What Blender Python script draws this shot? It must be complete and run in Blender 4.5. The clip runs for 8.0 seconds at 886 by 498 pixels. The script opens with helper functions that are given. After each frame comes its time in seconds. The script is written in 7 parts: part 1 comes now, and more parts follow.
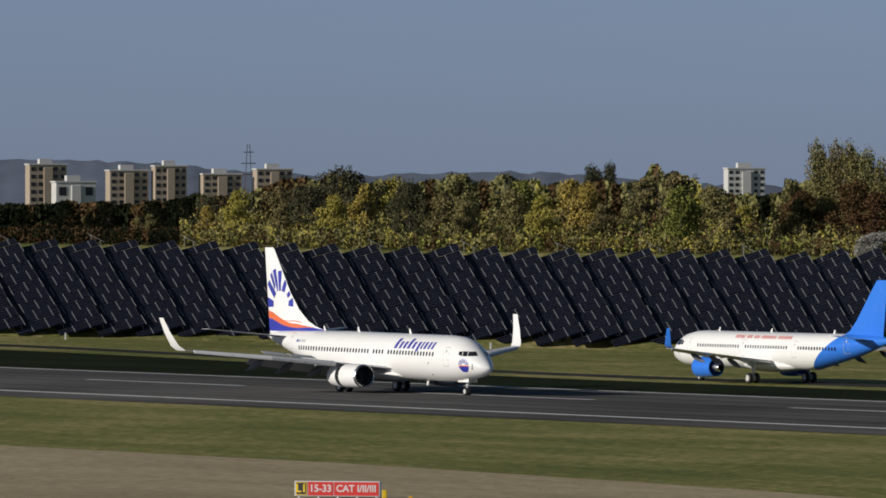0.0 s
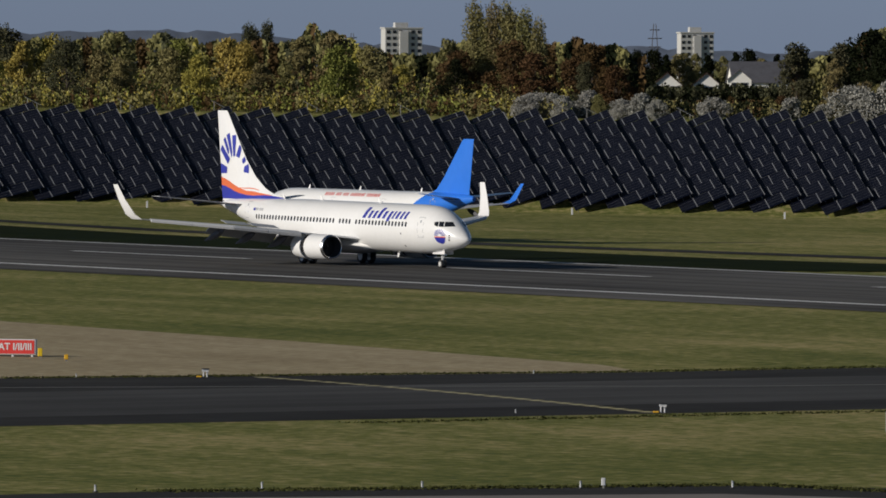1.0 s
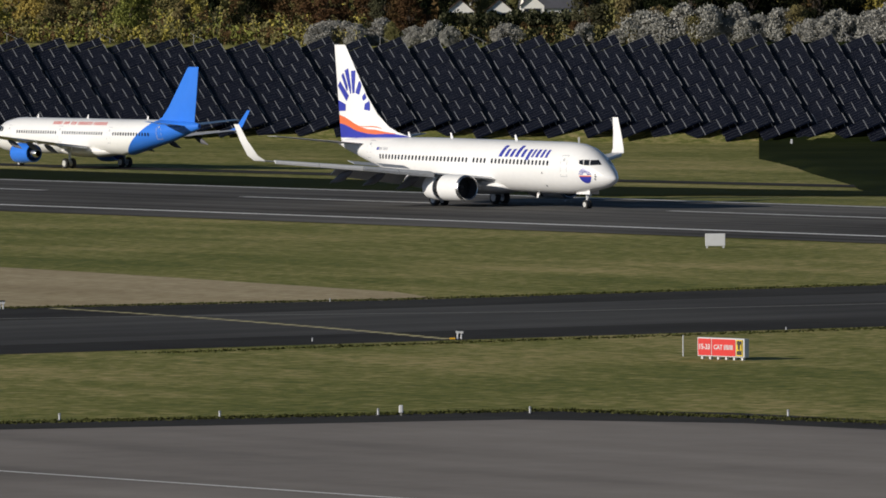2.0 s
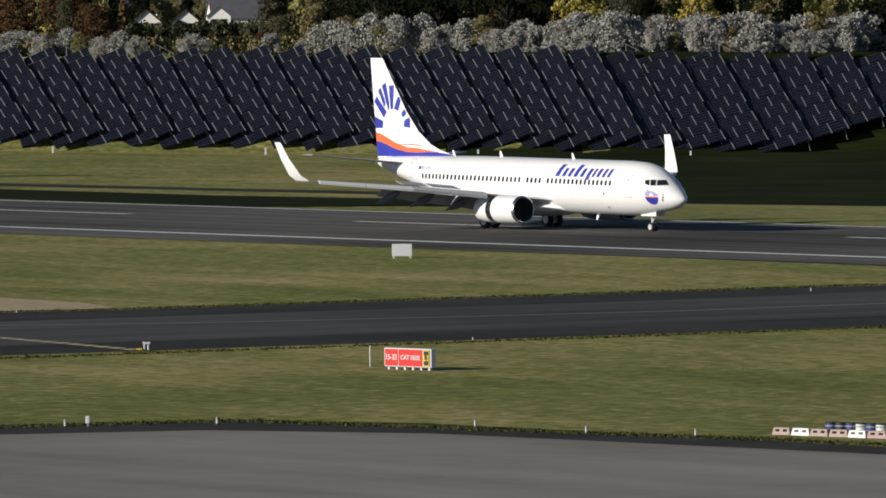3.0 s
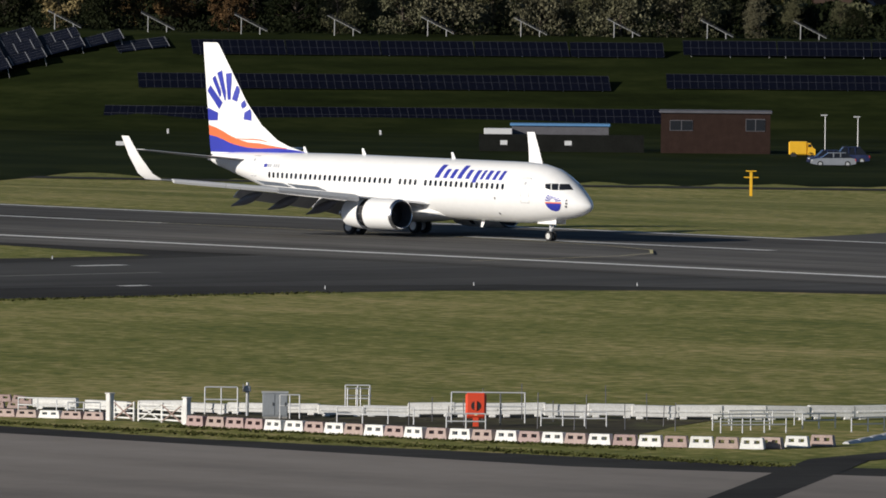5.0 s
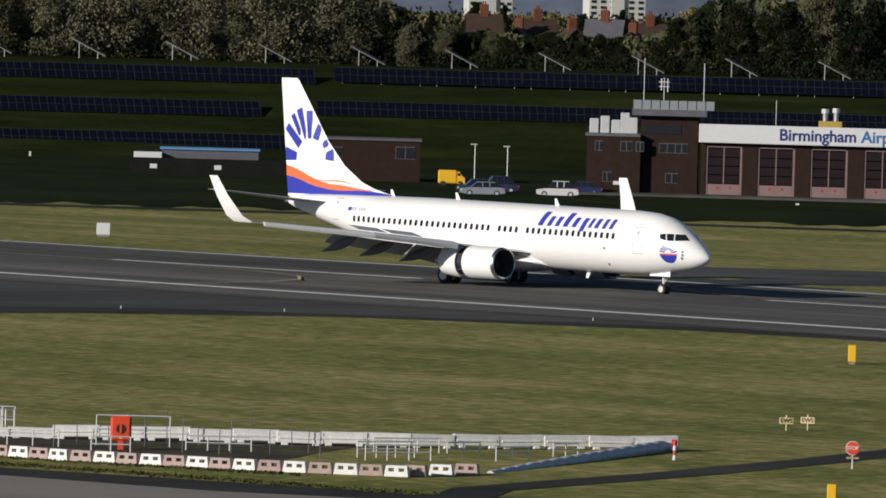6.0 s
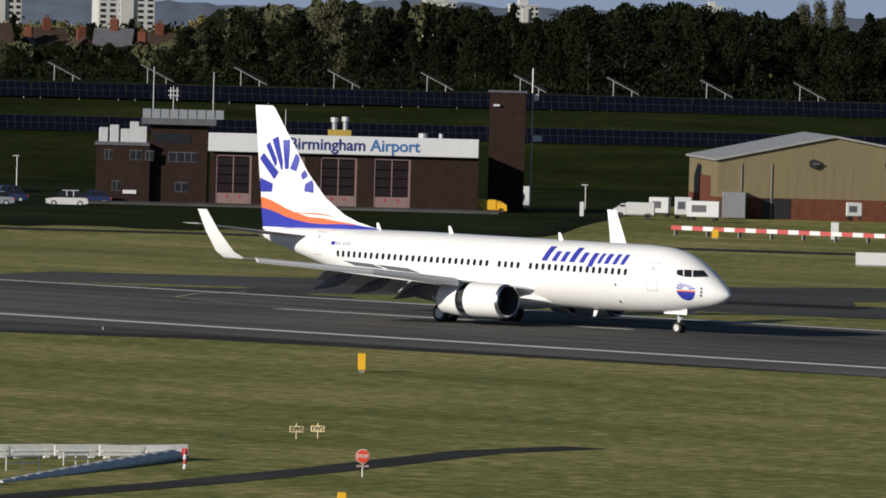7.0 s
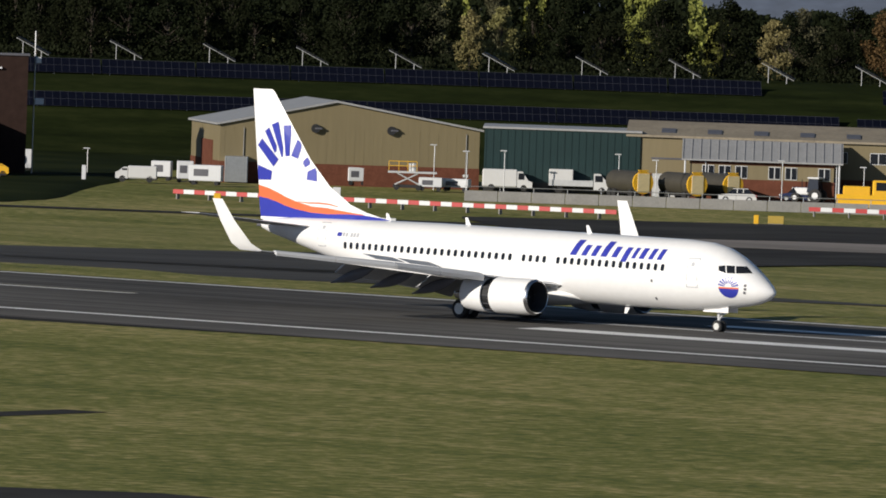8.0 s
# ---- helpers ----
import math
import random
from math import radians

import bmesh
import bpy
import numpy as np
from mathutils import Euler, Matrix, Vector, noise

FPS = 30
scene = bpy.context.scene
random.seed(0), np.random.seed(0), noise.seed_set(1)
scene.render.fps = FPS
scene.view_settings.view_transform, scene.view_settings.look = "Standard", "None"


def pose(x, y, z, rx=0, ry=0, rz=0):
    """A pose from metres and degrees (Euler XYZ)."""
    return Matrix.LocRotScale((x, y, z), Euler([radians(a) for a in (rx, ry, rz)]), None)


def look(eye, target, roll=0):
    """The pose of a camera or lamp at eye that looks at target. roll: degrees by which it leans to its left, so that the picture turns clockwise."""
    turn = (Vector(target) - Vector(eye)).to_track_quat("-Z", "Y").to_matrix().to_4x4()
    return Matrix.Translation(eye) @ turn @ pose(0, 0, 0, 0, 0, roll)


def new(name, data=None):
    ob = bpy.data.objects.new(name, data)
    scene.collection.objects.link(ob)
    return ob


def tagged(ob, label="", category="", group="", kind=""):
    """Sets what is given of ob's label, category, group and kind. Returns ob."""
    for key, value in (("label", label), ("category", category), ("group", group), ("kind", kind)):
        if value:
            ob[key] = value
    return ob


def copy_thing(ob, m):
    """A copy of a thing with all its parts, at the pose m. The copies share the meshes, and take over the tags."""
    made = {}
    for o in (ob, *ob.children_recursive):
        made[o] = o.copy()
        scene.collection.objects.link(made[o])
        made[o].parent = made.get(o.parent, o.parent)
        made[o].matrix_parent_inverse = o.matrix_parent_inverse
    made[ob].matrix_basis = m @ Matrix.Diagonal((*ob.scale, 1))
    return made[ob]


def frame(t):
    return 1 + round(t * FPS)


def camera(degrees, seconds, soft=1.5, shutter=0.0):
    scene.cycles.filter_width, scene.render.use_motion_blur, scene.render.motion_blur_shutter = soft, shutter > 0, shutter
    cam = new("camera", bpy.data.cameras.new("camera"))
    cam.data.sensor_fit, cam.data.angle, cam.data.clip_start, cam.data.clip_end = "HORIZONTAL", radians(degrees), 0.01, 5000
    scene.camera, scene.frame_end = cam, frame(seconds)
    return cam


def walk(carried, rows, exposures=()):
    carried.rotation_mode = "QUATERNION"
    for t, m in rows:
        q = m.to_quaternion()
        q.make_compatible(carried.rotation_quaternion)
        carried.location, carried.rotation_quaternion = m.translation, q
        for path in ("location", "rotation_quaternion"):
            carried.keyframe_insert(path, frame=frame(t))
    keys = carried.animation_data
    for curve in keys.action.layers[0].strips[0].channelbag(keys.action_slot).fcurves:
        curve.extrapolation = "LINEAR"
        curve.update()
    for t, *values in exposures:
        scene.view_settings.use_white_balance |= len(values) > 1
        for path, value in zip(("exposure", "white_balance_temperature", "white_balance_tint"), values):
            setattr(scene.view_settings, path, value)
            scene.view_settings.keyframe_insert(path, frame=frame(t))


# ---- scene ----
# ---- camera: a long lens on a roof, panning with the landing aircraft ----
EYE = (0.0, 0.0, 20.0)
cam = camera(5.416, 8.0, soft=1.75)
# seconds, bearing from the runway's far direction, pitch, lean (degrees)
PATH = [
    (0.0, 30.5089, -0.5077, -0.0508),
    (0.3, 31.2856, -0.6637, 0.1405),
    (0.5, 31.7729, -0.7434, 0.4827),
    (1.0, 32.6110, -1.3661, 0.2672),
    (1.2, 32.9415, -1.5588, -0.0006),
    (2.3, 34.1381, -1.8332, -0.2660),
    (2.5, 34.4275, -1.7967, -0.1497),
    (3.0, 35.7809, -1.7565, -0.3819),
    (3.4, 37.1105, -1.9600, 0.2812),
    (3.5, 37.9450, -2.0525, 0.7089),
    (3.8, 38.9828, -2.2813, 0.5529),
    (4.0, 39.8716, -2.3343, 0.5967),
    (4.2, 40.4534, -2.3815, 0.8785),
    (5.3, 42.0704, -1.7234, 0.6049),
    (5.5, 42.5030, -1.6824, 0.9277),
    (6.0, 43.7397, -1.7076, 1.5864),
    (6.2, 44.2732, -1.7106, 1.7091),
    (6.3, 44.5272, -1.7178, 1.5708),
    (6.4, 45.3734, -1.6852, 1.6600),
    (6.5, 45.8693, -1.6804, 1.5958),
    (7.0, 46.7369, -1.5729, 1.5238),
    (7.3, 47.1717, -1.5449, 1.7558),
    (7.5, 47.5920, -1.4969, 1.9758),
    (7.7, 48.3612, -1.5111, 1.9795),
    (7.8, 49.0448, -1.6107, 2.1455),
    (8.0, 49.7911, -1.7011, 1.9626),
]


def aim(bearing, pitch, lean):
    a, p = radians(bearing), radians(pitch)
    d = Vector((-math.cos(a) * math.cos(p), math.sin(a) * math.cos(p), math.sin(p)))
    return look(EYE, Vector(EYE) + d * 100, lean)


# the camera's exposure opens as the dark bank fills the view
walk(cam, [(t, aim(b, p, l)) for t, b, p, l in PATH],
     exposures=[(0, 0.1), (0.2, 0.0), (0.5, -0.35), (0.8, -0.2), (1.1, -0.05), (1.6, 0.1), (2.4, 0.25), (3.2, 0.4), (4.2, 0.42), (5.5, 0.32), (6.5, 0.3), (8.0, 0.32)])

# ---- daylight: low sun behind the camera, shadows fall straight across the runway ----
SUN_TO = Vector((-0.13, -0.94, 0.295)).normalized()
world = bpy.data.worlds.new("sky")
scene.world = world
world.use_nodes = True
wn = world.node_tree
sky = wn.nodes.new("ShaderNodeTexSky")
sky.sky_type, sky.sun_disc = "NISHITA", False
sky.sun_elevation = math.asin(SUN_TO.z)
sky.sun_rotation = math.atan2(SUN_TO.x, SUN_TO.y)
sky.air_density, sky.dust_density, sky.ozone_density = 1.0, 0.2, 3.0
wn.nodes["Background"].inputs[1].default_value = 0.043
# haze: the band above the horizon is greyer blue than the upper sky
wc, sep = wn.nodes.new("ShaderNodeTexCoord"), wn.nodes.new("ShaderNodeSeparateXYZ")
wn.links.new(wc.outputs["Generated"], sep.inputs[0])
haze = wn.nodes.new("ShaderNodeValToRGB")
haze.color_ramp.elements[0].position, haze.color_ramp.elements[0].color = 0.0, (0.79, 1.08, 2.28, 1)
haze.color_ramp.elements[1].position, haze.color_ramp.elements[1].color = 0.22, (1.0, 0.96, 0.92, 1)
wn.links.new(sep.outputs["Z"], haze.inputs[0])
tint = wn.nodes.new("ShaderNodeMix")
tint.data_type, tint.blend_type = "RGBA", "MULTIPLY"
tint.inputs[0].default_value = 1.0
wn.links.new(sky.outputs[0], tint.inputs[6])
wn.links.new(haze.outputs[0], tint.inputs[7])
wn.links.new(tint.outputs[2], wn.nodes["Background"].inputs[0])
sun = new("sun", bpy.data.lights.new("sun", "SUN"))
sun.data.energy, sun.data.angle, sun.data.color = 3.9, radians(0.53), (1.0, 0.925, 0.815)
sun.matrix_world = look(SUN_TO * 300, (0, 0, 0))


# ---- materials ----
def mat(name, color, rough=0.6, metal=0.0, var=0.12, scale=1.0, bump=0.0, spread=0.0, coat=0.0, stretch=(1, 1, 1), world_space=False, fine=8.0, spec=0.5):
    """A surface with variation at two scales, in metres; spread varies it from object to object."""
    m = bpy.data.materials.new(name)
    m.use_nodes = True
    nt = m.node_tree
    b = nt.nodes["Principled BSDF"]
    b.inputs["Roughness"].default_value, b.inputs["Metallic"].default_value = rough, metal
    b.inputs["Specular IOR Level"].default_value = spec
    b.inputs["Coat Weight"].default_value = coat
    tc = nt.nodes.new("ShaderNodeTexCoord")
    mp = nt.nodes.new("ShaderNodeMapping")
    mp.inputs["Scale"].default_value = [scale * s for s in stretch]
    nt.links.new(tc.outputs["Object"], mp.inputs[0])
    n1, n2 = nt.nodes.new("ShaderNodeTexNoise"), nt.nodes.new("ShaderNodeTexNoise")
    for n, s in ((n1, 1.0), (n2, fine)):
        n.inputs["Scale"].default_value, n.inputs["Detail"].default_value = s, 5
        nt.links.new(mp.outputs[0], n.inputs["Vector"])
    add = nt.nodes.new("ShaderNodeMath")
    add.operation = "ADD"
    nt.links.new(n1.outputs[0], add.inputs[0])
    nt.links.new(n2.outputs[0], add.inputs[1])
    ramp = nt.nodes.new("ShaderNodeMapRange")
    ramp.inputs[1].default_value, ramp.inputs[2].default_value = 0.65, 1.35
    ramp.inputs[3].default_value, ramp.inputs[4].default_value = 1 - var, 1 + var
    nt.links.new(add.outputs[0], ramp.inputs[0])
    hsv = nt.nodes.new("ShaderNodeHueSaturation")
    hsv.inputs["Color"].default_value = (*color, 1)
    nt.links.new(ramp.outputs[0], hsv.inputs["Value"])
    if spread:
        oi = nt.nodes.new("ShaderNodeObjectInfo")
        r2 = nt.nodes.new("ShaderNodeMapRange")
        r2.inputs[3].default_value, r2.inputs[4].default_value = 0.5 - spread * 0.1, 0.5 + spread * 0.1
        nt.links.new(oi.outputs["Random"], r2.inputs[0])
        nt.links.new(r2.outputs[0], hsv.inputs["Hue"])
    nt.links.new(hsv.outputs[0], b.inputs["Base Color"])
    if bump:
        bp = nt.nodes.new("ShaderNodeBump")
        bp.inputs["Strength"].default_value, bp.inputs["Distance"].default_value = bump, 0.05
        nt.links.new(n2.outputs[0], bp.inputs["Height"])
        nt.links.new(bp.outputs[0], b.inputs["Normal"])
    return m


def ground_mat(name, cols, streak, big, rough=0.95, grain=(2.4, 1.2), weight=0.8, broad=1.0, spec=0.1, patch=0.0):
    """Ground whose colour wanders between three tones: broad patches, long streaks along x, fine grain."""
    m = bpy.data.materials.new(name)
    m.use_nodes = True
    nt = m.node_tree
    b = nt.nodes["Principled BSDF"]
    b.inputs["Roughness"].default_value = rough
    b.inputs["Specular IOR Level"].default_value = spec
    tc = nt.nodes.new("ShaderNodeTexCoord")
    outs = []
    for sx, sy, det, turn in ((1 / big, 1 / big, 3, 0), (1 / streak[0], 1 / streak[1], 5, 0), (*grain, 8, 45)):
        mp, n = nt.nodes.new("ShaderNodeMapping"), nt.nodes.new("ShaderNodeTexNoise")
        mp.vector_type = "TEXTURE"
        mp.inputs["Scale"].default_value = (sx, sy, 1)
        mp.inputs["Rotation"].default_value = (0, 0, radians(turn))
        n.inputs["Scale"].default_value, n.inputs["Detail"].default_value = 1, det
        n.inputs["Roughness"].default_value = 0.68 if turn else 0.5
        nt.links.new(tc.outputs["Object"], mp.inputs[0])
        nt.links.new(mp.outputs[0], n.inputs["Vector"])
        share = weight if turn else broad
        if share != 1.0:
            soft = nt.nodes.new("ShaderNodeMath")
            soft.operation = "MULTIPLY_ADD"
            soft.inputs[1].default_value, soft.inputs[2].default_value = share, 0.5 * (1 - share)
            nt.links.new(n.outputs[0], soft.inputs[0])
            n = soft
        outs.append(n.outputs[0])
    if patch:
        # uneven growth a few metres across
        n, k = nt.nodes.new("ShaderNodeTexNoise"), nt.nodes.new("ShaderNodeMath")
        n.inputs["Scale"].default_value, n.inputs["Detail"].default_value, n.inputs["Roughness"].default_value = 0.75, 9, 0.72
        nt.links.new(tc.outputs["Object"], n.inputs["Vector"])
        k.operation = "MULTIPLY_ADD"
        k.inputs[1].default_value, k.inputs[2].default_value = patch, -0.5 * patch
        nt.links.new(n.outputs[0], k.inputs[0])
        outs.append(k.outputs[0])
    acc = outs[0]
    for o in outs[1:]:
        a = nt.nodes.new("ShaderNodeMath")
        a.operation = "ADD"
        nt.links.new(acc, a.inputs[0])
        nt.links.new(o, a.inputs[1])
        acc = a.outputs[0]
    mr = nt.nodes.new("ShaderNodeMapRange")
    mr.inputs[1].default_value, mr.inputs[2].default_value = 1.16, 1.84
    nt.links.new(acc, mr.inputs[0])
    cr = nt.nodes.new("ShaderNodeValToRGB")
    cr.color_ramp.elements.new(0.5)
    for e, c in zip(cr.color_ramp.elements, cols):
        e.color = (*c, 1)
    nt.links.new(mr.outputs[0], cr.inputs[0])
    nt.links.new(cr.outputs[0], b.inputs["Base Color"])
    return m


M = {
    "grass": ground_mat("mown_grass", ((0.080, 0.100, 0.022), (0.186, 0.190, 0.050), (0.42, 0.34, 0.155)), (0.04, 0.16), 0.03, 0.95, (0.9, 0.6), 1.6, 0.6, patch=1.5),
    # grass with the cloud shade mixed into its three tones
    "bank": ground_mat("cloud_shade_grass", ((0.009, 0.013, 0.004), (0.015, 0.021, 0.006), (0.026, 0.032, 0.010)), (0.05, 0.08), 0.05, spec=0.02),
    "straw": ground_mat("dry_grass", ((0.27, 0.21, 0.12), (0.38, 0.31, 0.19), (0.50, 0.42, 0.27)), (0.015, 0.2), 0.05, 0.95, (0.9, 0.6), 1.5, 0.6, patch=1.4),
    "asphalt": ground_mat("runway_asphalt", ((0.044, 0.042, 0.040), (0.105, 0.101, 0.096), (0.175, 0.168, 0.158)), (0.008, 0.45), 0.02, 0.9, (2.5, 2.5), 0.35, spec=0.03),
    "taxi": ground_mat("taxiway_asphalt", ((0.052, 0.051, 0.050), (0.078, 0.077, 0.075), (0.11, 0.109, 0.106)), (0.3, 0.01), 0.03, 0.9, (2.5, 2.5), 0.35, spec=0.03),
    "shoulder": ground_mat("dark_shoulder", ((0.030, 0.029, 0.028), (0.045, 0.044, 0.042), (0.062, 0.060, 0.057)), (0.2, 0.05), 0.05, 0.9, spec=0.03),
    "apron": ground_mat("apron_concrete", ((0.15, 0.134, 0.12), (0.232, 0.208, 0.186), (0.30, 0.27, 0.242)), (0.02, 0.15), 0.03, 0.8, (2.5, 2.5), 0.45),
    "paint": mat("white_marking", (0.80, 0.80, 0.78), 0.7, var=0.15, scale=0.3),
    "paint_y": mat("yellow_marking", (0.50, 0.44, 0.22), 0.7, var=0.2, scale=0.3),
    "earth": ground_mat("dark_earth", ((0.030, 0.026, 0.018), (0.062, 0.054, 0.036), (0.10, 0.10, 0.045)), (0.3, 0.3), 0.2, patch=1.5),
    "white": mat("white_aircraft_paint", (0.82, 0.82, 0.82), 0.28, var=0.03, scale=0.4, coat=0.3),
    "grey": mat("grey_wing_paint", (0.45, 0.46, 0.48), 0.4, var=0.08, scale=0.5),
    "dark": mat("dark_gap", (0.012, 0.012, 0.014), 0.6),
    "fairing": mat("dark_flap_fairing", (0.10, 0.10, 0.115), 0.5, var=0.1),
    "glass": mat("dark_window_glass", (0.015, 0.017, 0.022), 0.12, var=0.05),
    "metal": mat("bare_aluminium", (0.75, 0.75, 0.76), 0.25, 1.0, var=0.05),
    "steel": mat("galvanised_steel", (0.42, 0.43, 0.44), 0.45, 0.7, var=0.15, scale=3),
    "tyre": mat("tyre_rubber", (0.02, 0.02, 0.021), 0.8),
    "blue": mat("royal_blue_paint", (0.035, 0.045, 0.36), 0.3, var=0.04, coat=0.3),
    "orange": mat("orange_paint", (0.72, 0.16, 0.06), 0.3, var=0.04, coat=0.3),
    "sky_blue": mat("bright_blue_paint", (0.03, 0.18, 0.72), 0.3, var=0.04, coat=0.3),
    "red_txt": mat("faded_red_lettering", (0.62, 0.14, 0.13), 0.4),
    "pv": mat("solar_cell_glass", (0.004, 0.005, 0.011), 0.45, var=0.3, scale=0.7),
    "pv_frame_dark": mat("dark_module_frame", (0.022, 0.024, 0.034), 0.6, 0.0, var=0.2),
    "pv_frame": mat("module_frame", (0.065, 0.068, 0.08), 0.6, 0.0, var=0.2),
}
M["frame_steel"] = mat("weathered_frame_steel", (0.33, 0.335, 0.34), 0.6, 0.2, var=0.15)
M["pale_steel"] = mat("pale_galvanised_steel", (0.55, 0.56, 0.57), 0.5, 0.3, var=0.1)
M["pv"].node_tree.nodes["Principled BSDF"].inputs["Specular IOR Level"].default_value = 0.04


# ---- building blocks ----
def mesh(name, bm, materials, smooth=False):
    me = bpy.data.meshes.new(name)
    bmesh.ops.recalc_face_normals(bm, faces=bm.faces)
    bm.to_mesh(me)
    bm.free()
    for m in (materials if isinstance(materials, (list, tuple)) else [materials]):
        me.materials.append(m)
    if smooth:
        me.shade_smooth()
        me.set_sharp_from_angle(angle=radians(40))
    return me


def part(name, bm, material, parent=None, label="", smooth=False, loc=None):
    ob = new(name, mesh(name, bm, material, smooth))
    ob.parent = parent
    if loc is not None:
        ob.matrix_basis = loc
    if label:
        ob["label"] = label
    return ob


def thing(name, label, category, m=None, group="", kind=""):
    ob = new(name)
    ob.empty_display_size = 0.3
    if m is not None:
        ob.matrix_basis = m
    return tagged(ob, label, category, group, kind)


def box(bm, x0, x1, y0, y1, z0, z1, bevel=0.0, m=None):
    r = bmesh.ops.create_cube(bm, size=1)
    vs = r["verts"]
    for v in vs:
        v.co = Vector(((x0 + x1) / 2 + v.co.x * (x1 - x0), (y0 + y1) / 2 + v.co.y * (y1 - y0), (z0 + z1) / 2 + v.co.z * (z1 - z0)))
    if bevel:
        es = {e for v in vs for e in v.link_edges}
        vs = list({v for f in bmesh.ops.bevel(bm, geom=list(es), offset=bevel, segments=1, affect="EDGES")["faces"] for v in f.verts} | {v for v in vs if v.is_valid})
    if m is not None:
        bmesh.ops.transform(bm, matrix=m, verts=vs)
    return bm


def boxes(*rows, bevel=0.0):
    bm = bmesh.new()
    for r in rows:
        box(bm, *r, bevel=bevel)
    return bm


def rod(bm, a, b, r, n=8, r2=None):
    a, b = Vector(a), Vector(b)
    q = (b - a).to_track_quat("Z", "Y").to_matrix().to_4x4()
    bmesh.ops.create_cone(bm, cap_ends=True, segments=n, radius1=r, radius2=r if r2 is None else r2, depth=(b - a).length,
                          matrix=Matrix.Translation((a + b) / 2) @ q)
    return bm


def rods(r, *ends, n=6):
    bm = bmesh.new()
    for a, b in ends:
        rod(bm, a, b, r, n)
    return bm


def loft(bm, rings, caps=True, closed=True):
    """Skin between rings of equally many points."""
    vv = [[bm.verts.new(p) for p in ring] for ring in rings]
    n = len(vv[0])
    for a, b in zip(vv, vv[1:]):
        for i in range(n if closed else n - 1):
            j = (i + 1) % n
            bm.faces.new((a[i], a[j], b[j], b[i]))
    if caps:
        bm.faces.new(vv[0])
        bm.faces.new(vv[-1])
    return bm


def slab(points, z0, z1):
    """An upright prism over a plan outline."""
    bm = bmesh.new()
    return loft(bm, [[(x, y, z0) for x, y in points], [(x, y, z1) for x, y in points]])


def pol(bearing, r, z=0.0):
    a = radians(bearing)
    return Vector((-math.cos(a) * r, math.sin(a) * r, z))


def facing(bearing, r, z=0.0, turn=0.0):
    """A pose on the far side whose local x runs to the right and y away, seen from the roof."""
    return Matrix.Translation(pol(bearing, r, z)) @ pose(0, 0, 0, 0, 0, 90 - bearing + turn)


def lerp_rows(rows, x):
    rows = sorted(rows)
    for a, b in zip(rows, rows[1:]):
        if a[0] <= x <= b[0]:
            k = (x - a[0]) / (b[0] - a[0])
            return [p + (q - p) * k for p, q in zip(a, b)]
    return list(rows[0] if x < rows[0][0] else rows[-1])


# ---- the lie of the land ----
FOOT = [(20, 1300), (27.8, 1290), (30.6, 1270), (33, 1245), (36.9, 1185), (39.8, 1165), (42.5, 1172), (46, 1176), (60, 1190)]
RISE = [(20, 12.3), (31.7, 12.3), (33.2, 11.8), (37, 12.2), (38.5, 12.0), (40.5, 11.6), (46, 11.2), (60, 11.0)]
LOW = -4.5


def ease(k):
    k = min(1.0, max(0.0, k))
    return k * k * (3 - 2 * k)


def height(x, y):
    """The lie of the land: level runway, a dip beyond it, a bank with a plateau on top, then lower ground."""
    r, b = math.hypot(x, y), math.degrees(math.atan2(y, -x))
    if y < 444 or b > 100:
        return 0.0
    w = 115 + 95 * ease((x + 800) / 300)
    z = (LOW + 1.2 * ease((31.5 - b) / 4)) * min(1.0, (y - 444) / w)
    if b < 75:
        d = r - lerp_rows(FOOT, b)[1]
        up = lerp_rows(RISE, b)[1]
        up *= ease((75 - b) / 12) * ease((b - 8) / 10)
        run = up / 0.33
        z += up * min(1.0, max(0.0, d / max(run, 0.1)))
        z -= (up - 4.5) * ease((d - run - 260) / 500)
    return z


def ground():
    """One sheet to the horizon, finer where the land folds."""
    bearings = [-180, -140, -100, -60, -30, -10, 0, 6, 12, 16, 20] + [20 + 0.5 * k for k in range(1, 81)] + [63, 66, 70, 75, 85, 100, 120, 150]
    radii = [3, 40, 100, 150, 200, 250, 300, 350, 400, 425, 450, 475] + [480 + 12 * k for k in range(1, 100)] + [1690, 1740, 1800, 1900, 2000, 2200, 2500, 3000, 3600, 4200, 4600]
    bm = bmesh.new()
    rings = []
    for r in radii:
        ring = []
        for b in bearings:
            p = pol(b, r)
            ring.append((p.x, p.y, height(p.x, p.y)))
        rings.append(ring)
    loft(bm, rings, caps=False)
    bm.faces.new([bm.verts.new((*pol(b, 3).xy, 0)) for b in bearings])
    me = part("ground", bm, M["grass"], smooth=True)
    tagged(me, "mown airfield grass with faded streaks, rising to a bank", "grass", kind="structure")


ground()


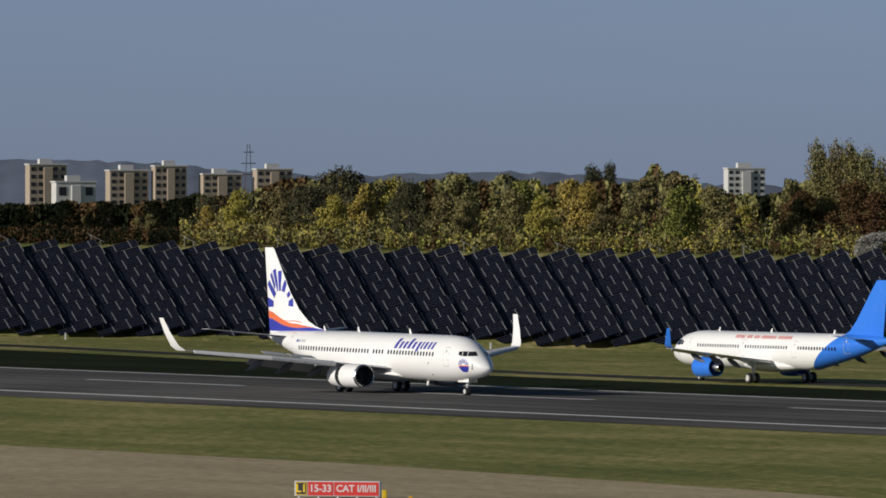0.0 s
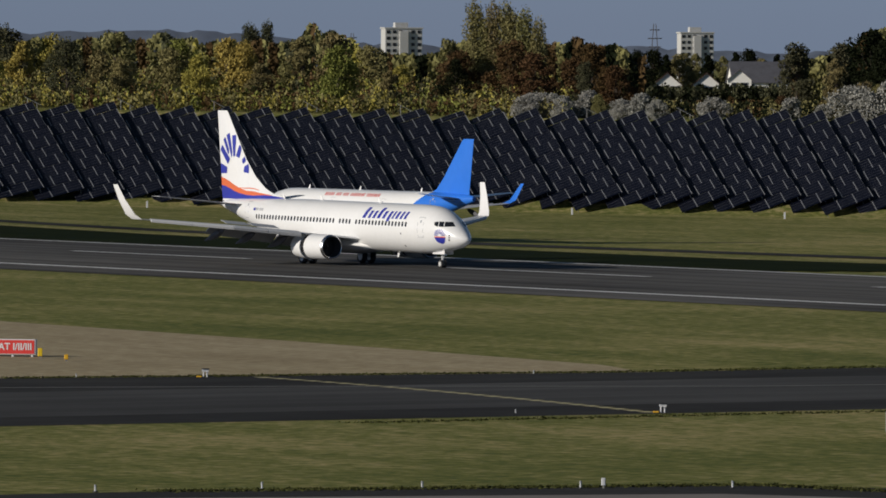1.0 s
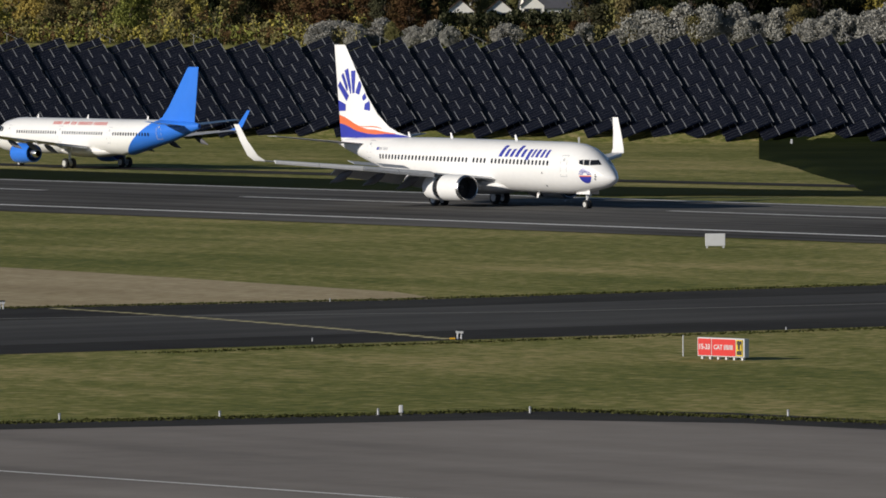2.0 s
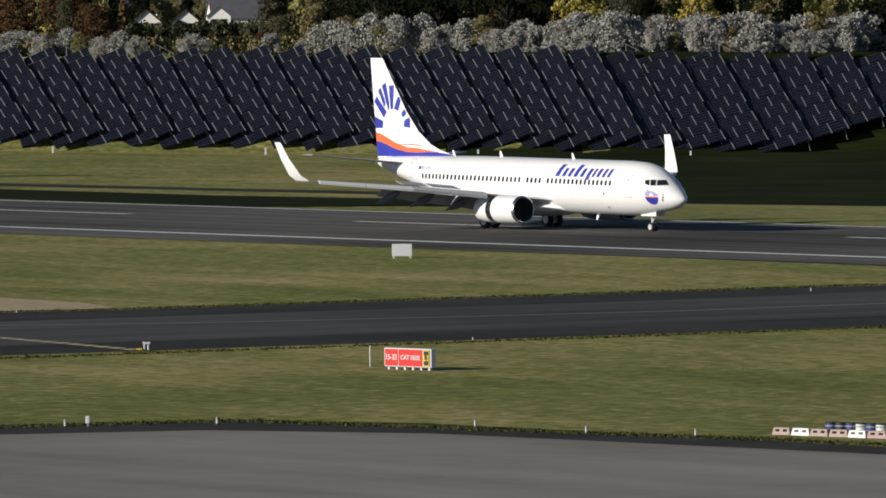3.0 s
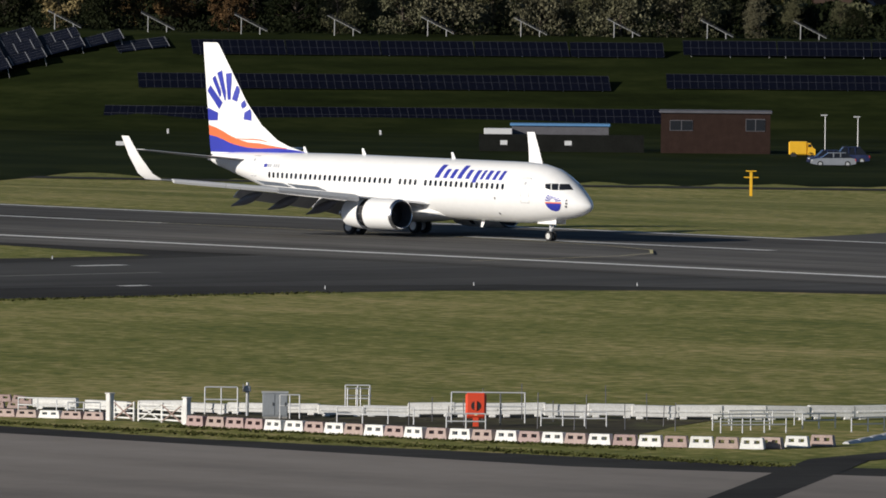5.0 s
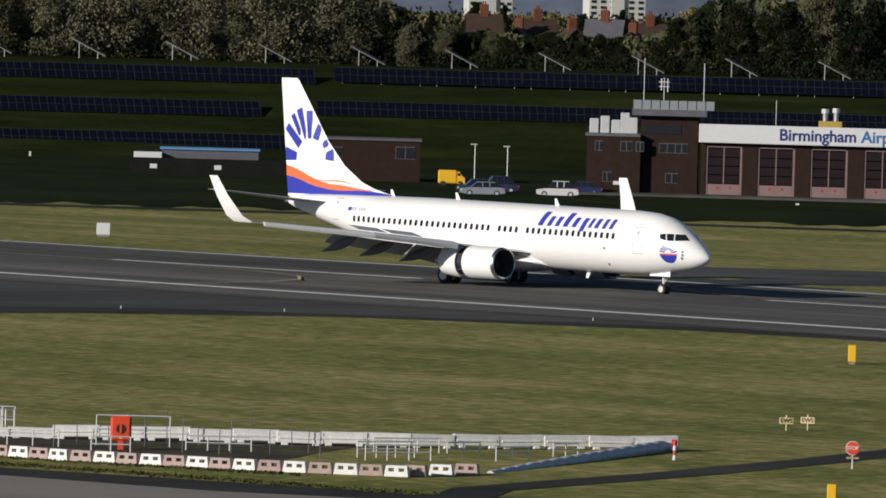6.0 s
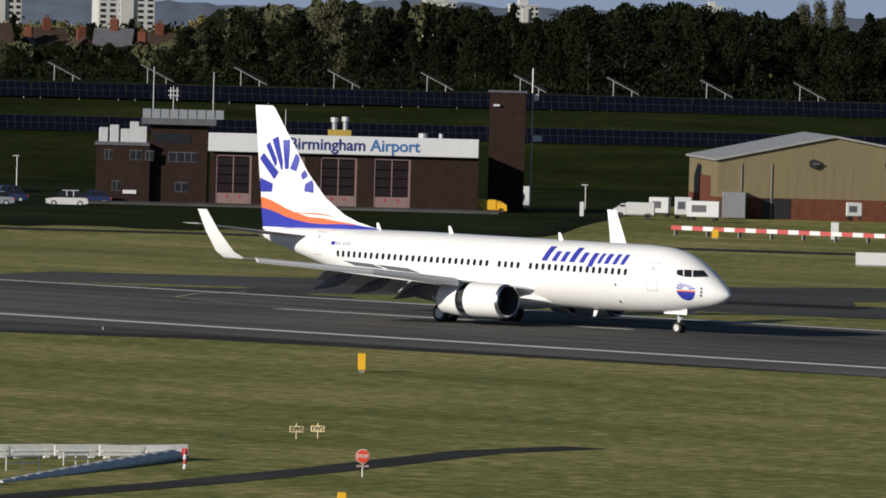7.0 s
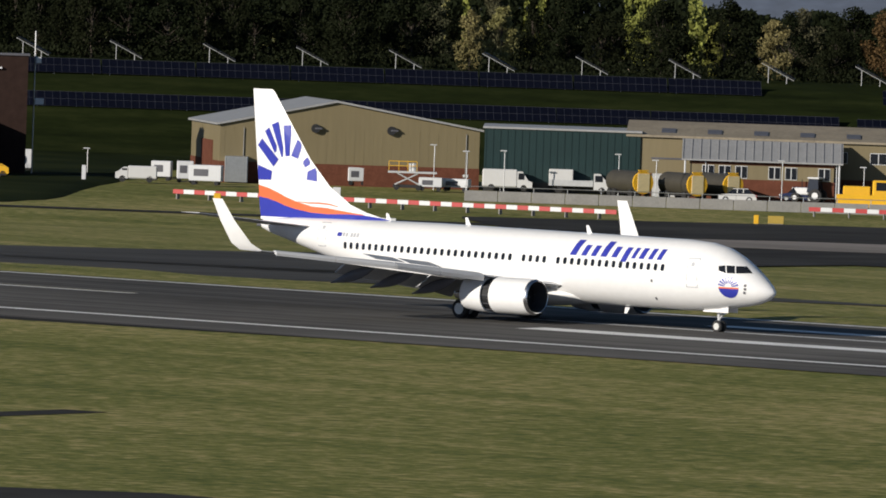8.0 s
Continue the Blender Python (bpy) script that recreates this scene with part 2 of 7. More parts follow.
def draped(name, pts, width, lift, material, label, category, step=12.0):
    """A ribbon along a plan line that follows the land."""
    bm = bmesh.new()
    rows = []
    for (xa, ya, wa), (xb, yb, wb) in zip([(*p, width) if len(p) == 2 else p for p in pts], [(*p, width) if len(p) == 2 else p for p in pts][1:]):
        d = Vector((xb - xa, yb - ya))
        n = max(1, int(d.length / step))
        q = Vector((-d.y, d.x)).normalized()
        for k in range(n + 1):
            c = Vector((xa, ya)) + d * k / n
            w = (wa + (wb - wa) * k / n) / 2
            row = []
            for s in (-1, -0.33, 0.33, 1):
                u = c + q * w * s
                row.append((u.x, u.y, height(u.x, u.y) + lift))
            rows.append(row)
    loft(bm, rows, caps=False, closed=False)
    return tagged(part(name, bm, material), label, category, kind="structure")


CROWN = 0.25


def strip(name, y0, y1, x0, x1, z, material, label, category="runway"):
    """A strip along the runway that follows its crown."""
    bm = bmesh.new()
    ys = sorted({y0, y1} | {y for y in (388.8, 400.0, 411.3, 422.6, 433.8) if y0 < y < y1})
    loft(bm, [[(x0, y, z + crown(y)), (x1, y, z + crown(y))] for y in ys], caps=False, closed=False)
    return tagged(part(name, bm, material), label, category, kind="structure")


def crown(y):
    return CROWN * max(0.0, 1 - abs(y - 411.3) / 32.0)


strip("runway", 380.5, 434.2, -2600, 900, 0.03, M["asphalt"], "dark worn runway asphalt with rubber streaks")
for k, y in enumerate((388.8, 432.6)):
    strip("runway_edge_line_%d" % (k + 1), y - 0.48, y + 0.48, -2600, 900, 0.036, M["paint"], "white painted runway edge line", "marking")


def flat(name, pts, z, material, label, category):
    bm = bmesh.new()
    bm.faces.new([bm.verts.new((x, y, z)) for x, y in pts])
    return tagged(part(name, bm, material), label, category, kind="structure")


for k in range(40):
    x = -401.5 - 60.4 * (k - 10)
    strip("centre_line", 411.4, 412.3, x, x + 29.5, 0.036, M["paint"], "white runway centreline dash", "marking")
strip("aiming_marking", 401.6, 404.2, -334, -280, 0.036, M["paint"], "wide white aiming point block on the runway", "marking")
strip("aiming_marking", 418.4, 421.0, -334, -280, 0.036, M["paint"], "wide white aiming point block on the runway", "marking")
# link taxiway at right angles to the runway
flat("taxiway_shoulder", [(-458, 150), (-410, 150), (-403, 235), (-399, 330), (-397, 352), (-390, 366), (-372, 376), (-330, 380.5), (-330, 384), (-520, 384), (-520, 380.5), (-480, 380), (-449.5, 374.5), (-449, 366), (-450, 350), (-450, 300), (-458, 262)], 0.012, M["shoulder"], "dark asphalt shoulder of the link taxiway", "taxiway")
flat("taxiway", [(-444, 150), (-419, 150), (-412, 240), (-411, 335), (-402, 362), (-375, 380.5), (-375, 384), (-446, 384), (-446, 378), (-443, 360), (-439, 335), (-440, 262)], 0.018, M["taxi"], "worn grey asphalt link taxiway", "taxiway")
M["paint_worn"] = mat("worn_thin_line_paint", (0.15, 0.145, 0.13), 0.8, var=0.4, scale=1.5)
flat("taxiway_line", [(-446.8, 255), (-446.1, 255), (-439.9, 273), (-429.3, 295), (-424.6, 322), (-426.0, 356), (-426.7, 356), (-425.3, 322), (-430.0, 295), (-440.6, 273)], 0.024, M["paint_worn"], "faded pale taxiway centreline", "marking")
for k in range(27):
    # holding line: short bars across the taxiway
    u = k / 27
    xa, ya = (-453 + 51 * u, 277.4 - 7.1 * u ** 1.6)
    xb, yb = (-453 + 51 * (u + 0.026), 277.4 - 7.1 * (u + 0.026) ** 1.6)
    flat("holding_bar", [(xa, ya - 0.4), (xb, yb - 0.4), (xb, yb + 0.4), (xa, ya + 0.4)], 0.024, M["paint_y"], "pale yellow holding line bar across the taxiway", "marking")
for x0, y0, long in ((-437.3, 358, 4.0), (-411.2, 340, 2.0)):
    flat("taxi_mark", [(x0, y0), (x0 + 0.9, y0 + 0.1), (x0 + 0.9, y0 + long), (x0, y0 + long - 0.2)], 0.024, M["paint"], "short white taxiway mark", "marking")
flat("dry_patch", [(-900, 318), (-640, 313), (-546, 314), (-503, 311), (-460.8, 306), (-450.5, 302), (-450.4, 295), (-458.4, 262), (-458.4, 150), (-900, 150)], 0.009, M["straw"], "bleached straw-coloured grass beside the taxiway", "grass")
# apron
flat("apron", [(-352, 120), (-344, 206), (-337, 232), (-330, 236.5), (-309, 238.5), (-285, 239.5), (-258, 246), (-235, 262), (-200, 262), (-150, 240), (-60, 160), (-60, 40), (-352, 40)], 0.010, M["shoulder"], "dark asphalt margin of the apron", "apron")
flat("apron_slab", [(-346, 120), (-339, 203), (-331, 226), (-322, 231.5), (-300, 234.5), (-262, 239), (-236, 252), (-205, 252), (-150, 230), (-60, 150), (-60, 40), (-346, 40)], 0.018, M["apron"], "grey-brown apron concrete with tyre streaks", "apron")
flat("apron_line", [(-330, 186.6), (-249, 192.6), (-220, 196.5), (-150, 201), (-150, 201.35), (-220, 196.8), (-249, 192.9), (-330, 186.9)], 0.026, M["paint"], "thin pale line on the apron", "marking")
# beyond the runway
draped("far_taxiway", [(-2400, 566), (-870, 570), (-760, 580), (-700, 614), (-650, 657), (-600, 688), (-520, 735)], 7, 0.05, M["shoulder"], "narrow dark asphalt perimeter taxiway", "taxiway")
draped("exit_taxiway", [(-405, 440, 120), (-440, 468, 60), (-452, 500, 34), (-462, 540, 24), (-480, 590, 22), (-520, 640, 22), (-570, 690, 24)], 40, 0.04, M["taxi"], "worn grey asphalt runway exit curving away", "taxiway")

# lead-off lines that swing from the centreline to the two taxiways
draped("lead_off_line", [(-500, 411.6), (-470, 411.2), (-455, 410.2), (-444, 408.2), (-436.4, 405.0), (-431.6, 400.6), (-429.0, 395.5), (-427.4, 388.5), (-426.6, 381)], 0.2, 0.3, M["paint_y"], "thin faded yellow lead-off line on the runway", "marking", 3)
draped("lead_off_line", [(-372, 412.0), (-392, 412.6), (-408, 414.8), (-417.6, 419.2), (-421.6, 425.0), (-424.0, 432.0)], 0.2, 0.3, M["paint_y"], "thin faded yellow lead-off line on the runway", "marking", 3)


def polar_sheet(name, b0, b1, near, far, lift, material, label, category):
    """A paved area between two distances from the roof, laid on the land."""
    bm = bmesh.new()
    n = int((b1 - b0) / 0.15)
    rings = []
    for k in range(n + 1):
        b = b0 + (b1 - b0) * k / n
        r0, r1 = lerp_rows(near, b)[1], lerp_rows(far, b)[1]
        ring = []
        for j in range(17):
            p = pol(b, r0 + (r1 - r0) * j / 16)
            ring.append((p.x, p.y, height(p.x, p.y) + lift))
        rings.append(ring)
    loft(bm, rings, caps=False, closed=False)
    return tagged(part(name, bm, material, smooth=True), label, category, kind="structure")


polar_sheet("far_apron", 49.9, 58, [(49.9, 925), (50.3, 885), (50.9, 748), (51.5, 754), (52.3, 803), (58, 815)], [(49.9, 934), (52, 946), (58, 955)], 0.09, M["shoulder"], "dark asphalt taxiway apron before the depot", "apron")
polar_sheet("apron_strip", 50.6, 58, [(50.6, 858), (58, 846)], [(50.6, 876), (52, 884), (58, 880)], 0.12, M["apron"], "pale concrete strip across the far apron", "apron")


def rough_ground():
    """Cloud shade painted dark on and below the bank, past the long arrays' end."""
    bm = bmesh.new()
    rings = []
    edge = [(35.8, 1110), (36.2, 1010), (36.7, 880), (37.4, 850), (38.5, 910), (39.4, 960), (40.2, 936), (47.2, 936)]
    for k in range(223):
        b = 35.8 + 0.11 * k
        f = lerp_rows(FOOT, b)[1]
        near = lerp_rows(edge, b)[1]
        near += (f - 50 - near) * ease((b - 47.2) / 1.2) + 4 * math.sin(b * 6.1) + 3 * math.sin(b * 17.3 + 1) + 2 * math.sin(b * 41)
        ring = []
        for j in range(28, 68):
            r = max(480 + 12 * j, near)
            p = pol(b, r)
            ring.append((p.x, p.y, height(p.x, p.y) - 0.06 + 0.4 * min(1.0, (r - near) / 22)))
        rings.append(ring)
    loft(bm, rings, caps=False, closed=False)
    tagged(part("rough_ground", bm, M["bank"], smooth=True), "grass on the slope below the trees painted dark for cloud shade", "grass", kind="structure")


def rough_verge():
    """Cloud shadow painted as a dark strip between the runway and the far taxiway."""
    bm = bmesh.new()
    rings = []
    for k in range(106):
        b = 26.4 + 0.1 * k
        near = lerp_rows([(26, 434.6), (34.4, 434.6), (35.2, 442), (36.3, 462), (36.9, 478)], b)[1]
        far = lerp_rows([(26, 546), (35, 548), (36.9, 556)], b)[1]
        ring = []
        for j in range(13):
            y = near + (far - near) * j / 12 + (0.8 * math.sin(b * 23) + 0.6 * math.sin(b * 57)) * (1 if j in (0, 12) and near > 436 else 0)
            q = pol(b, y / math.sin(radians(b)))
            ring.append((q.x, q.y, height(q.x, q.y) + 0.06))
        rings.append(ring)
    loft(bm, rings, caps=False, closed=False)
    tagged(part("rough_verge", bm, M["bank"], smooth=True), "strip of grass beyond the runway painted dark as shade", "grass", kind="structure")


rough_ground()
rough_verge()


# ---- aircraft ----
def airliner(name, label, c):
    """A twin-jet: nose at x = 0 pointing along +x, wheels on z = 0. c holds its sizes."""
    top = thing(name, label, "airplane")
    rows = c["fuselage"]

    def skin(x, z, side, off=0.012):
        _, zc, ry, rz = lerp_rows(rows, x)
        k = max(-0.999, min(0.999, (z - zc) / rz))
        return Vector((x, side * (ry * math.sqrt(1 - k * k) + off), z + off * k))

    def patch(bm, corners, side, n=4, off=0.012):
        """A plate on the fuselage's side over a four-cornered outline in x and z."""
        (xa, za), (xb, zb), (xc, zc_), (xd, zd) = corners
        grid = []
        for i in range(n + 1):
            u = i / n
            l = (xa + (xd - xa) * u, za + (zd - za) * u)
            r = (xb + (xc - xb) * u, zb + (zc_ - zb) * u)
            grid.append([bm.verts.new(skin(l[0] + (r[0] - l[0]) * k / n, l[1] + (r[1] - l[1]) * k / n, side, off)) for k in range(n + 1)])
        for a, b in zip(grid, grid[1:]):
            for i in range(n):
                bm.faces.new((a[i], a[i + 1], b[i + 1], b[i]))
        return bm

    xs = []
    for a, b in zip(rows, rows[1:]):
        n = max(1, int(abs(b[0] - a[0]) / 0.8))
        xs += [a[0] + (b[0] - a[0]) * k / n for k in range(n)]
    xs.append(rows[-1][0])

    def hull(x_from, x_to):
        use = sorted({x for x in xs if x_to <= x <= x_from} | {x_from, x_to}, reverse=True)
        rings = []
        for x in use:
            _, zc, ry, rz = lerp_rows(rows, x)
            rings.append([(x, ry * math.cos(a), zc + rz * math.sin(a)) for a in np.linspace(0, 2 * math.pi, 40, endpoint=False)])
        return loft(bmesh.new(), rings)

    split = c.get("tail_from")
    if split:
        # the coloured rear sweeps forward below
        def sweep(off):
            ring = []
            for a in np.linspace(0, 2 * math.pi, 40, endpoint=False):
                x = split
                for _ in range(6):
                    _, zc, ry, rz = lerp_rows(rows, x)
                    x = split + off - 1.5 * (zc + rz * math.sin(a) - 3.7)
                ring.append((x, ry * math.cos(a), zc + rz * math.sin(a)))
            return ring

        def plain(x):
            _, zc, ry, rz = lerp_rows(rows, x)
            return [(x, ry * math.cos(a), zc + rz * math.sin(a)) for a in np.linspace(0, 2 * math.pi, 40, endpoint=False)]

        part("fuselage", loft(bmesh.new(), [plain(x) for x in xs if x > split + 4.2] + [sweep(0)]), M["white"], top, smooth=True)
        part("tail_section", loft(bmesh.new(), [sweep(0)] + [plain(x) for x in xs if x < split - 4.4]), M["sky_blue"], top, "bright blue rear fuselage", smooth=True)
    else:
        body = part("fuselage", hull(rows[0][0], rows[-1][0]), M["white"], top, smooth=True)
    # belly fairing
    rings = []
    x0, x1 = c["belly"]
    for k in range(9):
        u = k / 8
        s = max(0.05, math.sin(math.pi * u)) ** 0.5
        rings.append([(x0 + (x1 - x0) * u, 2.0 * s * math.cos(a), c["belly_z"] + 0.75 * s * math.sin(a)) for a in np.linspace(0, 2 * math.pi, 20, endpoint=False)])
    part("belly_fairing", loft(bmesh.new(), rings), M["white"], top, smooth=True)

    # cabin windows, one by one
    wz = c["window_z"]
    for side in (-1, 1):
        for x in c["windows"]:
            bm = bmesh.new()
            h, w = 0.19, 0.125
            pts = [(-w, -h * 0.6), (-w * 0.6, -h), (w * 0.6, -h), (w, -h * 0.6), (w, h * 0.6), (w * 0.6, h), (-w * 0.6, h), (-w, h * 0.6)]
            bm.faces.new([bm.verts.new(skin(x + a, wz - c.get('tilt', 0) * (x + 6) + b, side)) for a, b in pts])
            part("cabin_window", bm, M["glass"], top)
        # doors: outline and handle
        for x, z, w, h in c["doors"]:
            bm = bmesh.new()
            t = 0.045
            for q in (((x - w / 2, z), (x - w / 2 + t, z), (x - w / 2 + t, z + h), (x - w / 2, z + h)), ((x + w / 2 - t, z), (x + w / 2, z), (x + w / 2, z + h), (x + w / 2 - t, z + h)),
                      ((x - w / 2, z), (x + w / 2, z), (x + w / 2, z + t), (x - w / 2, z + t)), ((x - w / 2, z + h - t), (x + w / 2, z + h - t), (x + w / 2, z + h), (x - w / 2, z + h)),
                      ((x - 0.1, z + h * 0.72), (x + 0.1, z + h * 0.72), (x + 0.1, z + h * 0.85), (x - 0.1, z + h * 0.85))):
                patch(bm, q, side, 3)
            part("door", bm, M["seam"], top, "thin grey door outline")
        # flight deck panes
        for q in c["cockpit"]:
            part("cockpit_window", patch(bmesh.new(), q, side, 5, 0.015), M["glass"], top)
        # small probes and ports on the forward side
        for x, z in c["ports"]:
            part("sensor", patch(bmesh.new(), ((x - 0.07, z - 0.07), (x + 0.07, z - 0.07), (x + 0.07, z + 0.07), (x - 0.07, z + 0.07)), side, 1), M["fairing"], top)

    # wings and winglets
    def foil(x_le, chord, thick, y, z, n=7):
        up = [(x_le - chord * u, y, z + thick * 2.2 * (math.sqrt(u) * 0.55 - 0.55 * u) + 0.0) for u in np.linspace(0, 1, n) ** 1.5]
        dn = [(x_le - chord * u, y, z - thick * 1.0 * (math.sqrt(u) * 0.55 - 0.55 * u) - 0.01) for u in (np.linspace(0, 1, n) ** 1.5)[::-1]]
        return up + dn

    for side in (-1, 1):
        secs = [foil(x, ch, th, side * y, z) for x, ch, th, y, z in c["wing"]]
        part("wing", loft(bmesh.new(), secs), M["grey"], top, smooth=True)
        wl = []
        for x, ch, y, z in c["winglet"]:
            wl.append([(x, side * y, z), (x - ch * 0.35, side * (y + 0.05), z), (x - ch, side * y, z), (x - ch * 0.35, side * (y - 0.05), z)])
        part("winglet", loft(bmesh.new(), wl), c["winglet_mat"], top, smooth=True)
        for (xa, ya, za, xb, yb, zb, ch, droop) in c["flaps"]:
            bm = bmesh.new()
            rings = []
            for x, y, z, k in ((xa, ya, za, 1.0), (xb, yb, zb, 0.75)):
                cx, cz = -ch * k * math.cos(radians(droop)), -ch * k * math.sin(radians(droop))
                rings.append([(x, side * y, z), (x + cx * 0.4, side * y, z + cz * 0.4 + 0.1), (x + cx, side * y, z + cz), (x + cx * 0.4, side * y, z + cz * 0.4 - 0.06)])
            part("flap", loft(bm, rings), M["grey"], top, "lowered grey flap", smooth=True)
        for ya, yb in c["slats"]:
            rings = []
            for y in (ya, yb):
                w = lerp_rows([(q[3], q[0], q[4]) for q in c["wing"]], y)
                x, z = w[1], w[2]
                k = 0.85 - 0.025 * y
                rings.append([(x - 0.35 * k, side * y, z + 0.26 * k), (x + 0.12 * k, side * y, z + 0.16 * k), (x + 0.34 * k, side * y, z - 0.12 * k), (x + 0.22 * k, side * y, z - 0.42 * k), (x - 0.1 * k, side * y, z - 0.2 * k)])
            part("slat", loft(bmesh.new(), rings), M["slat"], top, "pale grey lowered leading-edge slat", smooth=True)
        for x, y, z in c["fairings"]:
            rings = []
            for k in range(8):
                u = k / 7
                s = math.sin(math.pi * min(0.97, max(0.03, u ** 0.8)))
                rings.append([(x - 3.2 * u, side * y + 0.2 * s * math.cos(a), z - 0.95 * u + 0.34 * s * math.sin(a)) for a in np.linspace(0, 2 * math.pi, 10, endpoint=False)])
            part("flap_fairing", loft(bmesh.new(), rings), M["fairing"], top, "dark drooping flap track fairing", smooth=True)
        for x, y, z, dx, dy in c["spoilers"]:
            bm = bmesh.new()
            rings = [[(x, side * y, z), (x - 0.95, side * y, z + 0.24), (x - 0.93, side * y, z + 0.2), (x, side * y, z - 0.03)],
                     [(x + dx, side * (y + dy), z + 0.1 * dy), (x + dx - 0.95, side * (y + dy), z + 0.1 * dy + 0.24), (x + dx - 0.93, side * (y + dy), z + 0.1 * dy + 0.2), (x + dx, side * (y + dy), z + 0.1 * dy - 0.03)]]
            part("spoiler", loft(bm, rings), M["grey"], top, "raised light grey spoiler panel")
        # tailplane
        part("tailplane", loft(bmesh.new(), [foil(x, ch, th, side * y, z) for x, ch, th, y, z in c["tailplane"]]), c["tailplane_mat"], top, smooth=True)
        # engine
        ey, ez, ex, er, el = c["engine"]
        cut = c["cowl_cut"]
        eng = new("engine")
        eng.parent = top

        def cowl(sec, material, nm, label="", inner=True):
            rings = [[(ex - x, side * ey + r * math.cos(a), ez + r * math.sin(a) * (0.96 if math.sin(a) < 0 else 1)) for a in np.linspace(0, 2 * math.pi, 36, endpoint=False)] for x, r in sec]
            part(nm, loft(bmesh.new(), rings, caps=False), material, eng, label, smooth=True)

        cm = c["cowl_mat"]
        cowl([(0.16, er * 0.87), (0.03, er * 0.84), (0.0, er * 0.88), (0.05, er * 0.93), (0.22, er * 0.975)], M["metal"], "intake_lip", "polished metal intake lip")
        cowl([(0.22, er * 0.976), (0.7, er), (el * cut, er), (el * cut, er * 0.9)], cm, "fan_cowl")
        cowl([(0.1, er * 0.86), (0.6, er * 0.8), (1.0, er * 0.8)], M["liner"], "intake_duct", "dark intake duct")
        rings = [[(ex - 1.0, side * ey + r * math.cos(a), ez + r * math.sin(a)) for a in np.linspace(0, 2 * math.pi, 30, endpoint=False)] for r in (er * 0.8, 0.02)]
        part("fan", loft(bmesh.new(), rings, caps=False), M["dark"], eng, "dark fan disc")
        bm = bmesh.new()
        rod(bm, (ex - 1.0, side * ey, ez), (ex - 0.55, side * ey, ez), 0.26, 16, 0.03)
        part("spinner", bm, M["liner"], eng, smooth=True)
        gap = c["reverser_gap"]
        if gap:
            cowl([(el * (cut - 0.02), er * 0.84), (el * cut + gap + 0.1, er * 0.84)], M["dark"], "reverser_cascade", "dark opened thrust reverser cascade")
            for a in np.linspace(0, 2 * math.pi, 12, endpoint=False):
                bm = bmesh.new()
                rod(bm, (ex - el * cut, side * ey + er * 0.88 * math.cos(a), ez + er * 0.88 * math.sin(a)), (ex - el * cut - gap, side * ey + er * 0.88 * math.cos(a), ez + er * 0.88 * math.sin(a)), 0.02, 5)
                part("guide_rail", bm, M["fairing"], eng)
        cowl([(el * cut + gap, er * 0.9), (el * cut + gap, er), (el * (0.35 + cut * 0.65) + gap, er * 0.98), (el + gap, er * 0.86), (el + gap, er * 0.78), (el * 0.6, er * 0.6)], cm, "reverser_sleeve" if gap else "rear_cowl")
        cowl([(el * 0.7 + gap, er * 0.5), (el + gap + 0.5, er * 0.42), (el + gap + 0.9, er * 0.3)], M["metal"], "exhaust_nozzle", "metal exhaust nozzle")
        bm = bmesh.new()
        px = ex - el * 0.3
        loft(bm, [[(px, side * ey - 0.05, ez + er * 0.85), (px - 3.4, side * ey - 0.2, ez + er * 0.85), (px - 3.4, side * ey + 0.2, ez + er * 0.85), (px, side * ey + 0.05, ez + er * 0.85)],
                  [(px - 1.2, side * ey - 0.05, c["pylon_z"]), (px - 4.6, side * ey - 0.2, c["pylon_z"]), (px - 4.6, side * ey + 0.2, c["pylon_z"]), (px - 1.2, side * ey + 0.05, c["pylon_z"])]])
        part("pylon", bm, M["grey"], eng, smooth=True)

    # fin
    fin = c["fin"]

    def fin_half(x, z):
        f = lerp_rows(fin, z)
        u = (f[1] - x) / max(0.1, f[2])
        return f[3] * max(0.0, min(1.0, u / 0.25, (1 - u) / 0.5 + 0.08)) + 0.01

    rings = []
    for z, x, ch, th in fin:
        us = [0, 0.06, 0.15, 0.25, 0.5, 0.75, 1.0]
        rings.append([(x - ch * u, -fin_half(x - ch * u, z) + 0.01 * (u in (0, 1)), z) for u in us] + [(x - ch * u, fin_half(x - ch * u, z), z) for u in us[::-1]])
    part("fin", loft(bmesh.new(), rings), c["fin_mat"], top, smooth=True)

    def on_fin(x, z, side):
        f = lerp_rows(fin, z)
        x = min(f[1] - 0.06, max(f[1] - f[2] + 0.03, x))
        return (x, side * (fin_half(x, z) + 0.022), z)

    def fin_plate(nm, outline, material, label=""):
        """Paint on both sides of the fin: strips between a lower and an upper line over x."""
        lo_x, hi_x = min(o[0] for o in outline), max(o[0] for o in outline)
        cuts = sorted({o[0] for o in outline} | set(np.linspace(lo_x, hi_x, 2 + int((hi_x - lo_x) / 0.2))))
        outline = [lerp_rows(outline, x) for x in cuts]
        for side in (-1, 1):
            bm = bmesh.new()
            v = [[bm.verts.new(on_fin(x, z, side)) for x, z in ((x, lo), (x, lo + (hi - lo) / 3), (x, lo + (hi - lo) * 2 / 3), (x, hi))] for x, lo, hi in outline]
            for a, b in zip(v, v[1:]):
                for i in range(3):
                    bm.faces.new((a[i], b[i], b[i + 1], a[i + 1]))
            part(nm, bm, material, top, label)

    # landing gear: the legs stay, the wheels turn
    wheels = []
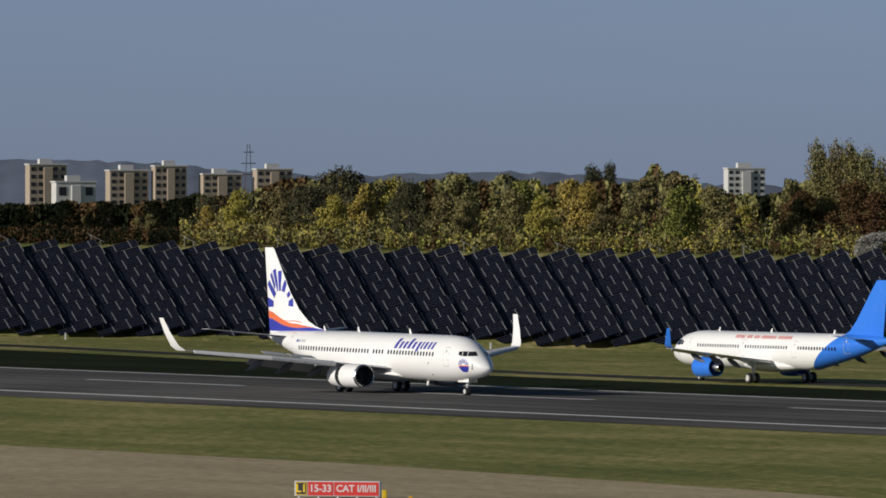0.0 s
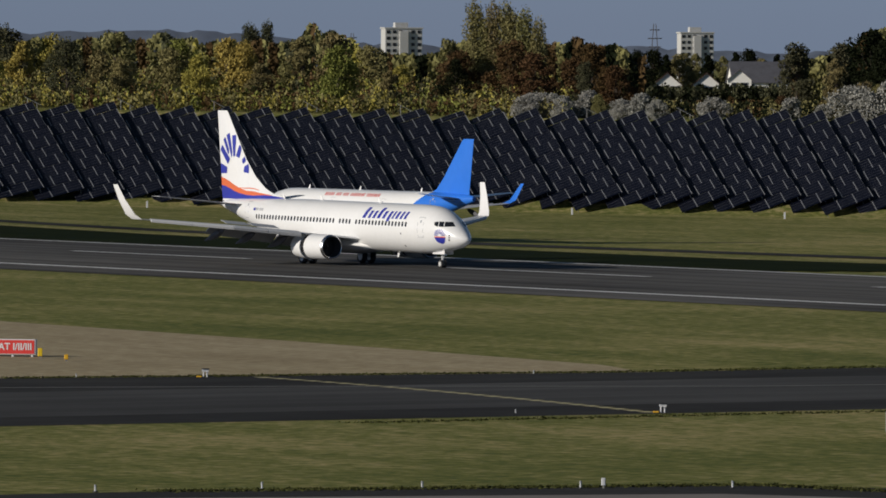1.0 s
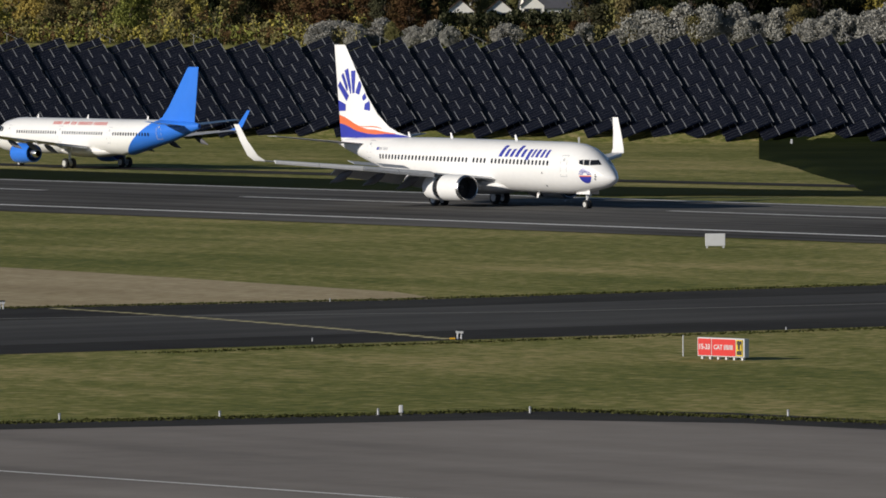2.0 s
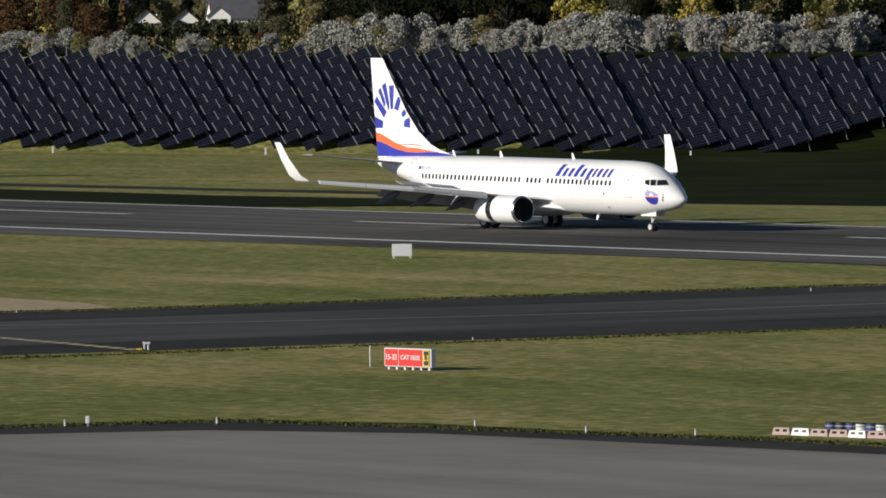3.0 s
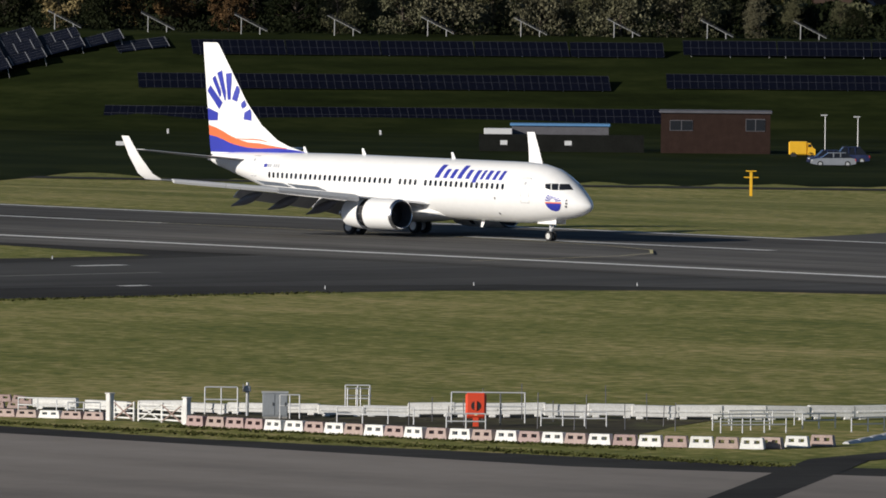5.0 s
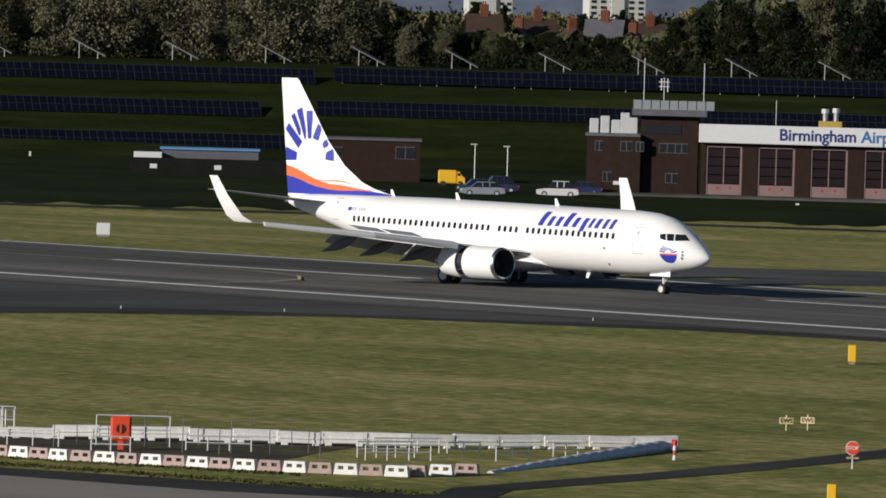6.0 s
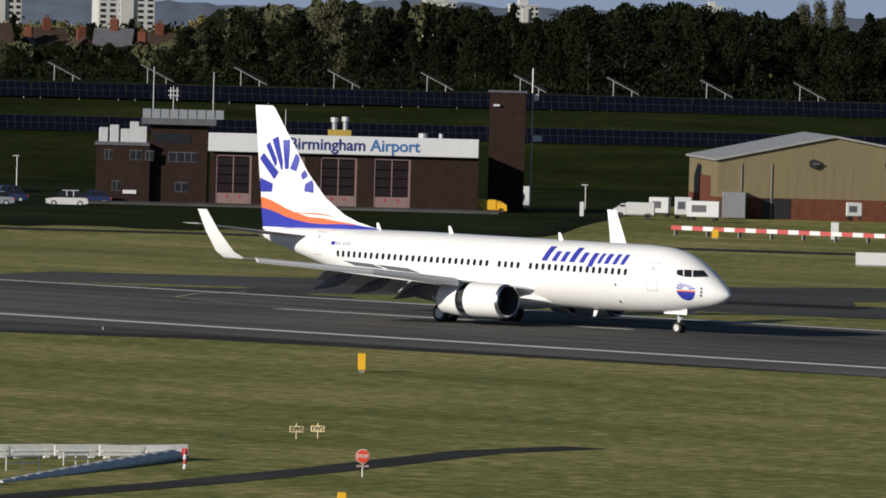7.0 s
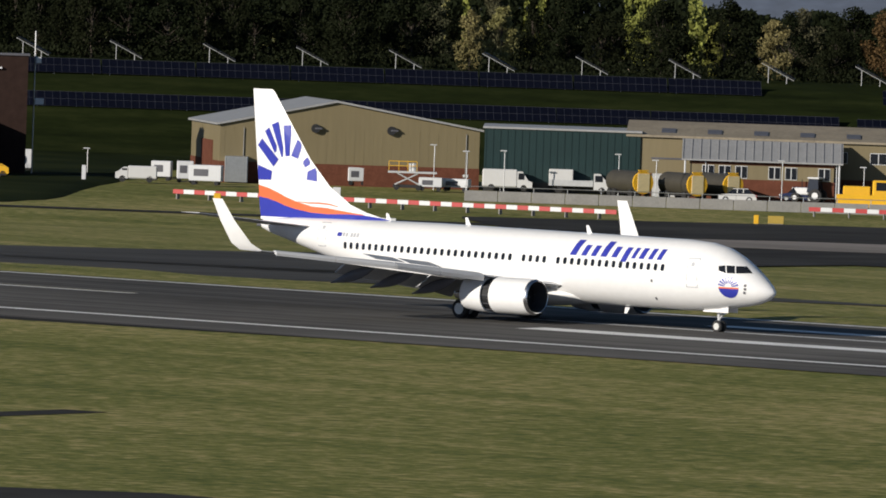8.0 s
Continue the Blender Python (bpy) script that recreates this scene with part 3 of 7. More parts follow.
    for gx, gy, wr, ww, gap, hz in c["gear"]:
        leg = new("main_gear" if abs(gy) > 1 else "nose_gear")
        leg.parent = top
        part("strut", rods(0.13 if abs(gy) > 1 else 0.09, ((gx, gy, wr), (gx - 0.1, gy * 0.93, hz)), n=10), M["strut"], leg, "pale grey landing gear leg", smooth=True)
        part("drag_brace", rods(0.05, ((gx, gy * 0.98, wr + 0.4), (gx + 0.9, gy * 0.9, hz))), M["strut"], leg)
        part("axle", rods(0.06, ((gx, gy - gap, wr), (gx, gy + gap, wr))), M["strut"], leg)
        if abs(gy) < 1:
            for s in (-1, 1):
                part("gear_door", boxes((gx - 0.85, gx + 0.95, s * 0.42 - 0.02, s * 0.42 + 0.02, hz - 0.62, hz - 0.08), bevel=0.015), M["white"], leg, "white nose gear door")
            part("taxi_light", rods(0.09, ((gx + 0.14, -0.16, wr + 0.75), (gx + 0.24, -0.16, wr + 0.75)), ((gx + 0.14, 0.16, wr + 0.75), (gx + 0.24, 0.16, wr + 0.75)), n=10), M["metal"], leg)
        for s in (-1, 1):
            w = new("wheel")
            w.parent = top
            w.matrix_basis = pose(gx, gy + s * gap, wr)
            bm = bmesh.new()
            prof = [(-ww / 2, wr * 0.6), (-ww / 2, wr * 0.88), (-ww * 0.32, wr), (ww * 0.32, wr), (ww / 2, wr * 0.88), (ww / 2, wr * 0.6)]
            part("tyre", loft(bm, [[(r * math.cos(a), y, r * math.sin(a)) for a in np.linspace(0, 2 * math.pi, 24, endpoint=False)] for y, r in prof]), M["tyre"], w, smooth=True)
            bm = bmesh.new()
            rod(bm, (0, -ww / 2 - 0.012, 0), (0, ww / 2 + 0.012, 0), wr * 0.58, 20)
            for k in range(5):
                a = 2 * math.pi * k / 5
                for q in (-1, 1):
                    rod(bm, (wr * 0.36 * math.cos(a), q * (ww / 2), wr * 0.36 * math.sin(a)), (wr * 0.36 * math.cos(a), q * (ww / 2 + 0.03), wr * 0.36 * math.sin(a)), wr * 0.1, 8)
            part("rim", bm, M["rim"], w, "pale metal wheel rim", smooth=True)
            wheels.append((w, wr))
    # blade aerials on the roof and belly
    for x, s in c["aerials"]:
        _, zc, ry, rz = lerp_rows(rows, x)
        z = zc + s * rz
        part("aerial", loft(bmesh.new(), [[(x + 0.18, -0.02, z - s * 0.04), (x - 0.2, -0.02, z - s * 0.04), (x - 0.2, 0.02, z - s * 0.04), (x + 0.18, 0.02, z - s * 0.04)],
                                          [(x - 0.1, -0.012, z + s * 0.42), (x - 0.28, -0.012, z + s * 0.42), (x - 0.28, 0.012, z + s * 0.42), (x - 0.1, 0.012, z + s * 0.42)]]), M["white"], top, "small white blade aerial")
    return top, wheels, patch, fin_plate


M["slat"] = mat("pale_slat_metal", (0.55, 0.56, 0.58), 0.35, 0.2, var=0.06)
M["seam"] = mat("grey_panel_seam", (0.42, 0.43, 0.46), 0.5)
M["liner"] = mat("dark_intake_liner", (0.06, 0.06, 0.065), 0.45)
M["strut"] = mat("grey_gear_paint", (0.55, 0.56, 0.57), 0.45)
M["rim"] = mat("wheel_rim_paint", (0.62, 0.62, 0.60), 0.4, 0.2)

sun_jet = dict(
    fuselage=[(0, 2.38, 0.03, 0.03), (-0.1, 2.39, 0.22, 0.20), (-0.4, 2.43, 0.50, 0.46), (-1.0, 2.55, 0.86, 0.82), (-1.8, 2.74, 1.20, 1.17), (-2.6, 2.93, 1.44, 1.48), (-3.5, 3.05, 1.63, 1.75), (-4.6, 3.11, 1.78, 1.92),
              (-6.2, 3.13, 1.87, 2.0), (-8, 3.14, 1.88, 2.0), (-24.5, 3.24, 1.88, 2.0), (-27.5, 3.37, 1.80, 1.85), (-30.0, 3.66, 1.58, 1.54), (-33.0, 4.06, 1.16, 1.12), (-35.5, 4.36, 0.78, 0.76), (-37.6, 4.57, 0.36, 0.42), (-38.2, 4.62, 0.2, 0.26)],
    belly=(-12.2, -23.2), belly_z=1.62, window_z=3.52, tilt=0.0075,
    windows=[-6.65 - 0.508 * k for k in range(48) if k not in (16, 21)],
    doors=[(-4.6, 2.5, 0.76, 1.65), (-32.6, 3.55, 0.7, 1.4)],
    cockpit=[((-1.27, 3.44), (-1.96, 3.40), (-2.14, 3.80), (-1.74, 3.80)), ((-2.02, 3.40), (-2.44, 3.40), (-2.60, 3.82), (-2.21, 3.81)), ((-2.50, 3.40), (-2.95, 3.52), (-3.02, 3.78), (-2.67, 3.82))],
    ports=[(-1.35, 2.75), (-1.35, 2.55), (-1.4, 2.35), (-7.4, 2.75), (-7.4, 1.75)],
    wing=[(-14.0, 8.0, 0.62, 1.5, 2.15), (-16.2, 5.4, 0.42, 5.2, 2.55), (-18.6, 3.6, 0.27, 11.0, 3.15), (-23.3, 1.7, 0.13, 17.0, 3.72)],
    winglet=[(-23.3, 1.7, 17.0, 3.74), (-23.8, 1.5, 17.35, 4.1), (-24.7, 1.1, 17.75, 5.3), (-25.5, 0.75, 18.0, 6.55)], winglet_mat=M["white"],
    flaps=[(-20.6, 2.0, 2.1, -20.7, 5.3, 2.45, 1.7, 35), (-20.7, 5.5, 2.45, -22.1, 11.2, 3.05, 1.3, 35)],
    fairings=[(-18.4, 5.9, 2.3), (-19.4, 8.4, 2.6), (-20.2, 10.9, 2.85)],
    spoilers=[(-19.2, 6.2, 2.98, -0.55, 2.2), (-19.9, 8.6, 3.22, -0.5, 2.0)],
    slats=[(5.9, 8.4), (8.45, 11.0), (11.05, 13.7), (13.75, 16.4)],
    tailplane=[(-33.6, 3.9, 0.2, 0.5, 4.6), (-36.8, 1.5, 0.09, 7.15, 5.3)], tailplane_mat=M["grey"],
    engine=(4.83, 1.52, -13.2, 1.06, 4.4), cowl_cut=0.63, cowl_mat=M["white"], reverser_gap=0.62, pylon_z=2.5,
    fin=[(4.9, -27.3, 11.1, 0.25), (5.18, -28.1, 10.3, 0.24), (5.32, -29.0, 9.45, 0.23), (5.6, -30.3, 8.2, 0.22), (6.0, -31.5, 7.05, 0.2), (7.0, -33.15, 5.5, 0.18), (8.5, -34.7, 4.15, 0.15), (12.35, -37.65, 1.65, 0.09), (12.5, -37.85, 1.45, 0.05)], fin_mat=M["white"],
    gear=[(-3.9, 0.0, 0.34, 0.2, 0.17, 1.75), (-20.1, -2.86, 0.56, 0.4, 0.43, 2.2), (-20.1, 2.86, 0.56, 0.4, 0.43, 2.2)],
    aerials=[(-13.5, 1), (-22.5, 1), (-28.5, 1), (-10.5, -1)],
)
jet, jet_wheels, jet_patch, jet_fin = airliner("airliner", "white twin-jet airliner with blue and orange tail on the runway", sun_jet)
# tail paint: blue foot, orange wave, thin second wave, sunburst of blue rays
wave = [(-28.3, 0.04, 0.05), (-29.2, 0.16, 0.18), (-30.4, 0.26, 0.30), (-31.5, 0.28, 0.40), (-33.1, 0.22, 0.58), (-34.3, 0.26, 0.62), (-35.6, 0.42, 0.88), (-36.4, 0.58, 1.1), (-37.0, 0.76, 1.32), (-37.8, 0.94, 1.56), (-38.65, 1.05, 1.72)]
ROOT = 5.17
jet_fin("tail_foot", [(x, ROOT - 0.1, ROOT + lo) for x, lo, hi in wave], M["blue"], "royal blue foot of the fin")
jet_fin("tail_wave", [(x, ROOT + lo, ROOT + hi) for x, lo, hi in wave[2:]], M["orange"], "orange wave across the fin")
jet_fin("tail_wave", [(-32.3, ROOT + 0.66, ROOT + 0.7), (-33.0, ROOT + 0.76, ROOT + 0.84), (-33.7, ROOT + 0.79, ROOT + 0.88), (-34.6, ROOT + 0.78, ROOT + 0.85), (-35.4, ROOT + 0.84, ROOT + 0.87)], M["orange"], "thin orange line on the fin")


def ray_plate(cx, cz, a, r0, r1, w0, w1):
    d = Vector((math.cos(a), math.sin(a)))
    q = Vector((-d.y, d.x))
    c = Vector((cx, cz))
    p = [c + d * r0 + q * w0, c + d * r0 - q * w0, c + d * r1 - q * w1, c + d * r1 + q * w1]
    xs = sorted({round(v.x, 4) for v in p})
    cols = []
    for x in sorted(set(xs) | set(np.linspace(xs[0], xs[-1], 9)[1:-1])):
        hits = []
        for u, v in zip(p, p[1:] + p[:1]):
            if (u.x - x) * (v.x - x) <= 0 and abs(u.x - v.x) > 1e-6:
                hits.append(u.y + (v.y - u.y) * (x - u.x) / (v.x - u.x))
        if hits:
            cols.append((float(x), min(hits), max(hits)))
    return cols


for a, r0, r1, w0, w1 in ((173, 1.4, 2.6, 0.26, 0.44), (139, 1.38, 3.2, 0.3, 0.26), (123, 1.9, 3.4, 0.17, 0.2), (110.5, 1.4, 3.45, 0.13, 0.27), (95, 1.35, 3.15, 0.18, 0.29), (73, 1.35, 2.35, 0.26, 0.22), (39, 1.4, 1.85, 0.2, 0.24), (10, 1.4, 2.1, 0.22, 0.42)):
    jet_fin("tail_ray", ray_plate(-36.2, 7.3, radians(a), r0, r1, w0, w1), M["blue"], "blue ray of the tail sunburst")

# title as plain slanted bars, registration bars, round emblem
for side in (-1, 1):
    x = -13.5
    for k, (w, h) in enumerate(((0.7, 0.86), (0.58, 0.6), (0.58, 0.6), (0.68, 0.86), (0.6, 0.6), (0.6, 0.6), (0.42, 0.6), (0.56, 0.6), (0.5, 0.6), (0.5, 0.6))):
        z0 = 3.93 - (0.22 if k == 5 else 0)
        hh = h + (0.22 if k == 5 else 0)
        lean = 0.28 * hh
        a, b = (x, x + w) if side < 0 else (-19.8 - x - w, -19.8 - x)
        lean *= 1 if side < 0 else -1
        bm = bmesh.new()
        jet_patch(bm, ((a, z0), (a + 0.66 * w, z0), (a + 0.66 * w + lean, z0 + hh), (a + lean, z0 + hh)), side, 4)
        part("title_bar", bm, M["blue"], jet, "slanted royal blue lettering bar")
        x += w + 0.12
    for x0, w, m in ((-31.3, 0.36, "blue"), (-30.85, 0.16, "seam"), (-30.6, 0.16, "seam"), (-30.2, 0.16, "seam"), (-29.95, 0.16, "seam"), (-29.7, 0.16, "seam")):
        part("registration_bar", jet_patch(bmesh.new(), ((x0, 4.2), (x0 + w, 4.2), (x0 + w, 4.42), (x0, 4.42)), side, 2), M[m], jet)
    cx, cz, R = -2.3, 2.62, 0.6
    for lo, hi, m, lab in ((-1.0, -0.14, "blue", "blue lower half of the emblem"), (-0.14, 0.0, "orange", "orange band of the emblem")):
        bm = bmesh.new()
        n = 10
        for i in range(n):
            z0, z1 = lo + (hi - lo) * i / n, lo + (hi - lo) * (i + 1) / n
            w0, w1 = math.sqrt(max(0.0001, 1 - z0 * z0)), math.sqrt(max(0.0001, 1 - z1 * z1))
            jet_patch(bm, ((cx - R * w0, cz + R * z0), (cx + R * w0, cz + R * z0), (cx + R * w1, cz + R * z1), (cx - R * w1, cz + R * z1)), side, 4)
        bmesh.ops.remove_doubles(bm, verts=bm.verts, dist=0.002)
        part("emblem", bm, M[m], jet, lab)
    for k in range(9):
        a = math.pi * (0.08 + 0.84 * k / 8)
        d, q = Vector((math.cos(a), math.sin(a))), Vector((-math.sin(a), math.cos(a)))
        p = [Vector((cx, cz)) + v for v in (d * R * 0.36 + q * 0.02, d * R * 0.36 - q * 0.02, d * R - q * 0.055, d * R + q * 0.055)]
        part("emblem_ray", jet_patch(bmesh.new(), [tuple(v) for v in p], side, 2), M["blue"], jet)
part("tail_cone_vent", boxes((-38.6, -38.1, -0.16, 0.16, 4.47, 4.77), bevel=0.04), M["fairing"], jet, "dark exhaust at the tail cone")

bus = dict(
    fuselage=[(0, 3.05, 0.05, 0.05), (-0.2, 3.08, 0.5, 0.46), (-0.7, 3.16, 0.95, 0.92), (-1.6, 3.3, 1.38, 1.38), (-3.0, 3.48, 1.74, 1.82), (-5.0, 3.6, 1.93, 2.03), (-6.5, 3.62, 1.98, 2.07),
              (-29.5, 3.62, 1.98, 2.07), (-33.0, 3.86, 1.82, 1.84), (-36.5, 4.26, 1.46, 1.46), (-40, 4.66, 0.95, 0.98), (-43, 4.98, 0.46, 0.52), (-44.0, 5.05, 0.2, 0.28)],
    belly=(-14.5, -27.5), belly_z=1.95, window_z=4.05, tail_from=-33.0,
    windows=[-7.5 - 0.533 * k for k in range(17)] + [-17.6 - 0.533 * k for k in range(17)] + [-28.6 - 0.533 * k for k in range(14)],
    doors=[(-5.6, 2.95, 0.85, 1.85), (-16.9, 2.95, 0.8, 1.85), (-27.7, 2.95, 0.8, 1.85), (-37.4, 3.5, 0.85, 1.8)],
    cockpit=[((-1.7, 4.1), (-2.4, 4.0), (-2.9, 4.62), (-2.3, 4.58)), ((-2.5, 4.0), (-3.3, 4.02), (-3.5, 4.6), (-3.0, 4.62)), ((-3.4, 4.03), (-4.0, 4.1), (-4.0, 4.5), (-3.6, 4.58))],
    ports=[(-3, 3.1), (-3, 2.85)],
    wing=[(-15.6, 7.2, 0.62, 1.6, 2.5), (-18.4, 4.9, 0.42, 6.2, 3.0), (-21.4, 3.2, 0.26, 11.6, 3.6), (-24.3, 1.6, 0.13, 16.6, 4.1)],
    winglet=[(-24.3, 1.6, 16.6, 4.12), (-24.9, 1.3, 17.2, 4.5), (-26.3, 0.6, 17.8, 6.4)], winglet_mat=M["sky_blue"],
    flaps=[(-22.4, 2.1, 2.5, -22.9, 6.2, 2.9, 1.1, 12)], fairings=[(-20.9, 6.5, 2.75), (-21.9, 9.5, 3.1), (-22.9, 12.6, 3.45)], spoilers=[],
    slats=[(6.6, 9.6), (9.65, 12.6), (12.65, 15.6)],
    tailplane=[(-38.3, 3.6, 0.22, 0.7, 5.1), (-41.4, 1.6, 0.1, 6.2, 5.7)], tailplane_mat=M["white"],
    engine=(5.75, 1.72, -13.9, 1.22, 3.6), cowl_cut=0.42, cowl_mat=M["sky_blue"], reverser_gap=0.0, pylon_z=2.9,
    fin=[(5.4, -34.5, 8.6, 0.24), (6.0, -36.2, 6.9, 0.22), (7.2, -37.6, 5.7, 0.19), (11.6, -41.6, 2.3, 0.1), (11.76, -41.9, 2.1, 0.05)], fin_mat=M["sky_blue"],
    gear=[(-5.1, 0.0, 0.38, 0.22, 0.2, 1.9), (-22.0, -3.8, 0.6, 0.42, 0.47, 2.6), (-22.0, 3.8, 0.6, 0.42, 0.47, 2.6)],
    aerials=[(-9, 1), (-20, 1), (-33, 1), (-38, 1)],
)
taxi_jet, taxi_wheels, bus_patch, bus_fin = airliner("taxiing_airliner", "white airliner with bright blue rear and engines taxiing away", bus)
for side in (-1, 1):
    x = -26.4
    for w in (0.5, 0.4, 0.4, 0.4, 0.4, 0.4, 0.4, None, 0.4, 0.4, 0.3, 0.4, 0.4, 0.4, 0.4, 0.4, None, 0.4, 0.4, 0.4, None, 0.4, 0.4, 0.4, None, 0.4, 0.4, 0.4, 0.4, 0.4):
        if w is None:
            x += 0.35
            continue
        part("slogan_bar", bus_patch(bmesh.new(), ((x, 4.98), (x + w * 0.62, 4.98), (x + w * 0.62 + 0.08, 5.32), (x + 0.08, 5.32)), side, 2), M["red_txt"], taxi_jet, "faded red lettering bar")
        x += w


# ---- the solar bank ----
def module_row(cols, w, h, frame_mat="pv_frame"):
    """A row of framed modules in one mesh: glass sunk below its frame."""
    bm = bmesh.new()
    xs, ys = [i * w for i in range(cols + 1)], [0, h]
    loft(bm, [[(x, y, 0.03) for x in xs] for y in ys], caps=False, closed=False)
    glass = list(bm.faces)
    loft(bm, [[(0, 0, 0.03), (cols * w, 0, 0.03), (cols * w, h, 0.03), (0, h, 0.03)], [(0, 0, -0.01), (cols * w, 0, -0.01), (cols * w, h, -0.01), (0, h, -0.01)]], caps=False)
    bmesh.ops.remove_doubles(bm, verts=bm.verts, dist=0.0005)
    for f in bm.faces:
        f.material_index = 1
    glass = [f for f in bm.faces if f.is_valid and len(f.verts) == 4 and min(v.co.z for v in f.verts) > 0.02]
    r = bmesh.ops.inset_individual(bm, faces=glass, thickness=0.035, depth=-0.02)
    for f in glass:
        f.material_index = 0
    for f in r["faces"]:
        f.material_index = 1
    return mesh("panel", bm, [M["pv"], M[frame_mat]])


def leaning_table(m, name, label, group, rows, row_mesh, row_h, skew=Matrix.Identity(4), legs=()):
    top = thing(name, label, "solar panel", m, group)
    for k in range(rows):
        p = new("panel", row_mesh)
        p.parent = top
        p.matrix_basis = skew @ pose(0, k * row_h, 0)
    for a, b in legs:
        part("leg", rods(0.05, (a, b), n=4), M["steel"], top)
    return top


def column_row(cuts):
    """Landscape modules side by side, dark framed, with a pale clamp rail in each seam."""
    bm = bmesh.new()
    for x0, x1 in zip(cuts, cuts[1:]):
        n0 = set(bm.faces)
        box(bm, x0 + 0.04, x1 - 0.04, 0.03, 1.03, -0.01, 0.02)
        bm.normal_update()
        tops = [f for f in bm.faces if f not in n0 and f.normal.z > 0.9]
        for f in bmesh.ops.inset_individual(bm, faces=tops, thickness=0.035, depth=-0.012)["faces"]:
            f.material_index = 1
    for x in cuts[1:-1] + cuts[-1:] * (len(cuts) % 2 == 0):
        n0 = set(bm.faces)
        box(bm, x - 0.04, x + 0.04, 0.0, 1.06, -0.02, 0.03)
        for f in set(bm.faces) - n0:
            f.material_index = 2
    n0 = set(bm.faces)
    box(bm, 0.0, 6.6, 1.035, 1.075, -0.02, 0.012)
    for f in set(bm.faces) - n0:
        f.material_index = 1
    return mesh("panel", bm, [M["pv"], M["pv_frame"], M["clamp"]])


M["clamp"] = mat("pale_clamp_rail", (0.20, 0.205, 0.215), 0.6, 0.0, var=0.25, scale=0.6)
strip_rows = column_row((0, 2.2, 4.4, 6.6)), column_row((0, 1.1, 3.3, 5.5, 6.6))
ARRAY_END = 39.6
rng = random.Random(21)
b = 26.9
while b < ARRAY_END:
    here, ahead = pol(b, lerp_rows(FOOT, b)[1]), pol(b + 0.1, lerp_rows(FOOT, b + 0.1)[1])
    b += 0.1 * 5.75 / (ahead - here).length
    r0 = lerp_rows(FOOT, b)[1] - 5.0
    up = lerp_rows(RISE, b)[1]
    p0 = pol(b, r0)
    p0.z = height(p0.x, p0.y) + 0.15
    b1 = b - 0.30
    p1 = pol(b1, lerp_rows(FOOT, b1)[1] + up / 0.33 - 4.0)
    p1.z = height(p1.x, p1.y) + 0.4
    if b > 37.75:
        # towards its end the field keeps to the upper slope
        p0 = p0 + (p1 - p0) * min(0.88, (b - 37.75) / 2.0)
    along = p1 - p0
    n = max(4, int(along.length / 1.09))
    v = along.normalized()
    u = pol(b + 0.2, lerp_rows(FOOT, b + 0.2)[1]) - pol(b, lerp_rows(FOOT, b)[1])
    u = u.normalized() + Vector((0, 0, 0.13))
    u = (u - v * u.dot(v)).normalized()
    w = u.cross(v)
    m = Matrix(((u.x, v.x, w.x, p0.x), (u.y, v.y, w.y, p0.y), (u.z, v.z, w.z, p0.z), (0, 0, 0, 1)))
    top = thing("solar_array", "dark blue-black solar array running up the grass bank", "solar panel", m, "solar arrays on the bank")
    shift, tier = 0.0, 0
    for k in range(n):
        if k % 4 == 0:
            # tiers of four rows, the seams of each half a module aside from those below
            tier = k // 4
            shift = rng.uniform(-0.14, 0.14)
        q = new("panel", strip_rows[tier % 2])
        q.parent = top
        q.matrix_basis = pose(shift, k * 1.09, 0.05 * (tier % 2), 0.6)
    for y in (0.4, along.length * 0.5, along.length - 0.5):
        for x in (0.4, 6.2):
            part("leg", rods(0.05, ((x, y, -0.05), (x, y, -0.6 - 0.9 * (x > 1))), n=4), M["steel"], top)

# level rows further along the bank
level_row = module_row(12, 1.0, 1.65, "pv_frame_dark")
tilt = pose(0, 0, 0, 33)
for d, b0, b1, sag in ((2.5, 39.5, 42.4, 0), (14.5, 39.72, 42.56, 0), (27.0, 40.05, 42.9, 0), (15.5, 42.95, 51.9, 0), (28.0, 43.05, 51.6, 0), (15.0, 52.3, 55, 0), (26.0, 52.45, 55, 0)):
    step = math.degrees(12.05 / 1195)
    b = b0
    while b < b1:
        r = lerp_rows(FOOT, b)[1] + d
        p = pol(b, r)
        q = pol(b + step, lerp_rows(FOOT, b + step)[1] + d)
        zq = height(q.x, q.y)
        z = height(p.x, p.y)
        m = facing(b, r, z + 0.55, 0) @ pose(0, 0, 0, 0, -math.degrees(math.atan2(zq - z, 12)), math.degrees(math.atan2((lerp_rows(FOOT, b + step)[1] - r + d), 12.0)) * 1.0)
        leaning_table(m, "solar_table", "dark blue solar table on posts along the bank", "solar tables along the bank", 2, level_row, 1.65, tilt,
                      [((x, 0.3, 0.15), (x, 0.3, -0.7)) for x in (1, 6, 11)] + [((x, 2.3, 1.45), (x, 2.3, -0.3)) for x in (1, 6, 11)])
        b += step

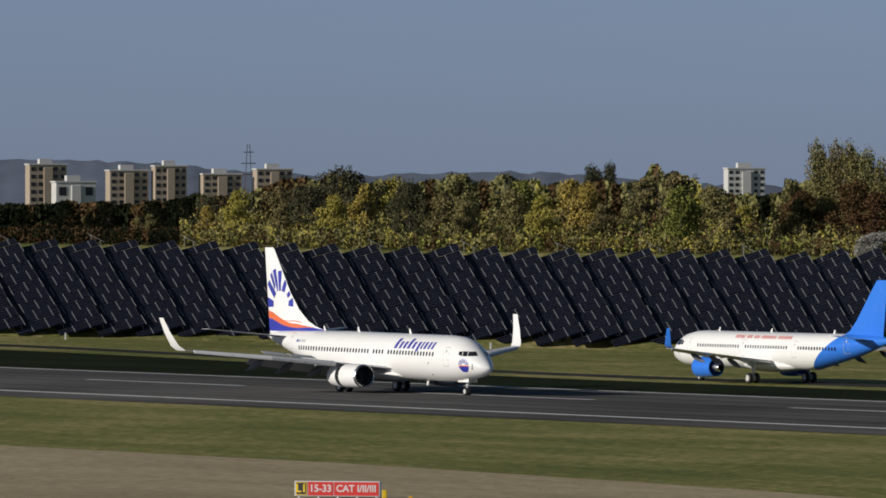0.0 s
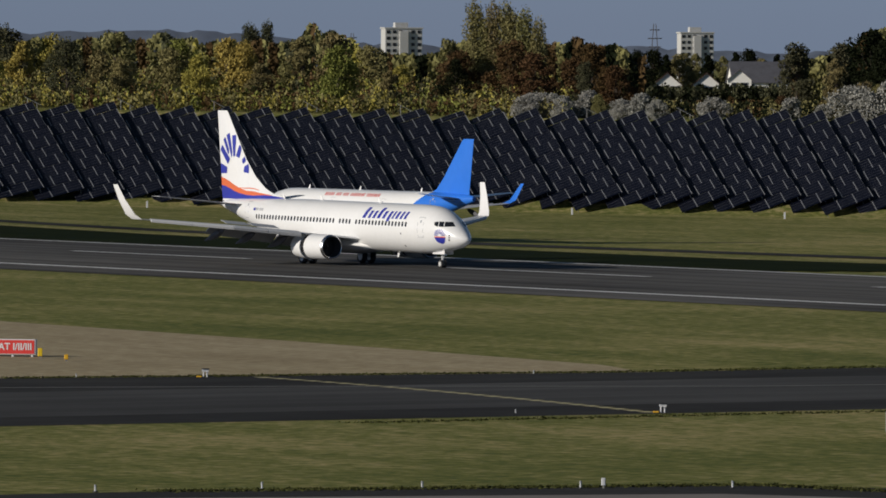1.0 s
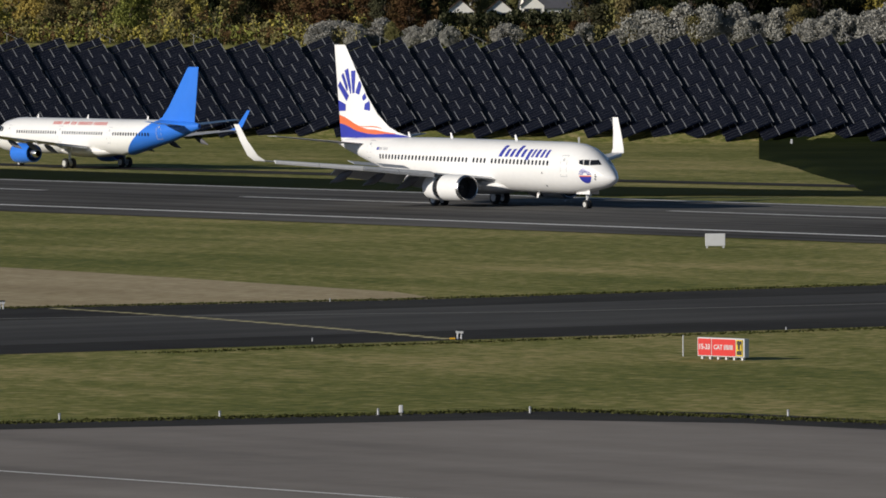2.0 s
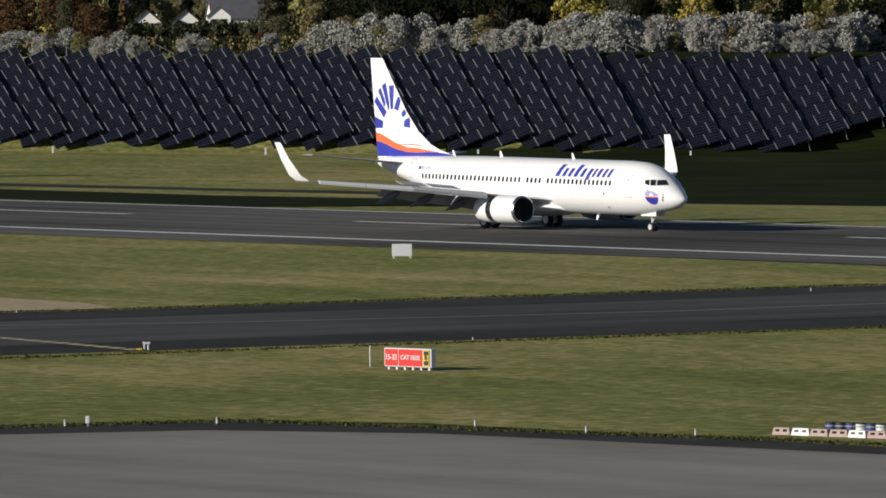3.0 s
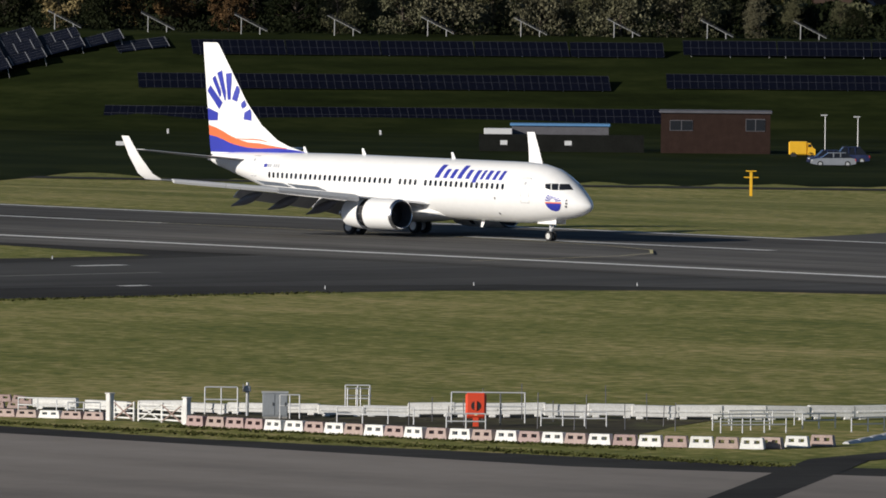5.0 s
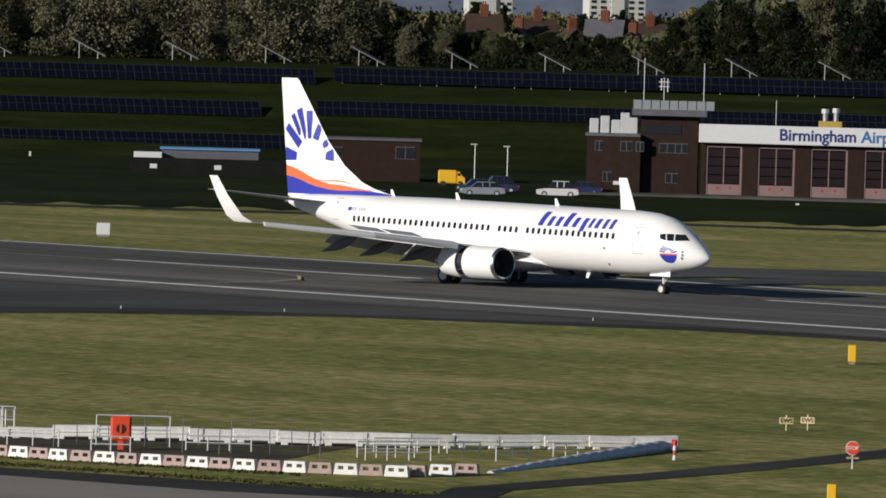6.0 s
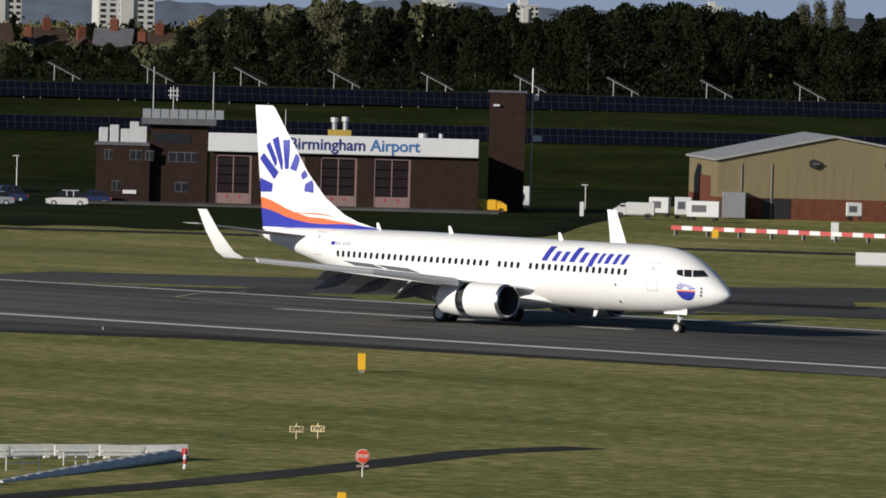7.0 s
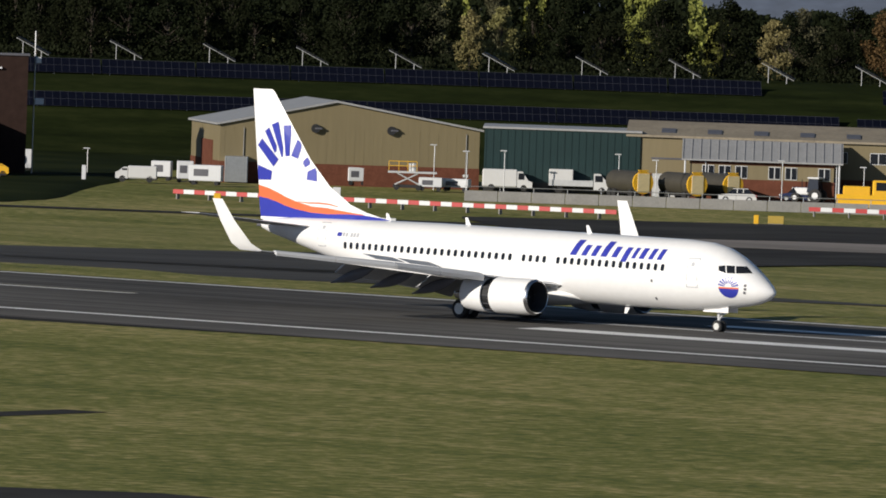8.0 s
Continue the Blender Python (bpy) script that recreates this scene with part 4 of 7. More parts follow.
# tables on the plateau seen on edge: they slope down to the right
end_row = module_row(4, 1.16, 1.65, "pv_frame_dark")
for k in range(46):
    b = 27.2 + 0.57 * k
    r = lerp_rows(FOOT, b)[1] + lerp_rows(RISE, b)[1] / 0.33 + 7
    p = pol(b, r)
    m = facing(b, r, height(p.x, p.y) + 2.9, random.uniform(-4, 4))
    top = leaning_table(m @ pose(0, 0, 0, 0, 27), "plateau_table", "solar table on a steel frame at the top of the bank", "solar tables on the plateau", 3, end_row, 1.65)
    if b < 38.5:
        top.scale = (0.55, 0.55, 0.55)
        top.location.z -= 1.2
    part("rail", rods(0.06, ((-0.1, 0.1, -0.22), (4.7, 0.1, -0.22)), n=5), M["frame_steel"], top, "pale steel rail")
    part("post", rods(0.07, ((0.9, 0.1, -0.2), (2.0, 0.1, -2.4)), n=5), M["frame_steel"], top)
    part("post", rods(0.07, ((3.6, 0.1, -0.2), (4.1, 0.1, -1.2)), n=5), M["frame_steel"], top)


# ---- trees ----
def leaf_mat(name, color, spread=0.12):
    m = bpy.data.materials.new(name)
    m.use_nodes = True
    nt = m.node_tree
    b = nt.nodes["Principled BSDF"]
    b.inputs["Roughness"].default_value = 0.75
    b.inputs["Specular IOR Level"].default_value = 0.05
    g, oi = nt.nodes.new("ShaderNodeNewGeometry"), nt.nodes.new("ShaderNodeObjectInfo")
    hsv = nt.nodes.new("ShaderNodeHueSaturation")
    hsv.inputs["Color"].default_value = (*color, 1)
    mv, mh = nt.nodes.new("ShaderNodeMapRange"), nt.nodes.new("ShaderNodeMapRange")
    mv.inputs[3].default_value, mv.inputs[4].default_value = 0.65, 1.35
    mh.inputs[3].default_value, mh.inputs[4].default_value = 0.5 - spread * 0.12, 0.5 + spread * 0.12
    nt.links.new(g.outputs["Random Per Island"], mv.inputs[0])
    nt.links.new(oi.outputs["Random"], mh.inputs[0])
    nt.links.new(mv.outputs[0], hsv.inputs["Value"])
    nt.links.new(mh.outputs[0], hsv.inputs["Hue"])
    nt.links.new(hsv.outputs[0], b.inputs["Base Color"])
    return m


LEAF = {
    "tuft": leaf_mat("edge_grass", (0.05, 0.055, 0.018)),
    "yellow": leaf_mat("yellow_autumn_leaves", (0.33, 0.275, 0.07)),
    "olive": leaf_mat("olive_leaves", (0.19, 0.165, 0.072), 0.2),
    # dark green, lowered further to carry the cloud shade over the woods
    "dark": leaf_mat("dark_green_shaded_leaves", (0.011, 0.014, 0.006)),
    "rust": leaf_mat("rust_autumn_leaves", (0.085, 0.050, 0.024)),
    "willow": leaf_mat("grey_green_leaves", (0.075, 0.075, 0.042)),
    "pale": leaf_mat("pale_grey_green_leaves", (0.108, 0.104, 0.066)),
    "white": leaf_mat("silvery_white_leaves", (0.30, 0.295, 0.27), 0.1),
    "green": leaf_mat("fresh_green_leaves", (0.19, 0.195, 0.05)),
}
M["bark"] = mat("grey_brown_bark", (0.07, 0.055, 0.042), 0.9, var=0.3, scale=2)


def tree_model(seed, leaf, h, w, kind):
    """One tree of height h and crown width w: tapered trunk, limbs, and a crown of separate leaf sprays in lobes."""
    rng = random.Random(seed)
    top = thing("shrub" if kind == "shrub" else "tree", "tree", "tree")
    bm = bmesh.new()
    rod(bm, (0, 0, -0.5), (0, 0, h * 0.45), 0.035 * h * 0.5, 7, 0.02 * h * 0.5)
    rod(bm, (0, 0, h * 0.45), (0.05 * w, 0, h * 0.85), 0.02 * h * 0.5, 6, 0.02)
    lobes = []
    base = 0.06
    for k in range(34):
        u = (k + rng.random()) / 34
        a = rng.uniform(0, 2 * math.pi)
        z = h * (base + (0.94 - base) * u)
        if kind == "conifer":
            rad = w * 0.5 * (1 - u) + 0.1
            lobes.append((rad * 0.7 * math.cos(a), rad * 0.7 * math.sin(a), z, 0.28 * w * (1.1 - u) + 0.25))
        elif kind == "poplar":
            rad = w * 0.28 * math.sin(math.pi * min(0.96, 0.15 + 0.85 * u)) + 0.1
            lobes.append((rad * math.cos(a), rad * math.sin(a), z, 0.26 * w + 0.2))
        else:
            rad = w * 0.42 * math.sin(math.pi * min(0.97, 0.2 + 0.72 * u)) * math.sqrt(rng.random())
            lobes.append((rad * math.cos(a), rad * math.sin(a), z, w * rng.uniform(0.10, 0.23)))
        x, y, zz, s = lobes[-1]
        rod(bm, (0, 0, zz * 0.62), (x * 0.9, y * 0.9, zz), 0.05, 4, 0.02)
    part("trunk", bm, M["bark"], top)
    verts, faces = [], []
    for x, y, z, s in lobes:
        for _ in range(190):
            d = Vector((rng.gauss(0, 1), rng.gauss(0, 1), rng.gauss(0, 1)))
            d.normalize()
            rr = s * rng.uniform(0.3, 1.0) ** 0.6 * rng.uniform(0.9, 1.25)
            c = Vector((x, y, z)) + Vector((d.x, d.y, d.z * (1.25 if kind == "poplar" else 0.85))) * rr
            q = Euler((rng.uniform(0, 3), rng.uniform(0, 3), rng.uniform(0, 3))).to_matrix()
            l = rng.uniform(0.08, 0.24) * (0.8 if kind == "shrub" else 1.0)
            n0 = len(verts)
            # a spray: a bent pair of leaf faces
            for px_, py_, pz_ in ((-l, 0, 0), (0, -l * 0.55, 0.1 * l), (l, 0, 0), (0, l * 0.55, -0.25 * l)):
                verts.append(c + q @ Vector((px_, py_, pz_)))
            faces.append((n0, n0 + 1, n0 + 2))
            faces.append((n0, n0 + 2, n0 + 3))
    me = bpy.data.meshes.new("crown")
    me.from_pydata(verts, [], faces)
    me.materials.append(LEAF[leaf])
    cr = new("crown", me)
    cr.parent = top
    return top


LABELS = {"yellow": "broadleaf tree turning yellow in autumn", "olive": "olive-green broadleaf tree with thinning autumn leaves", "dark": "dark green tree with shade in its leaf colour", "rust": "rust-brown autumn tree in full leaf",
          "willow": "grey-green willow with billowing foliage", "pale": "broad pale willow with billowing grey-green foliage", "white": "silvery white shrub on the bank top", "green": "fresh green broadleaf tree"}
MODELS = {}
for i, (key, leaf, h, w, kind) in enumerate((("yellow1", "yellow", 9, 6, "round"), ("yellow2", "yellow", 9, 5, "round"), ("olive1", "olive", 10, 6.5, "round"), ("olive2", "olive", 10, 5, "round"), ("dark1", "dark", 10, 7, "round"),
                                             ("dark2", "dark", 12, 6, "conifer"), ("rust1", "rust", 10, 7, "round"), ("willow1", "willow", 11, 7.5, "round"), ("willow2", "willow", 11, 6, "round"), ("white1", "white", 4, 5, "shrub"),
                                             ("white2", "white", 4, 4, "shrub"), ("poplar1", "olive", 14, 4, "poplar"), ("green1", "green", 9, 6, "round"), ("poplar2", "willow", 14, 3.6, "poplar"), ("pale1", "pale", 9, 8.2, "round"), ("pale2", "pale", 9, 6.8, "round"))):
    MODELS[key] = (tree_model(100 + i, leaf, h, w, kind), h, LABELS[leaf], kind)

CREST = [(26, -0.19), (28.7, -0.2), (29.2, -0.14), (29.7, -0.03), (30.4, -0.02), (31.2, -0.04), (31.65, -0.08), (31.82, 0.03), (32.0, 0.03), (32.12, -0.12), (32.55, -0.13), (32.75, -0.03), (33.5, -0.05), (34.0, -0.12), (34.9, -0.12), (35.3, 0.05), (36, 0.0), (38, -0.04), (40, -0.03), (42.5, -0.06),
         (43.3, -0.10), (43.6, -0.36), (44.9, -0.36), (45.3, -0.14), (46.0, -0.02), (46.8, -0.08), (47.6, -0.01), (48.4, 0.0), (48.9, -0.06), (49.6, -0.04), (51.2, -0.04), (51.7, -0.12), (56, -0.1)]
# 46.6 to 49.6 takes only dark leaves, painting the cloud shade there
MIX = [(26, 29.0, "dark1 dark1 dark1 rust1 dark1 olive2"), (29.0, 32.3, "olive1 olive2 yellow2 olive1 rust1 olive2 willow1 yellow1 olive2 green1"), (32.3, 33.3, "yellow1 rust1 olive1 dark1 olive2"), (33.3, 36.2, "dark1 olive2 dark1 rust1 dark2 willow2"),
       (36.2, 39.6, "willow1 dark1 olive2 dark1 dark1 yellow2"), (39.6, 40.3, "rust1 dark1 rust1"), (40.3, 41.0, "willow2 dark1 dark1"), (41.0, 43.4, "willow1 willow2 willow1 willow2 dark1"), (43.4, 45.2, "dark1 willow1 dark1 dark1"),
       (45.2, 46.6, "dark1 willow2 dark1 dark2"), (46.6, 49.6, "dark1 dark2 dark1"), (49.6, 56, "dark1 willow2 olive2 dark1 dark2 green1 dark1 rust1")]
used_models = set()


def plant(key, b, r, tall, rng):
    model, h, label, kind = MODELS[key]
    p = pol(b, r)
    s = tall / h
    z = height(p.x, p.y)
    wide = s * rng.uniform(0.9, 1.35) if kind != "poplar" else s * rng.uniform(0.7, 0.95)
    m = Matrix.Translation((p.x, p.y, z)) @ pose(0, 0, 0, 0, 0, rng.uniform(0, 360))
    if key in used_models:
        ob = copy_thing(model, m)
    else:
        ob = model
        ob.matrix_basis = m
        used_models.add(key)
    ob.scale = (wide, wide, s)
    tagged(ob, label, "shrub" if kind == "shrub" else "tree", "trees behind the bank")


rng = random.Random(5)
for depth, gap in ((28, 0.37), (50, 0.37), (85, 0.39)):
    b = 26.4 + rng.random() * 0.1
    while b < 55:
        r = lerp_rows(FOOT, b)[1] + lerp_rows(RISE, b)[1] / 0.33 + depth + rng.uniform(-8, 8)
        p = pol(b, r)
        want = 20 + r * math.tan(radians(-0.41 if 33.84 < b < 34.74 else lerp_rows(CREST, b)[1])) - height(p.x, p.y)
        tall = max(2.2, want * (rng.uniform(0.62, 0.95) if depth < 60 else rng.uniform(0.88, 1.06)))
        keys = next(k for a0, a1, k in MIX if a0 <= b < a1).split()
        plant(rng.choice(keys), b, r, tall, rng)
        b += gap * rng.uniform(0.7, 1.3)
for b in (32.8, 32.86, 32.92, 32.99, 33.05, 33.12, 33.2):
    plant("poplar1", b + rng.uniform(-0.02, 0.02), lerp_rows(FOOT, b)[1] + 95, 15.2 + rng.uniform(-2.2, 0.6), rng)
for k in range(12):
    # taller trees behind the white houses
    b = 33.8 + 0.085 * k
    p = pol(b, 1690)
    plant(rng.choice(("dark1", "dark1", "olive2", "dark2")), b, 1690 + rng.uniform(-15, 15), 20 + 1690 * math.tan(radians(-0.14)) - height(p.x, p.y) + rng.uniform(-1.5, 0.5), rng)
for b in (31.42, 31.46, 31.53, 48.9, 49.0, 49.12, 49.6, 49.72, 49.84, 50.0, 50.12, 50.3, 50.42):
    plant("poplar2", b, lerp_rows(FOOT, b)[1] + 190, (12.5 if b < 32 else 14.0) + rng.uniform(-1, 1), rng)
for k in range(28):
    # trees and hedges among the terrace houses
    b = 43.25 + 2.1 * (k + rng.random()) / 28
    r = (1560, 1620, 1720)[k % 3] + rng.uniform(-15, 15)
    p = pol(b, r)
    top_z = 20 + r * math.tan(radians(-0.42 if k % 3 < 2 else -0.2)) + rng.uniform(-2, 1)
    plant(rng.choice(("dark1", "dark1", "willow1", "olive2", "dark2")), b, r, max(3.0, top_z - height(p.x, p.y)), rng)
for k in range(92):
    # silvery shrubs along the top of the bank
    b = 33.05 + 5.3 * (k + rng.random()) / 92
    if rng.random() < (0.95 if b < 33.95 or b > 35.1 else 0.12):
        plant(rng.choice(("white1", "white2", "white1", "white2", "white1", "olive1")), b, lerp_rows(FOOT, b)[1] + lerp_rows(RISE, b)[1] / 0.33 + 12 + rng.uniform(-3, 6), rng.uniform(2.0, 3.8) if b < 35 else rng.uniform(2.8, 5.4), rng)
willow_rng = random.Random(12)
for b, key, share in ((41.33, "pale2", 0.84), (41.64, "pale1", 0.93), (42.17, "pale1", 0.95), (42.29, "pale2", 0.8), (42.66, "pale1", 0.97), (43.04, "pale2", 0.9), (43.16, "willow1", 0.85), (43.5, "pale2", 0.8), (40.93, "willow1", 0.85)):
    # broad willows standing proud of the wood
    r = lerp_rows(FOOT, b)[1] + lerp_rows(RISE, b)[1] / 0.33 + 20
    p = pol(b, r)
    plant(key, b, r, max(3.0, share * (20 + r * math.tan(radians(lerp_rows(CREST, b)[1])) - height(p.x, p.y))), willow_rng)
# denser woodland behind, past counting
def woodland(seed):
    rng = random.Random(seed)
    groups = {}
    for _ in range(190000):
        b = rng.uniform(26.3, 55)
        d = rng.uniform(95, 150)
        r = lerp_rows(FOOT, b)[1] + lerp_rows(RISE, b)[1] / 0.33 + d
        p = pol(b, r)
        zg = height(p.x, p.y)
        lump = 0.86 + 0.16 * noise.noise(Vector((b * 3.1, 0.3, 1.7))) + 0.12 * noise.noise(Vector((b * 9.7, 2.1, 0.2)))
        want = (20 + r * math.tan(radians(-0.45 if 33.84 < b < 34.74 else lerp_rows(CREST, b)[1])) - zg) * lump
        c = Vector((p.x, p.y, zg + want * rng.random() ** 0.6))
        q = Euler((rng.uniform(0, 3), rng.uniform(0, 3), rng.uniform(0, 3))).to_matrix()
        l = rng.uniform(0.25, 0.65)
        keys = next(k for a0, a1, k in MIX if a0 <= b < a1).split()
        leaf = keys[int((noise.noise(Vector((b * 5, 7, 3))) * 0.5 + 0.5) * len(keys)) % len(keys)].rstrip("12")
        leaf = leaf if leaf in LEAF else "olive"
        v, f = groups.setdefault(leaf, ([], []))
        n0 = len(v)
        v += [c + q @ Vector(t) for t in ((-l, 0, 0), (0, -l * 0.6, 0.1 * l), (l, 0, 0), (0, l * 0.6, -0.2 * l))]
        f += [(n0, n0 + 1, n0 + 2), (n0, n0 + 2, n0 + 3)]
    me = bpy.data.meshes.new("woodland")
    verts, faces, idx = [], [], []
    for i, (leaf, (v, f)) in enumerate(sorted(groups.items())):
        o = len(verts)
        verts += v
        faces += [tuple(x + o for x in t) for t in f]
        idx += [i] * len(f)
        me.materials.append(LEAF[leaf])
    me.from_pydata(verts, [], faces)
    me.polygons.foreach_set("material_index", idx)
    tagged(new("woodland", me), "dense mixed autumn woodland behind the bank", "woodland", kind="stuff")


woodland(9)


def thicket(name, label, seed, count, b0, b1, dist, top, leaves, size):
    """Low growth past counting: dist and top give, for a bearing, the range of distance and of height."""
    rng = random.Random(seed)
    me = bpy.data.meshes.new(name)
    for leaf in leaves:
        me.materials.append(LEAF[leaf])
    verts, faces, idx = [], [], []
    for _ in range(count):
        b = rng.uniform(b0, b1)
        r = rng.uniform(*dist(b))
        p = pol(b, r)
        zg = height(p.x, p.y)
        clump = noise.noise(Vector((b * 14, r * 0.15, seed))) * 0.5 + 0.5
        h = top(b, r, zg) * (0.45 + 0.75 * clump)
        c = Vector((p.x, p.y, zg + max(0.3, h) * rng.random() ** 0.7))
        q = Euler((rng.uniform(0, 3), rng.uniform(0, 3), rng.uniform(0, 3))).to_matrix()
        l = rng.uniform(0.5, 1.3) * size
        n0 = len(verts)
        verts += [c + q @ Vector(t) for t in ((-l, 0, 0), (0, -l * 0.6, 0.1 * l), (l, 0, 0), (0, l * 0.6, -0.2 * l))]
        faces += [(n0, n0 + 1, n0 + 2), (n0, n0 + 2, n0 + 3)]
        k = int((noise.noise(Vector((b * 9, r * 0.1, seed + 4.5))) * 0.9 + 0.5) * len(leaves)) % len(leaves)
        idx += [k, k]
    me.from_pydata(verts, [], faces)
    me.polygons.foreach_set("material_index", idx)
    tagged(new(name, me), label, "thicket", kind="stuff")


def crest_at(b):
    return lerp_rows(FOOT, b)[1] + lerp_rows(RISE, b)[1] / 0.33


thicket("thicket", "olive and yellow undergrowth along the top of the bank", 31, 60000, 28.9, 33.4, lambda b: (crest_at(b) + 9, crest_at(b) + 80), lambda b, r, z: 2.2 + 0.05 * (r - crest_at(b)), ("olive", "yellow", "olive", "rust", "green", "willow"), 0.25)
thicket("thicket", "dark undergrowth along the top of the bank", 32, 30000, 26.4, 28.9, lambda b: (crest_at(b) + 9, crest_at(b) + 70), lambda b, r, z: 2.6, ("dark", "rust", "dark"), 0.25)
# past 38.4 only the shade-darkened leaf, for the cloud shade on the bank
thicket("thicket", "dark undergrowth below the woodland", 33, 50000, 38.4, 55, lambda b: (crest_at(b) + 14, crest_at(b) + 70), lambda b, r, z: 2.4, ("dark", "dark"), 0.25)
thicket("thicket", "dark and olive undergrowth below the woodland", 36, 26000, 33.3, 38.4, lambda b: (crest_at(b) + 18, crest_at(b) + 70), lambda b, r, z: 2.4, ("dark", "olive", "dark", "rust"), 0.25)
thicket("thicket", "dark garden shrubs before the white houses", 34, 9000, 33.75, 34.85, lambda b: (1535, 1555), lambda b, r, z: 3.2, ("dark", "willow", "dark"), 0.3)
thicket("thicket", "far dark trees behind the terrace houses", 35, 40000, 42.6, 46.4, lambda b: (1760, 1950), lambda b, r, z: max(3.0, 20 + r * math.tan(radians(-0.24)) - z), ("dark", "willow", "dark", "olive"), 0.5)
for key in MODELS:
    if key not in used_models:
        for o in (*MODELS[key][0].children_recursive, MODELS[key][0]):
            bpy.data.objects.remove(o)

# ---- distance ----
# distance haze is mixed into the woods' colour as blue-grey
M["far_hill"] = mat("haze_tinted_woods", (0.125, 0.155, 0.215), 1.0, var=0.25, scale=0.01)
M["tower_tan"] = mat("tan_tower_cladding", (0.34, 0.28, 0.22), 0.8, var=0.1, scale=0.2)
M["tower_white"] = mat("white_tower_render", (0.50, 0.50, 0.49), 0.8, var=0.08, scale=0.2)
M["white_wall"] = mat("white_painted_render", (0.80, 0.79, 0.75), 0.8, var=0.06, scale=0.5)
M["brick_dark"] = mat("dark_brown_brick", (0.030, 0.018, 0.015), 0.85, var=0.25, scale=1.2, spec=0.08)
M["brick_red"] = mat("red_brick", (0.13, 0.05, 0.032), 0.85, var=0.25, scale=1.2, spec=0.08)
M["roof_tile"] = mat("brown_roof_tiles", (0.06, 0.04, 0.032), 0.85, var=0.25, scale=0.8, spec=0.08)
M["slate"] = mat("grey_slate", (0.11, 0.11, 0.125), 0.7, var=0.2, scale=0.8, spec=0.08)


def ridge(name, r, crest, label, seed):
    rng = random.Random(seed)
    bm = bmesh.new()
    lo, hi, back = [], [], []
    b = 20.0
    while b < 60:
        z = 20 + r * math.tan(radians(lerp_rows(crest, b)[1])) + rng.uniform(-0.8, 0.8) + 1.2 * math.sin(b * 2.3)
        lo.append(pol(b, r, -6))
        hi.append(pol(b, r + 60, z))
        back.append(pol(b, r + 200, -6))
        b += 0.06
    loft(bm, [lo, hi, back], caps=False, closed=False)
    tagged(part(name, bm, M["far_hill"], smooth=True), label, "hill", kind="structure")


ridge("backdrop", 4300, [(20, 0.03), (27.8, 0.03), (28.9, 0.02), (29.3, -0.02), (30, -0.06), (31, -0.05), (32, -0.09), (33, -0.14), (36, -0.14), (46, -0.1), (46.5, -0.04), (47, -0.1), (60, -0.08)], "wooded hills on the horizon with blue-grey haze in their colour", 3)
WINDOW = {}


def tower(b0, b1, crest, material, label, r=3300, rows=8, cols=5):
    b, w = (b0 + b1) / 2, radians(b1 - b0) * r * 0.86
    h = 20 + r * math.tan(radians(crest)) - 1.5
    top = thing("tower_block", label, "apartment building", facing(b, r, -1.0, 12))
    part("wall", boxes((-w / 2, w / 2, 0, w * 0.55, 0, h), (-w * 0.12, w * 0.12, -0.8, 0, 0, h - 0.8), bevel=0.1), M[material], top)
    part("roof", boxes((-w / 2 - 0.3, w / 2 + 0.3, -0.3, w * 0.55 + 0.3, h, h + 0.5), (-w * 0.2, w * 0.15, w * 0.15, w * 0.4, h + 0.5, h + 2.2), bevel=0.05), M["tower_white"], top, "pale flat roof with a lift housing")
    ww, hh = w / cols * 0.55, h / rows * 0.5
    key = (round(ww, 2), round(hh, 2))
    if key not in WINDOW:
        WINDOW[key] = mesh("window", boxes((-ww / 2, ww / 2, -0.12, 0.05, -hh / 2, hh / 2)), M["glass"])
    for i in range(cols):
        for j in range(rows):
            if cols > 3 and i == cols // 2:
                continue
            o = new("window", WINDOW[key])
            o.parent = top
            o.matrix_basis = pose(-w / 2 + (i + 0.5) * w / cols, 0, (j + 0.5) * h / rows)
    return top


for a, b, c in ((27.96, 28.23, 0.051), (28.45, 28.73, 0.014), (28.73, 28.96, 0.041), (29.02, 29.30, -0.009), (29.35, 29.61, 0.021)):
    tower(a, b, c, "tower_tan", "tan and white concrete tower block beyond the trees", 3300)
tower(28.12, 28.41, -0.05, "tower_white", "plain white low block beside the towers", 2900, 3, 3)
for a, b, c in ((32.23, 32.50, 0.023), (34.04, 34.28, 0.003), (43.83, 44.15, 0.01), (44.56, 44.97, 0.0), (46.58, 46.8, -0.02), (48.28, 48.42, -0.01), (47.1, 47.3, -0.03)):
    tower(a, b, c, "tower_white", "white tower block with rows of windows", 3300, 9, 6)


def pylon(b, r, h):
    top = thing("pylon", "grey lattice electricity pylon on the horizon", "pylon", facing(b, r, -1))
    e = [((s * 2, q * 2, 0), (s * 0.4, q * 0.4, h)) for s in (-1, 1) for q in (-1, 1)]
    part("leg", rods(0.22, *e, n=4), M["fairing"], top)
    part("crossarm", rods(0.18, *[((-w, 0, z), (w, 0, z)) for w, z in ((2.2, h * 0.62), (2.6, h * 0.76), (1.8, h * 0.9))], n=4), M["fairing"], top)


pylon(29.32, 3400, 29)
pylon(33.9, 3400, 22)
pylon(32.05, 3600, 18)


